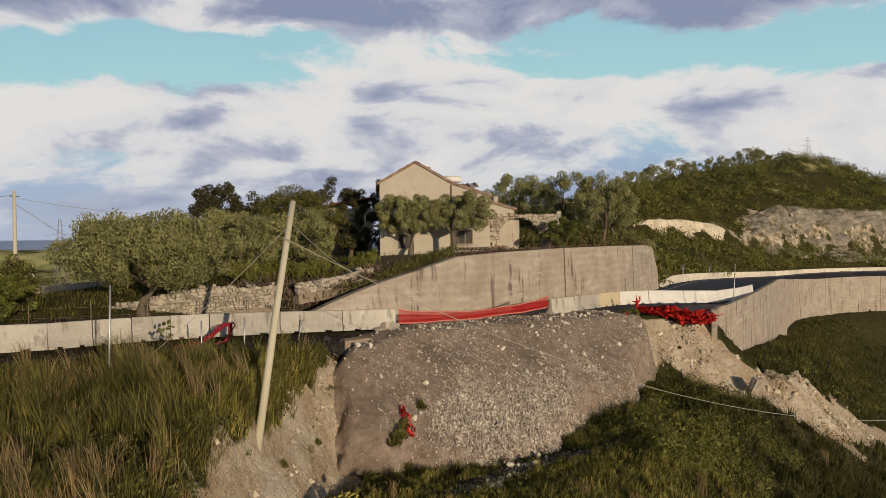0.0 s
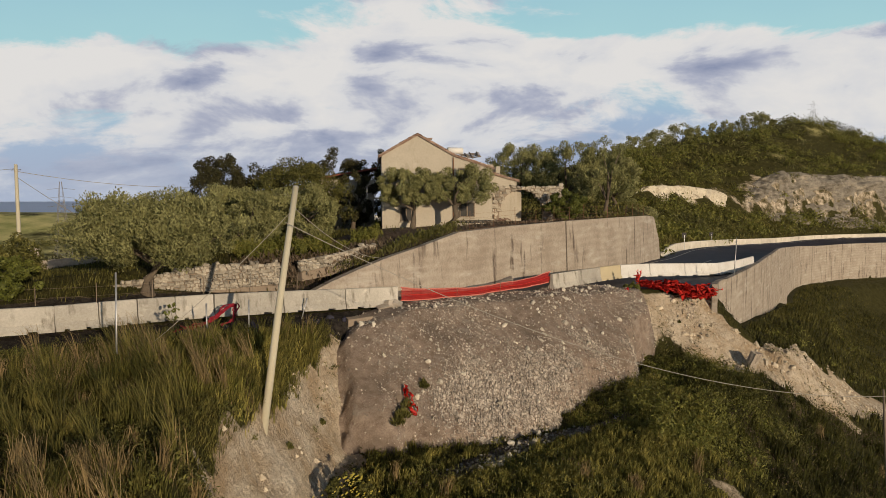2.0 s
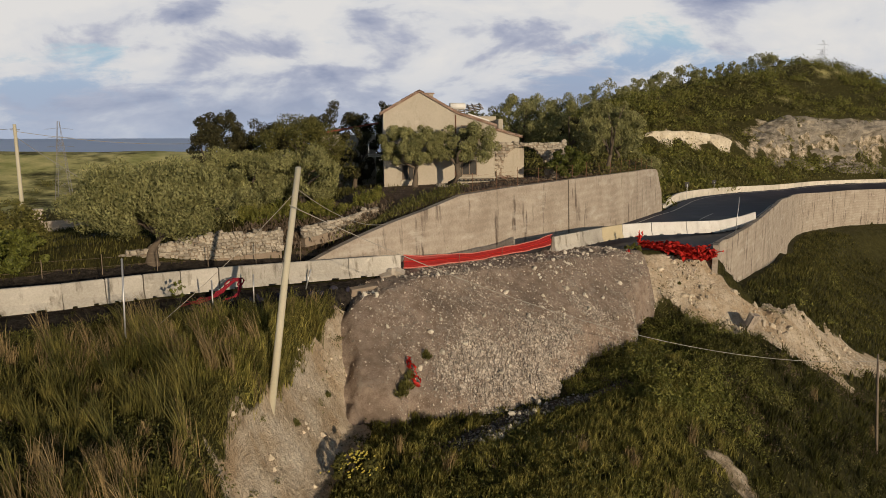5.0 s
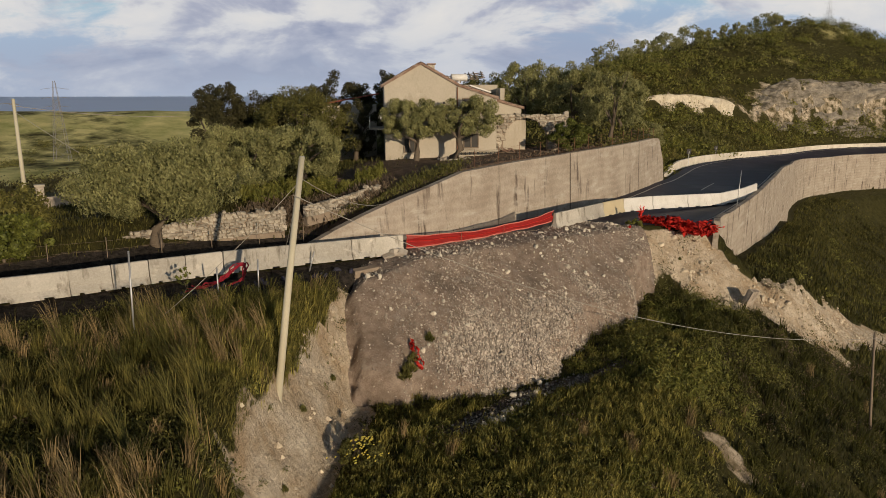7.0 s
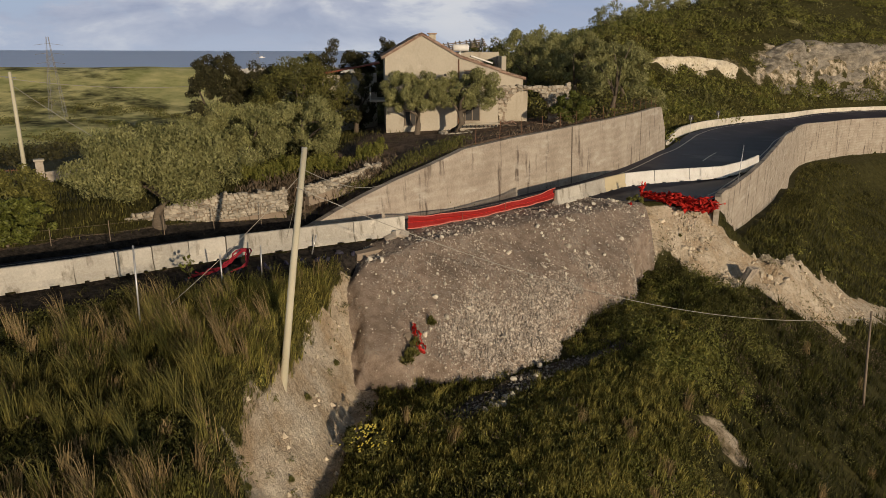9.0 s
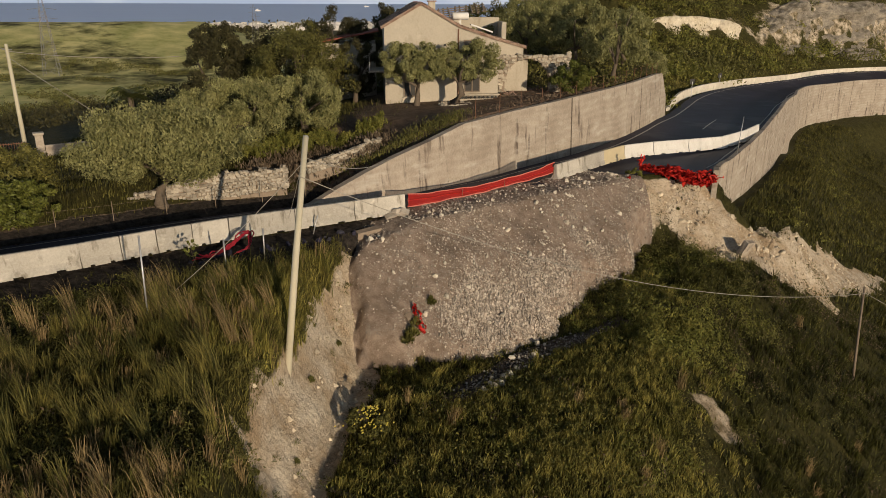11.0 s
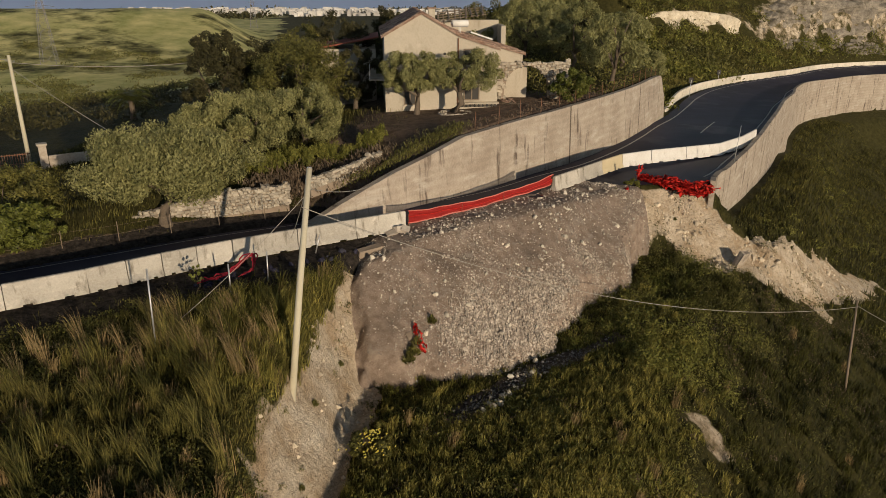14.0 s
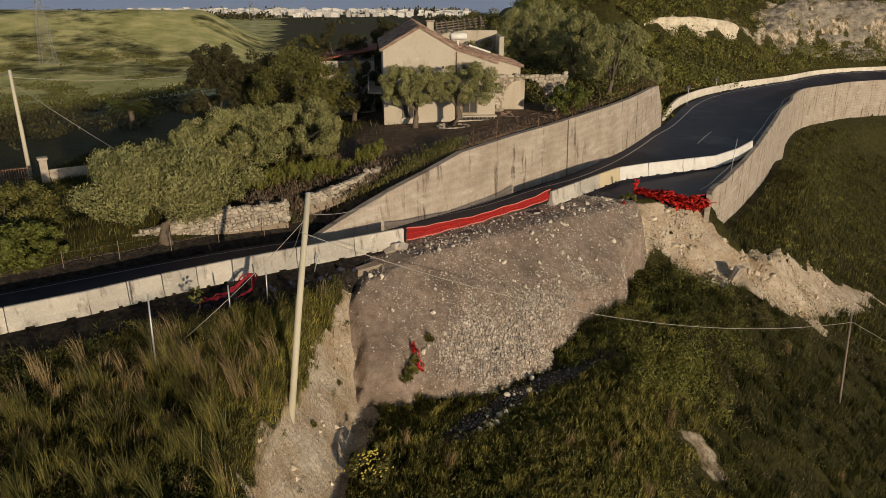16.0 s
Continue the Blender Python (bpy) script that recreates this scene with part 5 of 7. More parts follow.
def spiky(name, xs, ys, n, size, mat, heights, label, seed):
    """A row of shrubs of upright sprigs."""
    rng = np.random.default_rng(seed)
    t = rng.random(n)
    x = np.interp(t, np.linspace(0, 1, len(xs)), xs) + rng.normal(0, 0.55, n)
    y = np.interp(t, np.linspace(0, 1, len(ys)), ys) + rng.normal(0, 0.55, n)
    z = land(x, y)
    h = heights * (0.65 + 0.5 * (fbm(x, y, 1.3, seed) + 0.5)) * rng.random(n) ** 0.6
    p = np.stack([x, y, z + h], -1)
    ax = rng.normal(0, 0.45, (n, 3)) + np.array([0, 0, 1.0])
    ax /= np.linalg.norm(ax, axis=1)[:, None]
    sd = np.cross(ax, rng.normal(size=(n, 3)))
    sd /= np.linalg.norm(sd, axis=1)[:, None]
    ln = size * rng.uniform(0.6, 1.4, n)[:, None]
    v = np.stack([p - ax * ln * 0.5, p + sd * ln * 0.11, p + ax * ln * 0.5, p - sd * ln * 0.11], 1)
    ob = quads(name, v, M[mat])
    return tagged(ob, label, "hedge", kind="stuff")


def rosemary_row():
    """A row of single bushes, each of many upright shoots."""
    r = random.Random(81)
    for i in range(15):
        t = i / 14
        x, y = -14.2 + 7.2 * t + r.uniform(-0.25, 0.25), 42.4 + 6.6 * t + r.uniform(-0.35, 0.35)
        rng = np.random.default_rng(500 + i)
        tall, wide = r.uniform(1.0, 1.45), r.uniform(0.55, 0.8)
        shoots = [(rng.normal(0, wide * 0.45), rng.normal(0, wide * 0.45), tall * rng.uniform(0.45, 0.85)) for _ in range(26)]
        v = leaf_cloud(rng, shoots, [(0.17, 0.17, rng.uniform(0.28, 0.45)) for _ in shoots], 1500, 0.13, up=0.9, shell=0.35)
        v = v + np.array([x, y, ground_at(x, y) - 0.05])
        tagged(quads("rosemary_bush", v, M["weed_leaf"]), "bushy green rosemary in the terrace hedge", "bush", "hedge on the terrace")


rosemary_row()
spiky("brown_shrubs", [-13.2, -6.6], [40.4, 46.4], 9000, 0.30, "brown_leaf", 0.95, "dry brown shrubs above the stone wall", 82)


def table(want, x0, x1, y0, y1):
    """The share that want() allows over a stretch of ground, worked out once on a fine grid."""
    step = max(0.22, math.sqrt((x1 - x0) * (y1 - y0) / 90000))
    nx, ny = int((x1 - x0) / step) + 2, int((y1 - y0) / step) + 2
    gx, gy = np.meshgrid(x0 + step * np.arange(nx), y0 + step * np.arange(ny))
    grid = np.asarray(want(gx.ravel(), gy.ravel()), float).reshape(ny, nx)

    def at(x, y):
        return grid[np.clip(((y - y0) / step + 0.5).astype(int), 0, ny - 1), np.clip(((x - x0) / step + 0.5).astype(int), 0, nx - 1)]
    return at


def blades(name, n, x0, x1, y0, y1, seed, mat, lo, hi, width, want, label, bend=0.45, clump=2.5):
    """Grass: bent tapering blades, rooted in the ground where want(x, y) allows."""
    rng = np.random.default_rng(seed)
    x, y = rng.uniform(x0, x1, n * 3), rng.uniform(y0, y1, n * 3)
    want = table(want, x0, x1, y0, y1)
    ok = rng.random(n * 3) < want(x, y) * np.clip(0.62 + 0.9 * fbm(x, y, clump, seed), 0.06, 1)
    x, y = x[ok][:n], y[ok][:n]
    n = len(x)
    z = land(x, y) - 0.03
    h = (lo + (hi - lo) * rng.random(n)) * np.clip(0.85 + 0.6 * fbm(x, y, clump * 1.7, seed + 1), 0.35, 1.5)
    a = rng.uniform(0, 2 * np.pi, n)
    lean = bend * h * rng.uniform(0.25, 1.0, n)
    dx, dy = np.cos(a) * lean + 0.12 * h, np.sin(a) * lean
    b = rng.uniform(0, np.pi, n)
    wx, wy = np.cos(b) * width * rng.uniform(0.6, 1.4, n), np.sin(b) * width * rng.uniform(0.6, 1.4, n)
    v = np.empty((n, 5, 3), np.float32)
    for k, (f, s, q) in enumerate(((0, -1, 0), (0, 1, 0), (0.35, -0.8, 0.6), (0.35, 0.8, 0.6), (1, 0, 1))):
        v[:, k] = np.stack([x + dx * f + wx * s, y + dy * f + wy * s, z + h * q * (1 - 0.12 * f * bend)], -1)
    me = bpy.data.meshes.new(name)
    me.vertices.add(n * 5)
    me.vertices.foreach_set("co", v.ravel())
    me.loops.add(n * 7)
    me.loops.foreach_set("vertex_index", (np.array([0, 1, 3, 2, 2, 3, 4])[None] + 5 * np.arange(n)[:, None]).ravel().astype(np.int32))
    me.polygons.add(n * 2)
    me.polygons.foreach_set("loop_start", (np.array([0, 4])[None] + 7 * np.arange(n)[:, None]).ravel().astype(np.int32))
    me.update(calc_edges=True)
    me.materials.append(M[mat])
    return tagged(new(name, me), label, "grass", kind="stuff")


def below_road(x, y):
    pale, yard, _, sr, _, _ = cover(x, y)
    heap = heap_mask(x, y)
    toe = smooth(-0.15, -0.9, heap_inside(x, y)) + (x < -3) + (x > 13)
    return np.clip(toe, 0.05, 1) * (sr > 0.9) * np.clip(1 - 1.5 * pale, 0.0, 1) * (1 - 0.95 * yard) * ~heap


def shelf_only(x, y):
    return below_road(x, y) * (x < scar_rim(y) + 0.3)


def hollow_only(x, y):
    return below_road(x, y) * (x > np.maximum(scar_rim(y), -5.8) + 0.4)


def tussocks(name, n, per, x0, x1, y0, y1, seed, mat, lo, hi, width, want, label, spread=0.55, wind=(0.16, -0.05)):
    """Clumped grass: long blades fanning and arching out from common roots."""
    rng = np.random.default_rng(seed)
    cx, cy = rng.uniform(x0, x1, n * 6), rng.uniform(y0, y1, n * 6)
    want = table(want, x0, x1, y0, y1)
    ok = rng.random(n * 6) < want(cx, cy) * np.clip(0.35 + 1.1 * fbm(cx, cy, 4.0, seed), 0.0, 1)
    cx, cy = cx[ok][:n], cy[ok][:n]
    n = len(cx)
    tall = rng.uniform(lo, hi, n)
    k = n * per
    own = np.repeat(np.arange(n), per)
    x, y = cx[own] + rng.normal(0, 0.10, k), cy[own] + rng.normal(0, 0.10, k)
    z = land(x, y) - 0.04
    h = tall[own] * rng.uniform(0.55, 1.1, k)
    a = rng.uniform(0, 2 * np.pi, k)
    out = h * spread * rng.random(k) ** 0.7
    dx, dy = np.cos(a) * out + wind[0] * h, np.sin(a) * out + wind[1] * h
    b = rng.uniform(0, np.pi, k)
    w = width * rng.uniform(0.6, 1.4, k)
    wx, wy = np.cos(b) * w, np.sin(b) * w
    v = np.empty((k, 7, 3), np.float32)
    for q, (f, s, u) in enumerate(((0, -1, 0), (0, 1, 0), (0.22, -0.9, 0.48), (0.22, 0.9, 0.48), (0.58, -0.6, 0.86), (0.58, 0.6, 0.86), (1, 0, 0.97))):
        v[:, q] = np.stack([x + dx * f + wx * s, y + dy * f + wy * s, z + h * u * (1 - 0.25 * f * out / h)], -1)
    me = bpy.data.meshes.new(name)
    me.vertices.add(k * 7)
    me.vertices.foreach_set("co", v.ravel())
    me.loops.add(k * 11)
    me.loops.foreach_set("vertex_index", (np.array([0, 1, 3, 2, 2, 3, 5, 4, 4, 5, 6])[None] + 7 * np.arange(k)[:, None]).ravel().astype(np.int32))
    me.polygons.add(k * 3)
    me.polygons.foreach_set("loop_start", (np.array([0, 4, 8])[None] + 11 * np.arange(k)[:, None]).ravel().astype(np.int32))
    me.update(calc_edges=True)
    me.materials.append(M[mat])
    return tagged(new(name, me), label, "grass", kind="stuff")


def shelf_far(x, y):
    return shelf_only(x, y) * smooth(2.8, 4.6, cover(x, y)[3])


def by_slip(x, y):
    return shelf_far(x, y) * (x > -11.5) * (y > 22)


blades("shelf_grass", 70000, -34, -6.0, 9, 36, 90, "grass_blade", 0.15, 0.55, 0.014, shelf_only, "low wild green grass on the shelf", 0.7, 1.6)
tussocks("shelf_tussocks", 330, 60, -30, -6.4, 10, 36, 191, "tuft_blade", 0.6, 1.35, 0.011, shelf_far, "tall yellow-green tussock grass on the shelf")
tussocks("shelf_tussocks", 160, 60, -12, -6.4, 19, 35, 192, "sunlit_blade", 0.7, 1.3, 0.011, by_slip, "tall yellow-green tussock grass at the slip's edge")
tussocks("shelf_straw", 110, 50, -30, -6.8, 12, 36, 193, "dry_blade", 0.7, 1.3, 0.010, shelf_far, "straw-coloured dry grass tufts on the shelf", 0.4)
blades("slope_grass", 45000, -6, 12, 14, 52, 93, "grass_blade", 0.10, 0.38, 0.016, hollow_only, "wild green grass in the hollow", 0.7, 2.0)
blades("slope_grass", 75000, 12, 50, 14, 66, 94, "shaded_blade", 0.2, 0.7, 0.017, hollow_only, "wild green grass on the slope", 0.7, 2.0)
blades("slope_bright_grass", 62000, -5, 9.5, 14, 40, 198, "sunlit_blade", 0.15, 0.45, 0.013, hollow_only, "short yellow-green grass in the hollow", 0.45, 1.5)
blades("turf_fringe", 9000, -8.6, -5.4, 15, 34.5, 200, "tuft_blade", 0.25, 0.6, 0.012, lambda x, y: 1.0 * (np.abs(x + 0.25 - scar_rim(y)) < 0.4) * (np.hypot(x + 6.9, y - 23.6) > 0.8), "grass hanging over the slip's rim", 0.9, 1.0)
blades("shelf_bright_grass", 26000, -14, -6.2, 14, 36, 199, "sunlit_blade", 0.2, 0.7, 0.012, by_slip, "short yellow-green grass at the slip's edge", 0.45, 1.5)
tussocks("slope_tussocks", 400, 50, -5, 12, 15, 46, 194, "sunlit_blade", 0.35, 0.75, 0.014, hollow_only, "tall green tussock grass in the hollow")
tussocks("slope_tussocks", 520, 50, 12, 32, 15, 50, 203, "shaded_blade", 0.5, 1.0, 0.014, hollow_only, "tall green tussock grass on the slope, darkened as shade")
tussocks("slope_tussocks", 620, 50, -5, 13, 15, 42, 195, "sunlit_blade", 0.3, 0.65, 0.012, hollow_only, "yellow-green tussock grass on the slope")
tussocks("feather_grass", 100, 60, -24, -6.6, 11, 28, 301, "tuft_blade", 1.1, 1.8, 0.010, shelf_far, "long arching feather grass on the shelf", 0.45, (-0.40, 0.25))
tussocks("feather_grass", 80, 45, -24, -6.6, 11, 28, 302, "dry_blade", 1.2, 1.9, 0.009, shelf_far, "long pale seed stalks among the feather grass", 0.35, (-0.45, 0.3))
tussocks("slope_straw", 26, 70, -3, 26, 16, 46, 196, "dry_blade", 0.6, 1.1, 0.010, hollow_only, "straw-coloured dry tufts on the slope", 0.4)


def above_road(x, y):
    pale, yard, _, _, sl, _ = cover(x, y)
    return (sl > np.where(x > 19, 2.0, 0.7)) * np.clip(1 - 1.5 * pale, 0, 1) * (1 - 0.93 * yard)


blades("garden_grass", 40000, -34, -6, 24, 62, 96, "grass_blade", 0.15, 0.5, 0.02, above_road, "rough grass and weeds in the garden")


def weed_clumps(name, n, per, x0, x1, y0, y1, r0, r1, size, mat, seed, want, label, tall=0.8, clump=4.0, slim=0.4, category="scrub"):
    """Leafy plants and bushes of uneven, lobed outline, each rooted in the ground."""
    rng = np.random.default_rng(seed)
    cx, cy = rng.uniform(x0, x1, n * 6), rng.uniform(y0, y1, n * 6)
    want = table(want, x0, x1, y0, y1)
    ok = rng.random(n * 6) < want(cx, cy) * np.clip(0.4 + 1.2 * fbm(cx, cy, clump, seed), 0.03, 1)
    cx, cy = cx[ok][:n], cy[ok][:n]
    n = len(cx)
    cz = land(cx, cy, False)
    rad = r0 + (r1 - r0) * rng.random(n) ** 1.8
    own = np.repeat(np.arange(n), np.maximum(8, per * (rad / (0.5 * (r0 + r1))) ** 2).astype(int))
    k = len(own)
    way = rng.normal(size=(k, 3))
    way[:, 2] = np.abs(way[:, 2])
    way /= np.linalg.norm(way, axis=1)[:, None]
    az = np.arctan2(way[:, 1], way[:, 0])
    phase = rng.uniform(0, 6.28, (n, 3))[own]
    lobe = 1 + 0.28 * np.sin(3 * az + phase[:, 0]) * np.sin(4 * way[:, 2] + phase[:, 1]) + 0.18 * np.sin(7 * az + phase[:, 2])
    far = (0.45 + 0.6 * rng.random(k) ** 0.6) * lobe
    p = np.stack([cx, cy, cz], -1)[own] + way * (rad[own] * far)[:, None] * np.array([1, 1, tall])
    ax = np.cross(way, rng.normal(size=(k, 3))) + 0.35 * way + rng.normal(0, 0.3, (k, 3)) + np.array([0, 0, 0.4])
    ax /= np.linalg.norm(ax, axis=1)[:, None]
    sd = np.cross(ax, way + rng.normal(0, 0.45, (k, 3)))
    sd /= np.linalg.norm(sd, axis=1)[:, None]
    ln = size * rng.uniform(0.55, 1.5, k)[:, None]
    v = np.stack([p - ax * ln * 0.5, p + sd * ln * slim * 0.5, p + ax * ln * 0.5, p - sd * ln * slim * 0.5], 1)
    return tagged(quads(name, v, M[mat]), label, category, kind="stuff")


def scatter_shrubs(name, n, x0, x1, y0, y1, size, mat, tall, seed, want, label):
    """Low scrub: leaf sprays heaped in uneven mounds over the ground."""
    rng = np.random.default_rng(seed)
    x, y = rng.uniform(x0, x1, n * 3), rng.uniform(y0, y1, n * 3)
    want = table(want, x0, x1, y0, y1)
    ok = rng.random(n * 3) < want(x, y)
    x, y = x[ok][:n], y[ok][:n]
    n = len(x)
    mound = np.clip(fbm(x, y, 4.5, seed, 3) + 0.35, 0.05, 1.2)
    z = land(x, y, False) + tall * mound * rng.random(n) ** 0.5
    ax = rng.normal(0, 0.6, (n, 3)) + np.array([0, 0, 0.7])
    ax /= np.linalg.norm(ax, axis=1)[:, None]
    sd = np.cross(ax, rng.normal(size=(n, 3)))
    sd /= np.linalg.norm(sd, axis=1)[:, None]
    p, ln = np.stack([x, y, z], -1), size * rng.uniform(0.6, 1.5, n)[:, None]
    v = np.stack([p - ax * ln * 0.5, p + sd * ln * 0.22, p + ax * ln * 0.5, p - sd * ln * 0.22], 1)
    return tagged(quads(name, v, M[mat]), label, "scrub", kind="stuff")


scatter_shrubs("hill_scrub", 14000, 18, 135, 86, 245, 0.36, "green_leaf", 1.5, 100, lambda x, y: above_road(x, y) * np.clip(0.12 + smooth(-0.05, 0.3, fbm(x, y, 11, 103)) + smooth(150, 175, y), 0, 1), "green scrub covering the hillside")
scatter_shrubs("hill_scrub", 12000, 18, 135, 120, 245, 0.45, "olive_leaf", 2.0, 101, lambda x, y: above_road(x, y) * smooth(-0.1, 0.4, fbm(x, y, 18, 102)), "grey-green scrub on the hillside")
def hill_slope(x, y):
    return above_road(x, y) * (y > 84) * (x > 8)


weed_clumps("hill_bushes", 1100, 115, 10, 135, 90, 245, 1.0, 3.6, 0.5, "weed_leaf", 401, hill_slope, "yellow-green bushes rounded by the wind on the hill", 0.7, 16)
weed_clumps("hill_bushes", 420, 120, 10, 135, 90, 245, 1.0, 3.8, 0.5, "green_leaf", 402, hill_slope, "darker green bushes on the hill", 0.75, 16)
weed_clumps("hill_bushes", 160, 60, 40, 135, 165, 245, 1.0, 2.4, 0.45, "dark_leaf", 403, hill_slope, "dark low trees among the hill scrub", 1.2, 16)
weed_clumps("slope_weeds", 1500, 50, -5, 14, 15, 46, 0.2, 0.55, 0.11, "weed_leaf", 404, hollow_only, "yellow-green leafy weeds on the slope", 0.8, 3.5)
weed_clumps("slope_weeds", 700, 46, -5, 24, 15, 52, 0.2, 0.6, 0.11, "green_leaf", 405, hollow_only, "dark green leafy weeds on the slope", 0.9, 3.0)
weed_clumps("slope_weeds", 160, 40, -4, 18, 17, 40, 0.2, 0.5, 0.11, "brown_leaf", 406, hollow_only, "withered brown weeds on the slope", 0.9, 3.0)
weed_clumps("hollow_bushes", 110, 120, 4, 18, 38, 52, 0.4, 1.0, 0.13, "weed_leaf", 407, lambda x, y: hollow_only(x, y) * (y > 37 + 0.1 * x) * (y < 45 + 0.35 * x), "low bright green bushes in the hollow", 0.8, 3.0)
weed_clumps("hollow_bushes", 110, 120, 4, 18, 38, 52, 0.4, 1.1, 0.13, "green_leaf", 408, lambda x, y: hollow_only(x, y) * (y > 37 + 0.1 * x) * (y < 45 + 0.35 * x), "low dark green bushes in the hollow", 0.9, 3.0)
weed_clumps("hollow_bushes", 34, 260, 8.6, 13, 33, 37.5, 0.6, 1.2, 0.14, "weed_leaf", 417, hollow_only, "head-high green bushes at the lip of the hollow", 1.3, 2.0)
weed_clumps("shelf_weeds", 650, 60, -28, -7, 13, 36, 0.22, 0.6, 0.11, "green_leaf", 409, shelf_only, "dark green leafy weeds on the shelf", 0.7, 3.5)
weed_clumps("shelf_weeds", 260, 50, -28, -7, 13, 36, 0.2, 0.55, 0.11, "weed_leaf", 410, shelf_only, "yellow-green leafy weeds on the shelf", 0.7, 3.5)
weed_clumps("shelf_weeds", 90, 40, -28, -8, 13, 36, 0.2, 0.5, 0.11, "brown_leaf", 411, shelf_far, "withered brown weeds on the shelf", 0.7, 3.5)
weed_clumps("wall_foot_weeds", 200, 40, 19, 60, 52, 120, 0.35, 1.0, 0.2, "weed_leaf", 412, lambda x, y: below_road(x, y), "yellow-green weeds below the far wall", 0.7, 5.0)
# dark-leaved bushes added in place of the shadow lying over the valley
weed_clumps("valley_thicket", 260, 110, -95, -34, 58, 130, 0.9, 2.8, 0.4, "dark_leaf", 415, lambda x, y: 1.0 * (x < -0.36 * y - 8) * (np.hypot(x, y) > 82 + 14 * fbm(x, y, 20, 416)), "added dark bushes standing in for valley shade below the gate", 0.9, 14)
weed_clumps("plain_bushes", 420, 60, -330, -45, 90, 420, 1.2, 4.5, 0.9, "green_leaf", 413, lambda x, y: 1.0 * (x < -0.28 * y) * smooth(-0.1, 0.3, fbm(x, y, 45, 414)), "round green bushes on the far slope", 0.7, 30)
blades("verge_grass", 60000, 20, 90, 86, 175, 197, "tuft_blade", 0.3, 0.9, 0.04, lambda x, y: above_road(x, y) * (x > 19), "bright wild grass above the bend", 0.45, 5.0)
blades("far_slope_grass", 110000, 20, 90, 52, 150, 97, "grass_blade", 0.3, 0.85, 0.032, lambda x, y: below_road(x, y) * (x > 19), "wild grass on the slope below the far wall")
scatter_shrubs("slope_brown_weeds", 22000, -5, 34, 16, 52, 0.12, "brown_leaf", 0.4, 109, lambda x, y: hollow_only(x, y) * smooth(0.08, 0.3, fbm(x, y, 5.0, 110)), "reddish-brown dying weeds on the slope")
scatter_shrubs("slope_weeds", 26000, -6, 45, 16, 62, 0.11, "green_leaf", 0.85, 107, lambda x, y: hollow_only(x, y) * smooth(0.05, 0.3, fbm(x, y, 3.5, 108)), "leafy weeds among the slope grass")
scatter_shrubs("shelf_weeds", 28000, -30, -7, 12, 36, 0.10, "green_leaf", 0.7, 112, lambda x, y: shelf_only(x, y) * smooth(0.05, 0.3, fbm(x, y, 3.0, 113)), "leafy weeds on the shelf")
scatter_shrubs("back_scrub", 40000, -30, 24, 66, 120, 0.28, "green_leaf", 1.4, 104, above_road, "undergrowth behind the house")
scatter_shrubs("plain_scrub", 60000, -420, -55, 130, 430, 0.9, "green_leaf", 2.6, 105, lambda x, y: smooth(0.12, 0.3, fbm(x, y, 17, 106)) * (x < -0.2 * y), "dark bushes dotted over the plain below")


# ---------------------------------------------------------------- utility pole
pole = empty("utility_pole", -7.2, 24.4, -2.1, label="leaning pale utility pole at the edge of the slip", category="utility pole")
part("shaft", tube([(0, 0, -0.5), (0.27, 1.5, 4.2), (0.53, 3.05, 8.45)], [0.15, 0.135, 0.115], 12), M["wood_pole"], pole, smooth=True)
part("cap", tube([(0.53, 3.05, 8.43), (0.532, 3.06, 8.50)], [0.12, 0.09], 12), M["metal"], pole)
spiky("crown_weeds", [-8.2, -1.5], [41.6, 49.6], 5000, 0.22, "green_leaf", 0.75, "yellow-green weeds along the wall's crown", 83)
spiky("crown_weeds", [-1.5, 14.0], [49.4, 72.5], 1100, 0.22, "brown_leaf", 0.35, "dry weeds along the wall's crown", 84)


def ledge_plants():
    """Tufts on the rubble's ledge and in the bare scar."""
    spots = [(-3.0, 31.2, -4.05, 1.0), (-2.9, 31.7, -3.75, 0.8), (-3.2, 30.8, -4.5, 1.0), (-2.24, 33.05, -3.12, 0.8), (-6.3, 29.6, -2.2, 0.5), (-5.6, 33.0, -1.6, 0.35), (-6.6, 25.6, -2.3, 0.5), (-6.2, 21.5, -2.0, 0.45), (-6.9, 19.3, -1.2, 0.4), (-5.6, 18.6, -2.6, 0.4), (10.9, 50.3, -1.6, 0.8), (11.8, 50.9, -1.7, 0.8), (14.5, 51.6, -2.6, 0.4)]
    for i, (x, y, z, size) in enumerate(spots):
        rng = np.random.default_rng(300 + i)
        n = 260
        a, f = rng.uniform(0, 2 * np.pi, n), rng.random(n)
        p = np.stack([0.35 * size * np.cos(a) * f, 0.35 * size * np.sin(a) * f, size * 0.45 * rng.random(n) * (1.2 - f)], -1)
        ax = p * np.array([1.2, 1.2, 0.2]) + np.array([0, 0, 0.35]) + rng.normal(0, 0.12, (n, 3))
        ax /= np.linalg.norm(ax, axis=1)[:, None]
        sd = np.cross(ax, rng.normal(size=(n, 3)))
        sd /= np.linalg.norm(sd, axis=1)[:, None]
        ln = 0.26 * size * rng.uniform(0.6, 1.4, n)[:, None]
        zz = ground_at(x, y) if x < -4 or x > 5 else max(ground_at(x, y), float(heap_height(np.array([x]), np.array([y]))[0]))
        p = p + np.array([x, y, zz])
        v = np.stack([p - ax * ln * 0.5, p + sd * ln * 0.12, p + ax * ln * 0.5, p - sd * ln * 0.12], 1)
        tagged(quads("weed_tuft", v, M["green_leaf"]), "green weed tuft rooted in bare ground", "weed", "weeds on bare ground")


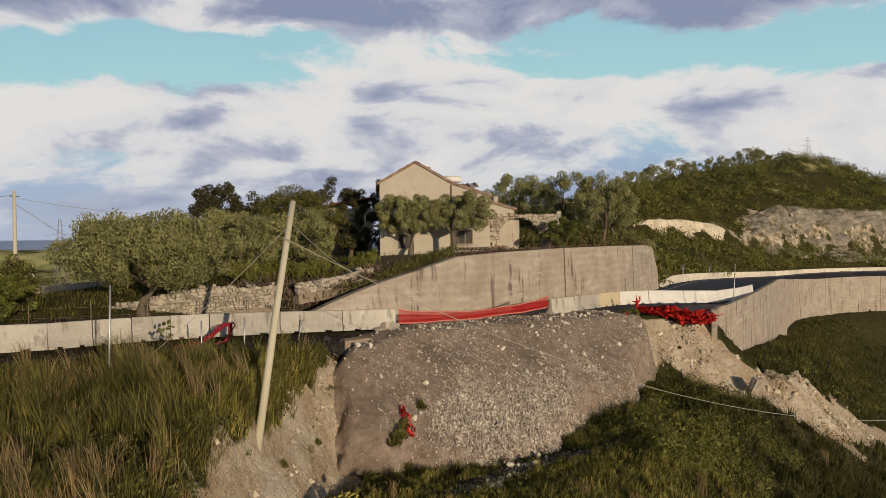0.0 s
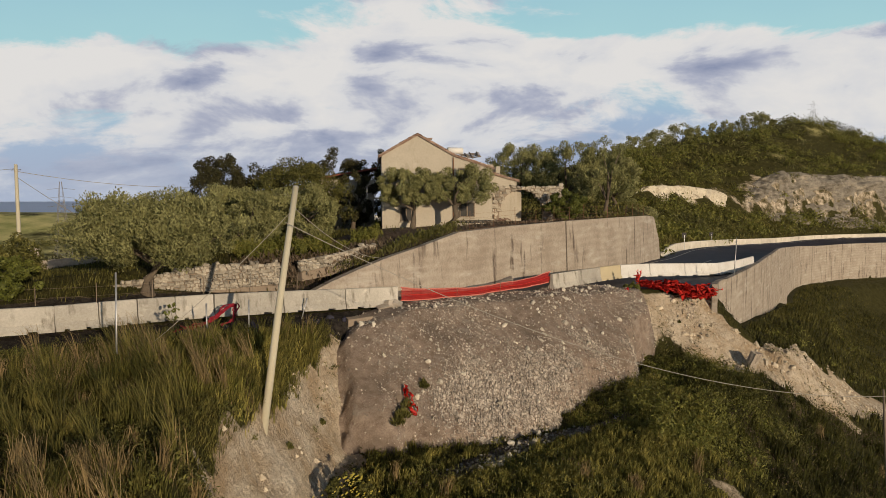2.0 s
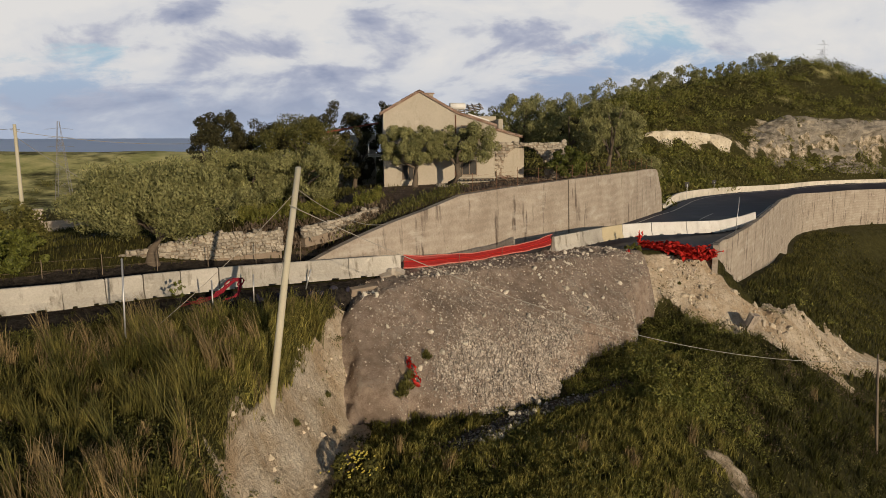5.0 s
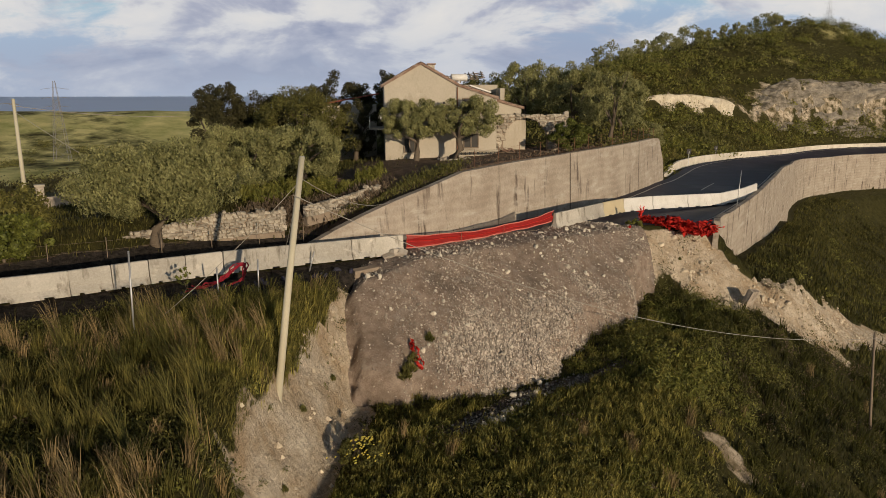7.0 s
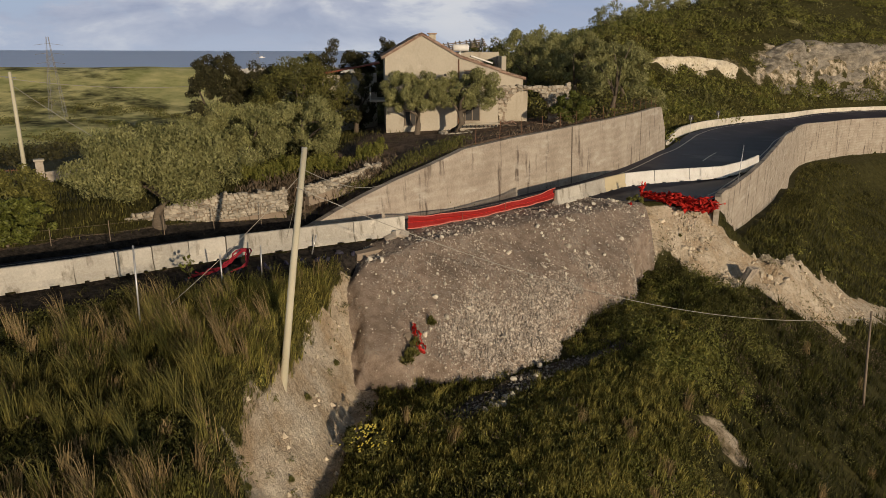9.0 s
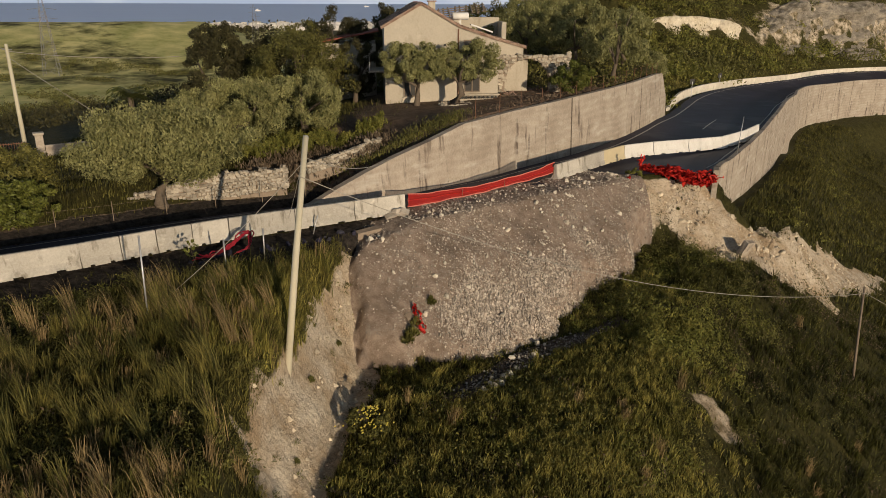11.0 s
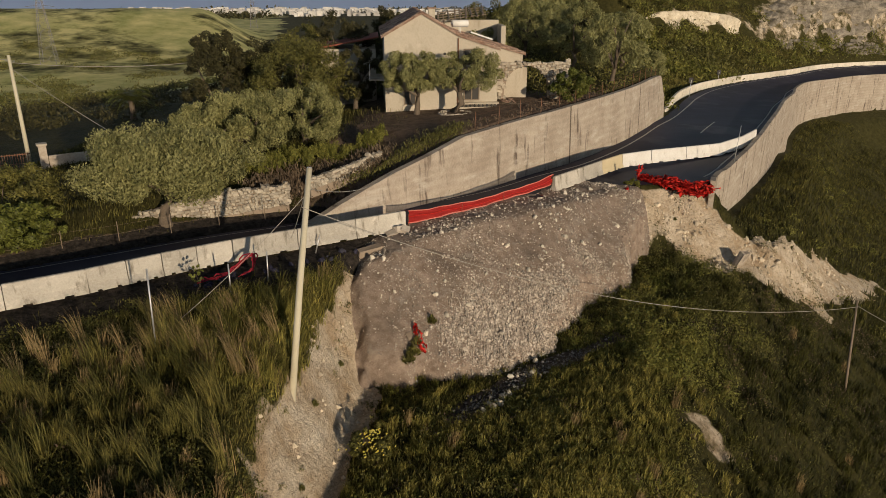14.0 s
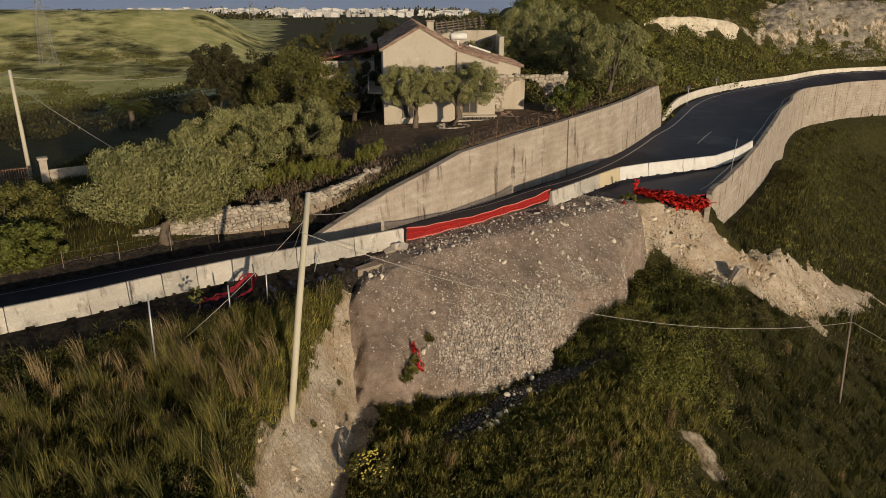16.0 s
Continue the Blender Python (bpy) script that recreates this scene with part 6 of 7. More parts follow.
ledge_plants()
scatter_shrubs("bank_weeds", 9000, 9, 36, 44, 66, 0.12, "green_leaf", 0.5, 115, lambda x, y: (cover(x, y)[0] > 0.2) * smooth(0.12, 0.3, fbm(x, y, 2.2, 116)), "low weeds rooted in the bare bank")
weed_clumps("scar_weeds", 26, 46, -7.4, -4.6, 18, 34, 0.12, 0.32, 0.09, "green_leaf", 418, lambda x, y: 1.0 * (cover(x, y)[0] > 0.5), "small green weeds rooted in the clay face", 0.7, 1.5)
scatter_shrubs("scar_weeds", 1500, -8, -4.2, 14, 34, 0.10, "green_leaf", 0.3, 117, lambda x, y: (cover(x, y)[0] > 0.3) * smooth(0.2, 0.35, fbm(x, y, 1.3, 118)), "low weeds in the bare scar")


# ---------------------------------------------------------------- cliffs on the hill
def cliff_sheet(name, k0, k1, low, high, rough, label, seed, step=0.35, mat="rock"):
    """A broken rock face: the hill's step, drawn finer, with ledges, cracks and overhangs."""
    ks = np.arange(k0 * 6, k1 * 6, step / 2.2)
    ds = np.concatenate([np.arange(low, 3.5, 0.25), np.arange(3.5, high, 0.6)])
    line = np.stack([np.interp(ks, np.arange(len(CLIFF)), CLIFF[:, c]) for c in range(3)], -1)
    d = np.gradient(line[:, :2], axis=0)
    nrm = np.stack([-d[:, 1], d[:, 0]], -1) / np.linalg.norm(d, axis=1)[:, None]
    gx = line[:, None, 0] + nrm[:, None, 0] * ds[None]
    gy = line[:, None, 1] + nrm[:, None, 1] * ds[None]
    z = land(gx, gy, False)
    u, w = np.broadcast_to(ks[:, None] * 2.2, z.shape), z
    rug = np.abs(fbm(u, w * 1.6, 4.0, seed, 5)) * 2 - 0.6 + 0.5 * fbm(u, w * 3, 1.2, seed + 3, 3)
    edge = np.minimum(smooth(0, 0.8, ds - low), smooth(0, 2.0, high - ds))[None] * np.minimum(smooth(0, 3, ks - ks[0]), smooth(0, 3, ks[-1] - ks))[:, None]
    out = rough * rug * edge
    gx, gy, z = gx - nrm[:, None, 0] * out, gy - nrm[:, None, 1] * out, z + 0.7 * edge - 0.5 * (1 - edge) + 0.3 * out
    idx = np.arange(z.size).reshape(z.shape)
    ob = link_mesh(name, np.stack([gx, gy, z], -1).reshape(-1, 3), np.stack([idx[:-1, :-1], idx[1:, :-1], idx[1:, 1:], idx[:-1, 1:]], -1).reshape(-1, 4), M[mat])
    return tagged(ob, label, "cliff", kind="structure")


cliff_sheet("rock_face", 2.9, 6.0, -2.4, 6.5, 1.3, "fractured grey and buff rock face above the bend", 71)
cliff_sheet("soil_face", 0.0, 2.1, -0.5, 3.6, 0.45, "low pale clay bank cut into the hillside", 72, mat="pale_cut")


# ---------------------------------------------------------------- stone walls
STONES = []
for i in range(5):
    me = bpy.data.meshes.new("stone")
    b = bmesh.new()
    bmesh.ops.create_cube(b, size=1.0)
    bmesh.ops.bevel(b, geom=list(b.edges), offset=0.13, segments=1, affect="EDGES")
    r = random.Random(60 + i)
    for v in b.verts:
        v.co += Vector((r.uniform(-0.19, 0.19), r.uniform(-0.12, 0.12), r.uniform(-0.19, 0.19)))
    b.to_mesh(me)
    b.free()
    me.materials.append(M["stone"])
    STONES.append(me)


def stone_wall(name, line, heights, thick, sx, sz, seed, label, hole=None, cap=290):
    """A rubble wall: single stones laid in wavering courses, over a mortar core."""
    r = random.Random(seed)
    line = np.array(line, float)
    seg = np.hypot(*np.diff(line[:, :2], axis=0).T)
    run = np.concatenate([[0], np.cumsum(seg)])
    if hole is None:
        low, high = line.copy(), line.copy()
        low[:, 2] -= 1.0
        high[:, 2] += np.array(heights) - 0.15
        top = wall_between(name, low, high, thick, M["earth_block"], 1, label=label, category="stone wall", kind="structure")
    else:
        top = tagged(new(name), label, "stone wall", kind="structure")
    made, z = 0, -0.45
    while z < max(heights):
        t = r.uniform(0.8, 1.25) * sz
        s = -r.uniform(0, sx)
        while s < run[-1]:
            w = r.uniform(0.55, 1.5) * sx
            c = min(max(s + w / 2, 0), run[-1])
            h = np.interp(c, run, heights)
            if z + t * 0.6 < h + r.uniform(-0.08, 0.08) and made < cap and (hole is None or not hole(c, z + t / 2)):
                base = np.array([np.interp(c, run, line[:, k]) for k in range(3)])
                i = min(np.searchsorted(run, c, side="right") - 1, len(seg) - 1)
                d = (line[i + 1] - line[i]) / seg[i]
                deep = 0.30 if hole is None else thick
                ob = new("stone", r.choice(STONES))
                ob.parent = top
                tt = t * r.uniform(0.8, 1.1)
                ob.matrix_basis = Matrix.Translation((base[0] - d[1] * 0.05, base[1] + d[0] * 0.05, base[2] + z + t / 2 + r.uniform(-0.03, 0.03))) @ pose(0, 0, 0, r.uniform(-10, 10), r.uniform(-15, 15), math.degrees(math.atan2(d[1], d[0])) + r.uniform(-6, 6)) @ Matrix.Diagonal((w * 0.96, deep * r.uniform(0.85, 1.15), tt, 1))
                made += 1
            s += w
        z += t * 0.95
    return top


stone_wall("stone_wall_1", [(-18.6, 35.6, 1.0), (-16.5, 36.9, 1.15), (-14.2, 38.0, 1.3), (-11.2, 39.9, 1.45)], [0.5, 0.85, 1.0, 0.85], 0.45, 0.27, 0.17, 1, "dry stone wall of pale limestone holding the garden")
stone_wall("stone_wall_2", [(-10.2, 41.3, 2.0), (-8.6, 43.2, 2.2), (-6.6, 45.8, 2.7)], [0.25, 0.3, 0.3], 0.4, 0.28, 0.17, 2, "low stone edging of the upper terrace", cap=90)


def in_arch(c, z):
    """The arched gateway's opening."""
    x = c - 2.55
    return abs(x) < 2.05 and z < 1.1 + math.sqrt(max(0.0, 2.05 ** 2 - x * x))


def arch_core():
    """The mortared body of the gateway wall, with its arch cut through."""
    bm = bmesh.new()
    d = np.array([6.1, 1.2]) / np.hypot(6.1, 1.2)
    nrm = np.array([-d[1], d[0]])

    def pt(c, z, back):
        p = np.array([1.25, 64.2]) + d * c + nrm * (0.42 if back else -0.12)
        return bm.verts.new((p[0], p[1], 3.4 + z))

    def block(c0, c1, a0, a1, b0, b1):
        v = [pt(c0, a0, 0), pt(c1, a1, 0), pt(c1, b1, 0), pt(c0, b0, 0), pt(c0, a0, 1), pt(c1, a1, 1), pt(c1, b1, 1), pt(c0, b0, 1)]
        for f in ((0, 1, 2, 3), (7, 6, 5, 4), (0, 4, 5, 1), (3, 2, 6, 7), (0, 3, 7, 4), (1, 5, 6, 2)):
            bm.faces.new([v[i] for i in f])
    block(0, 0.5, -0.6, -0.6, 3.4, 3.4)
    block(4.6, 6.2, -0.6, -0.6, 3.4, 3.4)
    rise = lambda c: 1.1 + math.sqrt(max(0.0, 2.05 ** 2 - (c - 2.55) ** 2))
    cs = [0.5 + 4.1 * i / 16 for i in range(17)]
    for a, b in zip(cs, cs[1:]):
        block(a, b, rise(a), rise(b), 3.4, 3.4)
    bmesh.ops.recalc_face_normals(bm, faces=bm.faces)
    part("core", bm, M["earth_block"], bpy.data.objects["stone_wall_3"])
    bm = bmesh.new()
    v = [pt(c, z, 1) for c, z in ((0.3, -0.6), (2.75, -0.6), (2.75, 3.2), (0.3, 3.2))]
    for w in v:
        w.co += Vector((*(nrm * 0.35), 0))
    back = [bm.verts.new(w.co + Vector((*(nrm * 0.2), 0))) for w in v]
    bm.faces.new(v)
    bm.faces.new(back[::-1])
    for i in range(4):
        bm.faces.new((v[i], back[i], back[(i + 1) % 4], v[(i + 1) % 4]))
    bmesh.ops.recalc_face_normals(bm, faces=bm.faces)
    part("infill", bm, M["plaster"], bpy.data.objects["stone_wall_3"], "cream plastered infill behind the arch")


stone_wall("stone_wall_3", [(1.25, 64.2, 3.4), (7.35, 65.4, 3.4)], [3.55, 3.55], 0.5, 0.42, 0.27, 3, "old stone wall with a wide arched gateway", hole=in_arch, cap=300)
arch_core()


# ---------------------------------------------------------------- yard: planter, fence, rubble
planter = empty("planter", -2.2, 57.2, 3.3, label="round stone planter at the olive trees' feet", category="planter")
for i in range(22):
    a = 2 * math.pi * i / 22
    ob = new("stone", STONES[i % 5])
    ob.parent = planter
    ob.matrix_basis = pose(1.25 * math.cos(a), 0.9 * math.sin(a), 0.16, 0, 0, math.degrees(a) + 90) @ Matrix.Diagonal((0.36, 0.26, 0.40, 1))
part("soil", tube([(0, 0, 0.0), (0, 0, 0.26)], [0.95, 0.9], 16), M["earth_block"], planter)


def fence_along(name, line, height, gap, label, wires=3, mat="rust", seed=5):
    """Thin posts with wires strung between them."""
    r = random.Random(seed)
    line = np.array(line, float)
    run = np.concatenate([[0], np.cumsum(np.hypot(*np.diff(line[:, :2], axis=0).T))])
    top = empty(name, *line[0], label=label, category="fence")
    n = int(run[-1] / gap) + 1
    pts = []
    for i in range(n):
        p = np.array([np.interp(run[-1] * i / (n - 1), run, line[:, k]) for k in range(3)]) - line[0]
        lean = (r.uniform(-0.06, 0.06), r.uniform(-0.06, 0.06))
        part("post", tube([(p[0], p[1], p[2] - 0.3), (p[0] + lean[0], p[1] + lean[1], p[2] + height * r.uniform(0.9, 1.1))], 0.02, 6), M[mat], top)
        pts.append((p, lean))
    for k in range(wires):
        f = (k + 0.8) / wires * 0.95
        part("wire", tube([(p[0] + l[0] * f, p[1] + l[1] * f, p[2] + height * f) for p, l in pts], 0.005, 4), M[mat], top)
    return top


yard = np.array([(LW[i, 0] - 0.35, LW[i, 1] + 0.25, lw_top[i, 2] - 0.1) for i in range(26, 66, 6)])
fence_along("yard_fence", yard, 1.35, 2.7, "rusty wire fence along the wall's crown", 4)
fence_along("roadside_fence", [(-24.5, 28.6, 1.0), (-18.2, 33.8, 0.8), (-14.6, 36.9, 0.75), (-10.2, 40.2, 0.6)], 0.95, 2.6, "sagging roadside wire fence on thin stakes", 2, "old_wood", 6)
r = random.Random(8)
for i in range(14):
    ob = part("roof_tile", box(0.42, 0.20, 0.05, (0, 0, 0), 0.015), M["tile"])
    ob.matrix_world = pose(2.1 + r.uniform(-0.6, 0.6), 61.6 + r.uniform(-0.6, 0.6), ground_at(2.1, 61.6) + 0.05 + 0.05 * (i % 6), r.uniform(-25, 25), r.uniform(-25, 25), r.uniform(0, 180))
    tagged(ob, "broken clay tile in the pile beside the house", "roof tile", "tiles piled by the house")
for i in range(9):
    ob = part("plank", box(r.uniform(0.8, 1.8), 0.12, 0.04, (0, 0, 0), 0.008), M["old_wood"])
    x, y = r.uniform(1.5, 6.5), r.uniform(59.8, 62.4)
    ob.matrix_world = pose(x, y, ground_at(x, y) + 0.05, r.uniform(-6, 6), r.uniform(-6, 6), r.uniform(0, 180))
    tagged(ob, "grey weathered plank lying in the yard", "plank", "planks in the yard")


# ---------------------------------------------------------------- gate, poles and wires
gate = empty("metal_gate", -32.0, 48.4, 0.1, 35.0, label="rusty iron bar gate between plastered pillars", category="gate")
for i in range(24):
    part("bar", tube([(-0.35 - 0.16 * i, 0, 0.1), (-0.35 - 0.16 * i, 0, 1.75)], 0.022, 6), M["rust"], gate)
for z in (0.25, 1.0, 1.65):
    part("rail", tube([(-0.2, 0, z), (-4.2, 0, z)], 0.03, 6), M["rust"], gate)
for x, y in ((-31.4, 48.6), (-35.3, 45.9)):
    pillar = empty("gate_pillar", x, y, -0.2, 35.0, label="plastered gate pillar with a flat cap", category="pillar", group="gate pillars")
    part("shaft", box(0.52, 0.52, 2.5, (0, 0, 0), 0.02), M["wall_concrete"], pillar)
    part("cap", box(0.70, 0.70, 0.14, (0, 0, 2.5), 0.03), M["plaster"], pillar)
gw = np.array([(-31.1, 48.7, -0.4), (-28.6, 49.4, -0.2), (-26.5, 50.2, 0.0)])
wall_between("wall_garden", gw, gw + np.array([0, 0, 1.9]), 0.22, M["wall_concrete"], 1, label="low plastered garden wall beside the gate", category="garden wall", kind="structure")

second = empty("utility_pole", -33.4, 49.9, 0.0, label="upright pale utility pole beside the gate", category="utility pole")
part("shaft", tube([(0, 0, -0.5), (0, 0, 8.4)], [0.17, 0.11], 12), M["wood_pole"], second, smooth=True)
part("bracket", tube([(-0.35, 0, 8.0), (0.35, 0.05, 8.0)], 0.03, 6), M["metal"], second)


def cable(name, a, b, sag, label, radius=0.012, n=24):
    a, b = np.array(a, float), np.array(b, float)
    pts = [tuple(a + (b - a) * i / n - np.array([0, 0, 4 * sag * (i / n) * (1 - i / n)])) for i in range(n + 1)]
    return tagged(part(name, tube(pts, radius, 5, cap=False), M["cable"]), label, "cable")


pt = (-6.72, 27.3, 5.9)
cable("slack_cable", (-6.85, 26.6, 5.0), (24.3, 43.0, -5.9), 1.9, "slack cable drooping from the leaning pole across the slip", 0.016, 40)
cable("guy_wire", pt, (-9.6, 34.3, 0.9), 0.15, "thin guy wire from the leaning pole")
cable("guy_wire", (-6.75, 27.0, 5.4), (-12.4, 25.6, 0.0), 0.2, "thin guy wire from the leaning pole")
cable("overhead_cable", (-6.72, 27.2, 5.6), (-5.4, 43.6, 2.2), 0.6, "slack overhead cable down to the retaining wall", 0.016)
cable("overhead_cable", (-33.4, 49.9, 7.9), (-23, 64, 7.0), 0.5, "overhead cable into the trees", 0.02)
cable("overhead_cable", (-33.4, 49.9, 8.1), (-90, 70, 9), 1.0, "overhead cable leaving the valley", 0.02)
cable("overhead_cable", (-33.4, 49.9, 7.5), (-24.5, 47, 3.2), 0.1, "stay cable of the gate pole", 0.02)
stick = empty("wire_post", 24.0, 41.8, -11.5, label="thin leaning wooden post in the grass slope", category="post")
part("shaft", tube([(0, 0, -0.4), (0.2, 0.9, 2.9), (0.35, 1.6, 5.9)], [0.09, 0.08, 0.06], 8), M["old_wood"], stick, smooth=True)
cable("slack_cable", (24.3, 43.0, -5.9), (42, 38, -12), 0.8, "slack cable leading off downhill", 0.014)

for (x, y, h, lean, label) in ((-12.1, 23.7, 3.5, 0.03, "thin galvanized marker post in the grass"), (-11.0, 29.0, 1.55, 0.0, "short galvanized post by the barrier"),
                               (-9.9, 31.0, 1.5, 0.02, "short galvanized post by the barrier"), (20.9, 59.6, 3.6, 0.05, "thin galvanized pole on the wall"),
                               (-8.6, 34.9, 1.0, 0.35, "bent iron stake leaning by the barrier")):
    z = ground_at(x, y) if x < 0 else -1.1
    post = empty("marker_post", x, y, z, label=label, category="post")
    part("shaft", tube([(0, 0, -0.3), (lean * h, 0, h)], 0.035, 8), M["metal"], post, smooth=True)
    part("cap", tube([(lean * h, 0, h), (lean * h, 0, h + 0.03)], [0.04, 0.02], 8), M["metal"], post)
for x, y, z in ((30.6, 110.5, -2.6), (40.4, 129.5, -3.5)):
    sign = empty("road_sign", x, y, z, 20, label="road sign seen from its dark back", category="road sign", group="signs on the bend")
    part("post", tube([(0, 0, -0.2), (0, 0, 2.6)], 0.05, 8), M["metal"], sign)
    part("plate", box(0.75, 0.04, 0.75, (0, 0.05, 2.2), 0.01), M["dark_paint"], sign)


# ---------------------------------------------------------------- red safety netting
def net_fence():
    """Netting hung from post to post, sagging, with a folded upper hem."""
    a, b = np.array([-4.1, 39.5, 0.0]), np.array([5.0, 49.0, 0.0])
    top = empty("safety_net", -4.1, 39.5, -0.25, label="sagging red plastic safety netting closing the gap", category="safety net")
    n, rows = 60, 8
    v = []
    for i in range(n + 1):
        t = i / n
        hang = 4 * 0.42 * t * (1 - t) + 0.03 * math.sin(17 * t)
        for k in range(rows + 1):
            f = k / rows
            z = 0.78 - 0.05 * t - hang * (0.75 + 0.25 * f) + (f - 0.5) * 0.74 * (1 - 0.25 * math.sin(3.1 * t)) - 0.05 * t
            q = 0.07 * math.sin(9 * f + 5 * t) + 0.05 * math.sin(41 * t + 3 * f) - 0.18 * math.sin(math.pi * t)
            v.append(((b - a)[0] * t + 0.7 * q, (b - a)[1] * t - 0.7 * q, z))
    faces = [(i * (rows + 1) + k, (i + 1) * (rows + 1) + k, (i + 1) * (rows + 1) + k + 1, i * (rows + 1) + k + 1) for i in range(n) for k in range(rows)]
    link_mesh("netting", v, faces, M["net"], top, smooth=True)
    hem = [v[i * (rows + 1) + rows] for i in range(n + 1)]
    part("hem", tube(hem, 0.035, 5), M["net_hem"], top, "pale upper hem")
    part("hem", tube([v[i * (rows + 1)] for i in range(n + 1)], 0.04, 5), M["net_hem"], top, "pale lower hem")
    mid = [np.array(v[i * (rows + 1) + 4]) * 1.0 for i in range(n + 1)]
    part("fold", tube([tuple(p + np.array([0.03, -0.03, 0])) for p in mid], 0.018, 5), M["red_plastic"], top, "bright folded band")
    for t in (0.0, 0.33, 0.62, 1.0):
        p = (b - a) * t
        part("stake", tube([(p[0], p[1], -0.3), (p[0] + 0.04, p[1], 0.95 - 0.25 * (t % 1 > 0))], 0.018, 6), M["rust"], top)


net_fence()


def crumpled(name, path, width, folds, seed, label, lumpy=0.18):
    """A length of netting thrown down: strips folding over one another along a path."""
    rng = np.random.default_rng(seed)
    top = empty(name, *path[0], label=label, category="safety net")
    line = catmull([np.array(p) - np.array(path[0]) for p in path], 10)
    for f in range(folds):
        n = len(line)
        w = width * rng.uniform(0.5, 1.0)
        off = np.cumsum(rng.normal(0, lumpy * 0.35, (n, 3)), 0) * 0.5 + rng.normal(0, lumpy * 0.4, (1, 3))
        a = line + off + rng.normal(0, lumpy * 0.35, (n, 3))
        b = a + np.stack([w * rng.uniform(-0.6, 0.6, n), w * rng.uniform(-0.6, 0.6, n), w * rng.uniform(0.1, 0.8, n)], -1)
        a[:, 2], b[:, 2] = np.maximum(a[:, 2], line[:, 2] - 0.05), np.maximum(b[:, 2], line[:, 2])
        mid = (a + b) / 2 + rng.normal(0, lumpy * 0.4, (n, 3))
        v = np.stack([a, mid, b], 1).reshape(-1, 3)
        faces = [(3 * i + k, 3 * i + 3 + k, 3 * i + 4 + k, 3 * i + 1 + k) for i in range(n - 1) for k in range(2)]
        link_mesh("fold", v, faces, M["red_plastic"], top, smooth=True)


crumpled("fallen_net", [(12.4, 54.4, -0.75), (13.4, 53.6, -0.85), (14.6, 53.2, -0.85), (15.6, 52.7, -1.3), (16.8, 53.0, -1.15)], 0.2, 60, 31, "crumpled red netting heaped at the broken road edge", 0.26)
crumpled("fallen_net", [(12.0, 54.0, -0.5), (12.05, 53.9, 0.25)], 0.4, 3, 32, "red netting caught upright on a stake", 0.1)
crumpled("fallen_net", [(10.6, 51.0, -0.6), (10.7, 50.6, -1.0), (10.5, 50.2, -1.6)], 0.28, 3, 33, "torn strip of red netting on the bank", 0.1)
crumpled("fallen_net", [(-3.0, 32.3, -2.95), (-2.75, 31.8, -3.4), (-2.4, 31.4, -3.9)], 0.26, 5, 34, "torn strip of red netting on the rubble", 0.10)


def net_tangle():
    """Netting pulled into thin ropes, draped over a stake."""
    r = random.Random(35)
    top = empty("fallen_net", -13.0, 30.1, 0.1, label="tangle of faded red netting by the barrier", category="safety net")
    path = catmull([(0, 0, 0.0), (0.8, 0.2, 0.12), (1.5, 0.7, 0.35), (2.1, 1.1, 0.9), (2.4, 1.2, 0.85), (2.3, 0.9, 0.3), (1.8, 0.4, 0.05)], 5)
    for i in range(9):
        off = Vector((r.uniform(-0.16, 0.16), r.uniform(-0.12, 0.12), r.uniform(-0.05, 0.22)))
        k0, k1 = r.randint(0, 12), r.randint(18, len(path))
        pts = [Vector(p) + off * (0.5 + 0.5 * math.sin(0.7 * k + i)) + Vector((r.uniform(-0.05, 0.05), r.uniform(-0.05, 0.05), r.uniform(-0.04, 0.05))) for k, p in enumerate(path)][k0:k1]
        part("strand", tube(pts, [r.uniform(0.012, 0.045) for _ in pts], 5), M["old_net"], top)


net_tangle()
crumpled("fallen_net", [(-8.4, 26.0, -0.6), (-8.35, 25.9, -0.1)], 0.2, 2, 36, "scrap of red netting in the grass", 0.08)


# ---------------------------------------------------------------- broken road edge, slabs
def slab(x, y, z, sx, sy, sz, rx, ry, rz, label, name="concrete_slab", mat="wall_concrete"):
    bm = box(sx, sy, sz, (0, 0, -sz / 2), 0.03)
    rr = random.Random(int(x * 100))
    for v in bm.verts:
        v.co += Vector((rr.uniform(-0.05, 0.05), rr.uniform(-0.05, 0.05), rr.uniform(-0.03, 0.03)))
    ob = part(name, bm, M[mat])
    ob.matrix_world = pose(x, y, z, rx, ry, rz)
    return tagged(ob, label, "slab")


slab(-5.9, 36.3, -0.45, 1.5, 0.5, 0.4, 4, 0, 44, "earth-stained concrete footing at the broken edge", mat="earth_block")
slab(-4.45, 21.0, ground_at(-4.45, 21.0) + 0.05, 1.1, 0.25, 0.1, 4, 6, -25, "pale broken board lying in the gully", mat="earth_block")
slab(18.9, 49.6, -5.6, 0.9, 0.4, 1.8, 20, 8, 40, "fallen slab of concrete standing in the scar")
slab(16.4, 53.7, -1.15, 2.4, 0.9, 0.25, 5, 4, 25, "broken slab of road edge")
slab(-4.2, 38.5, 0.05, 0.5, 0.45, 0.35, 20, 25, 10, "broken lump of concrete by the barrier's end")
slab(-4.6, 38.4, 0.1, 0.45, 0.4, 0.4, -20, 12, 50, "broken lump of concrete by the barrier's end")
slab(-4.9, 38.0, 0.0, 0.6, 0.4, 0.2, 12, -14, 30, "broken lump of concrete by the barrier's end")
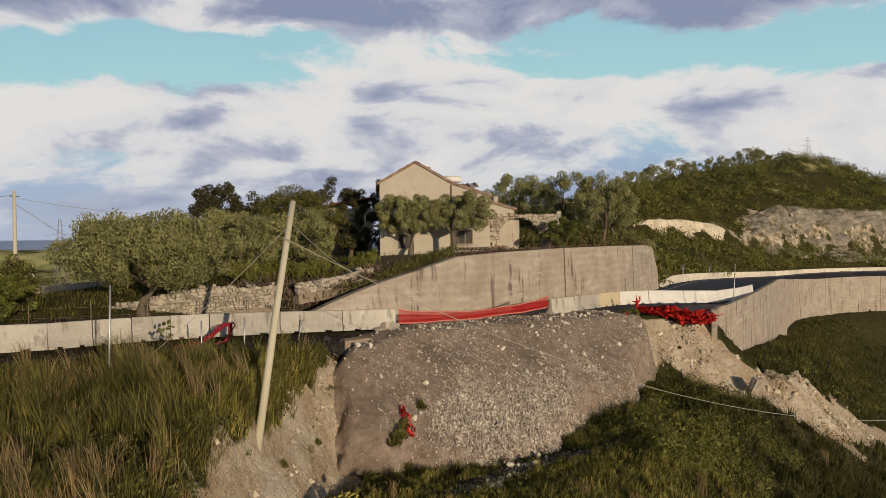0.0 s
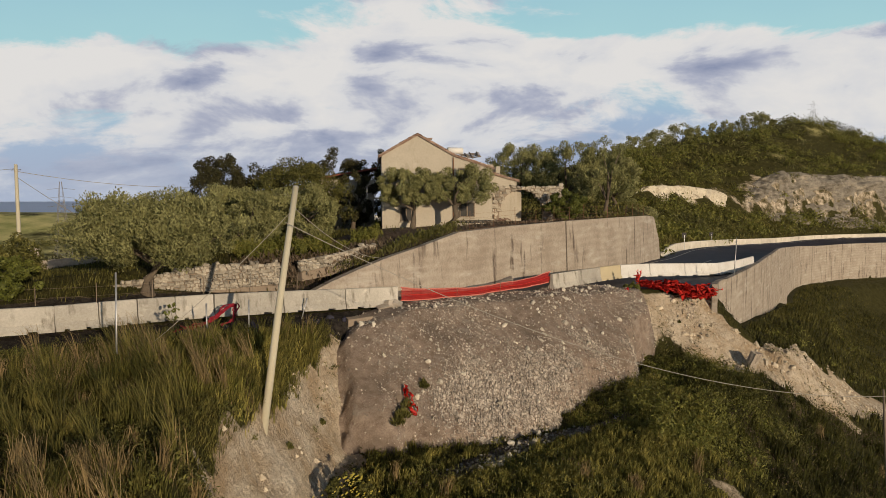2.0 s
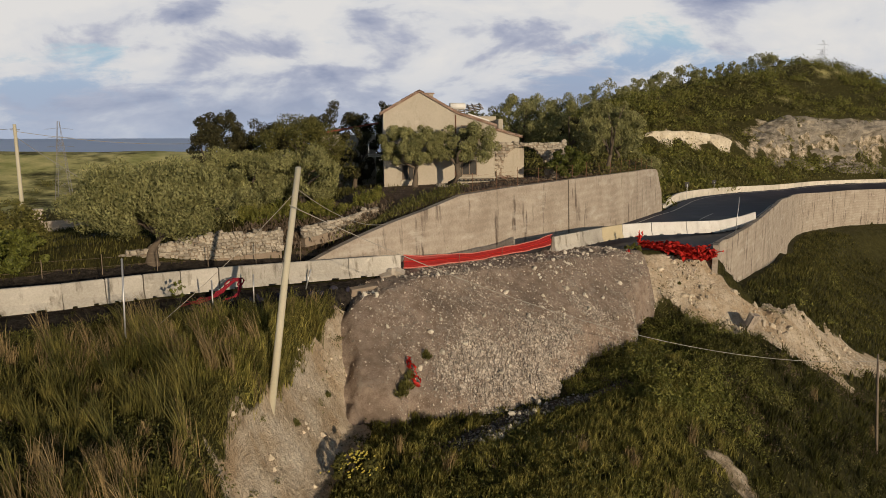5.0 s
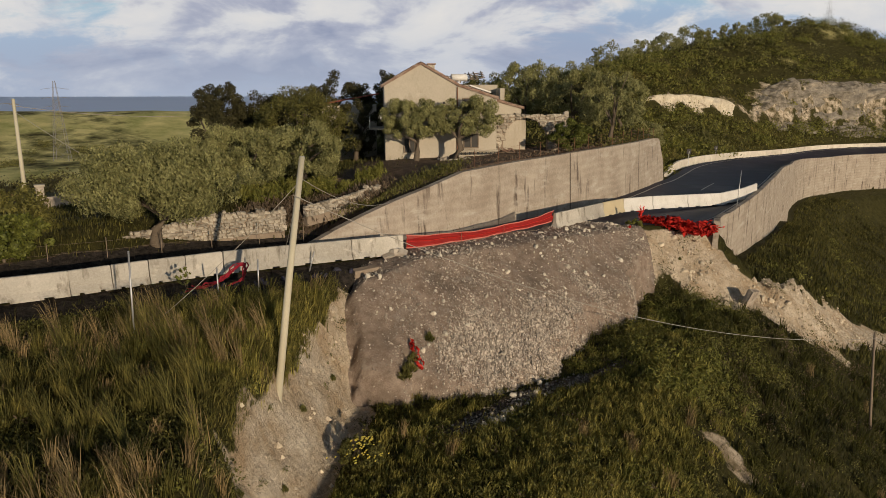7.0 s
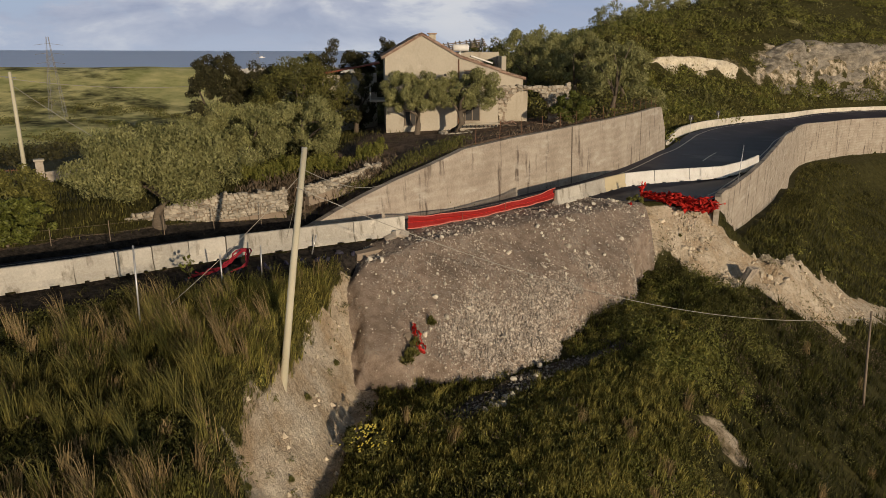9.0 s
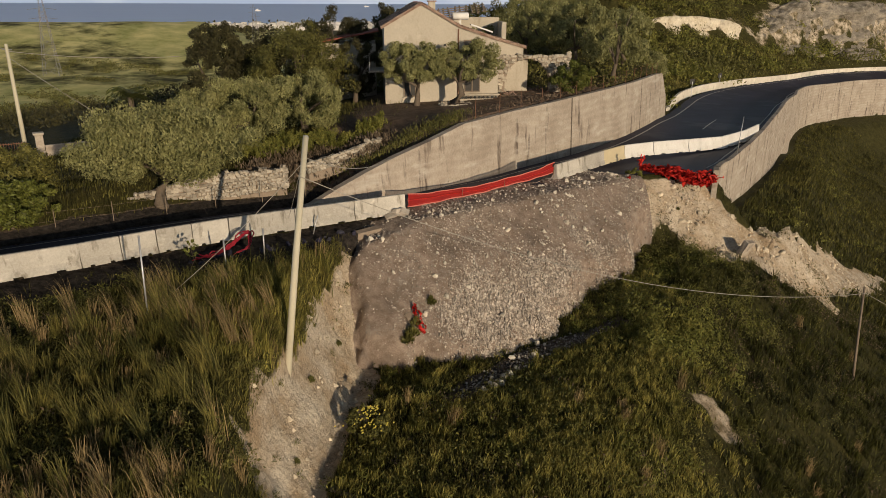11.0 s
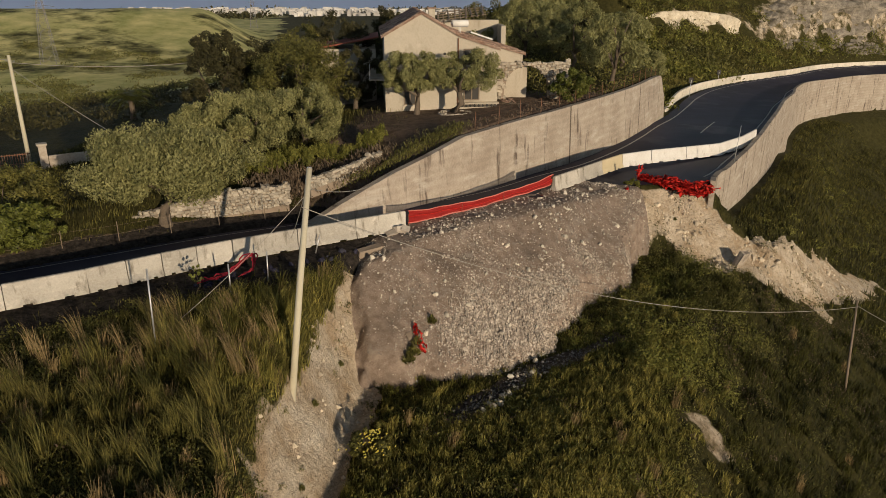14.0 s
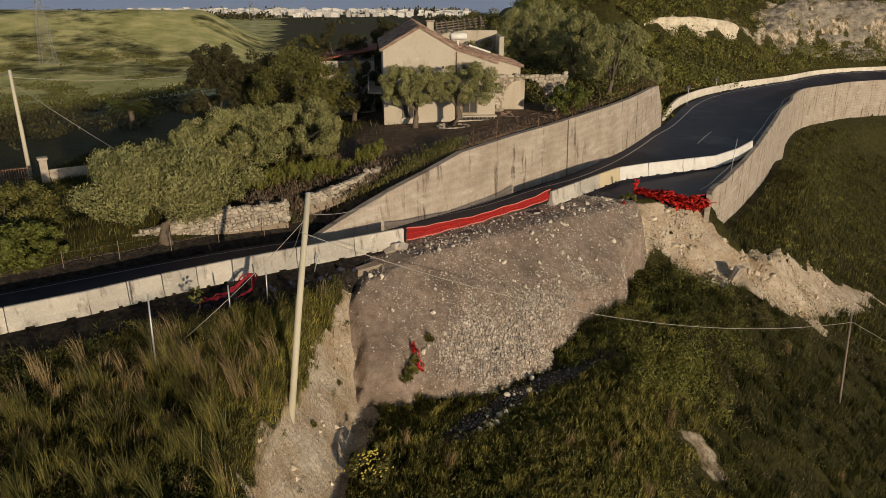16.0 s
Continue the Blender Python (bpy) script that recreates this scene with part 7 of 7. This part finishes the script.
slab(-3.0, 32.1, -3.25, 1.0, 0.4, 0.14, 22, -4, 37, "broken earthy slab jutting from the rubble", mat="earth_block")
rr = random.Random(12)
for i in range(26):
    t = rr.random()
    x, y = -13.5 + 8.5 * t + rr.uniform(0.3, 1.0), 30.6 + 7.6 * t - rr.uniform(0.4, 1.0)
    ob = new("asphalt_chunk", ROCKS[i % 6].copy())
    ob.data.materials[0] = M["asphalt"]
    q = rr.uniform(0.08, 0.25)
    ob.matrix_world = pose(x, y, ground_at(x, y) + 0.05, rr.uniform(0, 360), rr.uniform(0, 360), 0) @ Matrix.Diagonal((q, q * 0.8, q * 0.5, 1))
    tagged(ob, "broken dark asphalt chunk at the road's edge", "rubble", "chunks at the broken edge")
for i in range(22):
    x = rr.uniform(0.2, 3.8)
    y = 29.0 + 1.5 * (x - 0.6) + rr.uniform(-1.3, 0.9)
    ob = new("boulder", ROCKS[i % 6])
    q = 0.07 + 0.17 * rr.random() ** 1.6
    ob.matrix_world = pose(x, y, ground_at(x, y) + 0.25 * q + 0.1, rr.uniform(0, 360), rr.uniform(0, 360), 0) @ Matrix.Diagonal((q, q * 0.85, q * 0.7, 1))
    tagged(ob, "pale boulder rolled to the toe of the bank", "boulder", "boulders at the toe")


for i in range(120):
    x = rr.uniform(10.5, 31)
    y = np.interp(x, [10.5, 14, 17, 21, 25, 29, 33], [51.5, 51.6, 50.4, 51.0, 53.2, 57, 61]) + rr.uniform(-2.2, 2.2)
    if heap_inside(np.array([x]), np.array([y]))[0] > 0 or cover(np.array([x]), np.array([y]))[0][0] < 0.4:
        continue
    ob = new("clay_block", CLAY[i % 4])
    q = 0.08 + 0.26 * rr.random() ** 2.5
    ob.matrix_world = pose(x, y, ground_at(x, y) + 0.1 * q, rr.uniform(0, 360), rr.uniform(0, 360), 0) @ Matrix.Diagonal((q, q * 0.8, q * 0.65, 1))
    tagged(ob, "pale crumbling clay lump fallen on the bank", "clay lump", "lumps on the bank")


def toe_pebbles():
    """Pebbles washed out over the dark earth at the bank's toe."""
    rng = np.random.default_rng(77)
    n = 1500
    t = rng.random(n)
    x = np.interp(t, [0, 1], [-0.8, 7.0]) + rng.normal(0, 0.5, n)
    y = np.interp(x, TOE_DEBRIS[:, 0], TOE_DEBRIS[:, 1]) + rng.normal(0, 0.5, n)
    size = 0.015 + 0.07 * rng.random(n) ** 4
    octa = np.array([(1, 0, 0), (-1, 0, 0), (0, 1, 0), (0, -1, 0), (0, 0, 1), (0, 0, -1)], float)
    tri = np.array([(0, 2, 4), (2, 1, 4), (1, 3, 4), (3, 0, 4), (2, 0, 5), (1, 2, 5), (3, 1, 5), (0, 3, 5)])
    v = octa[None] * rng.uniform(0.6, 1.3, (n, 6, 3)) * size[:, None, None] + np.stack([x, y, land(x, y) + 0.4 * size], -1)[:, None]
    ob = link_mesh("toe_pebbles", v.reshape(-1, 3), (tri[None] + 6 * np.arange(n)[:, None, None]).reshape(-1, 3), M["stone_stuff"])
    tagged(ob, "pale pebbles on dark earth at the bank's toe", "gravel", kind="stuff")


toe_pebbles()


# ---------------------------------------------------------------- palm, flowers
def palm(x, y, h):
    z = ground_at(x, y)
    top = empty("palm_tree", x, y, z, label="short palm tree with drooping yellow-green fronds", category="palm tree")
    part("trunk", tube([(0, 0, -0.3), (0.05, 0, h * 0.5), (0, 0, h)], [0.35, 0.28, 0.30], 10), M["bark"], top, smooth=True)
    rng = np.random.default_rng(9)
    for i in range(46):
        a, rise = 2 * math.pi * i * 0.382 + rng.uniform(-0.1, 0.1), rng.uniform(0.0, 1.3)
        v, ln = [], rng.uniform(2.7, 3.6)
        out = np.array([math.cos(a), math.sin(a), 0])
        side = np.array([-math.sin(a), math.cos(a), 0])
        for k in range(20):
            t = (k + 1) / 20
            p = np.array([0, 0, h]) + out * ln * t * math.cos(rise * 0.8) + np.array([0, 0, ln * (math.sin(rise) * t - 0.75 * t * t)])
            for sgn in (-1, 1):
                tip = p + side * sgn * 0.75 * math.sin(math.pi * min(t + 0.12, 1)) + out * 0.28 - np.array([0, 0, 0.12])
                v.append([p - out * 0.05, p + out * 0.09, tip, p - out * 0.05 + (tip - p) * 0.5])
        quads("frond", np.array(v), M["bright_leaf"], top)


palm(-37.9, 75.2, 1.6 - ground_at(-37.9, 75.2))
rng = np.random.default_rng(14)
fl = []
for i in range(90):
    p = np.array([-4.1 + rng.normal(0, 0.45), 24.6 + rng.normal(0, 0.45), 0])
    p[2] = ground_at(-4.1, 24.8) + 1.15 - 0.5 * np.hypot(p[0] + 4.1, p[1] - 24.8) + rng.uniform(-0.05, 0.12)
    e, f = np.array([0.045, 0, 0.01]), np.array([0, 0.045, 0.02])
    fl.append([p - e, p - f, p + e, p + f])
quads("yellow_flowers", np.array(fl), M["flower"])
tagged(bpy.data.objects["yellow_flowers"], "small yellow flower heads on the bush", "flowers", kind="stuff")


# ---------------------------------------------------------------- far things
def pylon(x, y, z, h, w, label):
    """A lattice mast with three pairs of arms."""
    top = empty("power_pylon", x, y, z, 20, label=label, category="pylon")
    t = 0.0024 * h
    corner = lambda f, i: (w * (1 - 0.88 * f) * (0.5 if i in (0, 1) else -0.5), w * (1 - 0.88 * f) * (0.5 if i in (0, 3) else -0.5), h * f)
    for i in range(4):
        part("leg", tube([corner(0, i), corner(0.55, i), corner(1, i)], t, 4), M["far_steel"], top)
    bm = bmesh.new()
    for k in range(10):
        f, g = 1 - 0.86 ** k, 1 - 0.86 ** (k + 1)
        for i in range(4):
            tube([corner(f, i), corner(g, (i + 1) % 4)], t * 0.5, 3, bm)
            tube([corner(f, (i + 1) % 4), corner(g, i)], t * 0.5, 3, bm)
    part("bracing", bm, M["far_steel"], top)
    for f in (0.68, 0.79, 0.90):
        part("arm", tube([(-0.16 * h, 0, h * f), (0, 0, h * (f + 0.02)), (0.16 * h, 0, h * f)], t * 0.8, 4), M["far_steel"], top)


pylon(-238, 385, -29, 44, 8, "tall grey lattice power pylon on the plain")
pylon(115, 262, 24, 15.2, 3.0, "lattice mast behind the hill's crest")
pylon(-250, 780, -34, 40, 8, "tall grey lattice power pylon on the plain")


def town():
    """The coastal town: hundreds of small flat-roofed blocks."""
    rng = np.random.default_rng(21)
    v, f = [], []
    for i in range(520):
        d = rng.uniform(1180, 1440)
        a = rng.uniform(-0.47, -0.02) - 0.0
        x, y = d * math.sin(a), d * math.cos(a)
        if -0.13 < a and rng.random() < 0.55:
            continue
        w, l, h = rng.uniform(5, 12), rng.uniform(5, 12), rng.uniform(3, 8)
        z = -31 - 0.004 * (d - 300)
        k = len(v)
        for zz in (z - 2, z + h):
            for sx, sy in ((-1, -1), (1, -1), (1, 1), (-1, 1)):
                v.append((x + sx * w / 2, y + sy * l / 2, zz))
        f += [(k, k + 1, k + 5, k + 4), (k + 1, k + 2, k + 6, k + 5), (k + 2, k + 3, k + 7, k + 6), (k + 3, k, k + 4, k + 7), (k + 4, k + 5, k + 6, k + 7)]
    tagged(link_mesh("town", v, f, M["town"]), "white coastal town far below by the sea", "town", kind="stuff")


town()
for x, y in ((-820, 2600), (-420, 3000), (-600, 3600)):
    boat = empty("boat", x, y, -36 + 17 * (y - 1380) / 3520, label="tiny white boat far out at sea", category="boat", group="boats at sea")
    part("hull", prism([(-9, 0), (8, 0), (12, 4), (-10, 3.5)], 5), M["white_paint"], boat)
    part("cabin", box(7, 4, 4, (-2, 2.5, 3.4), 0.3), M["white_paint"], boat)
scatter_shrubs("coast_trees", 9000, -700, 250, 900, 1450, 6.0, "dark_leaf", 9.0, 110, lambda x, y: smooth(0.0, 0.3, fbm(x, y, 120, 111)), "dark belts of trees round the town")
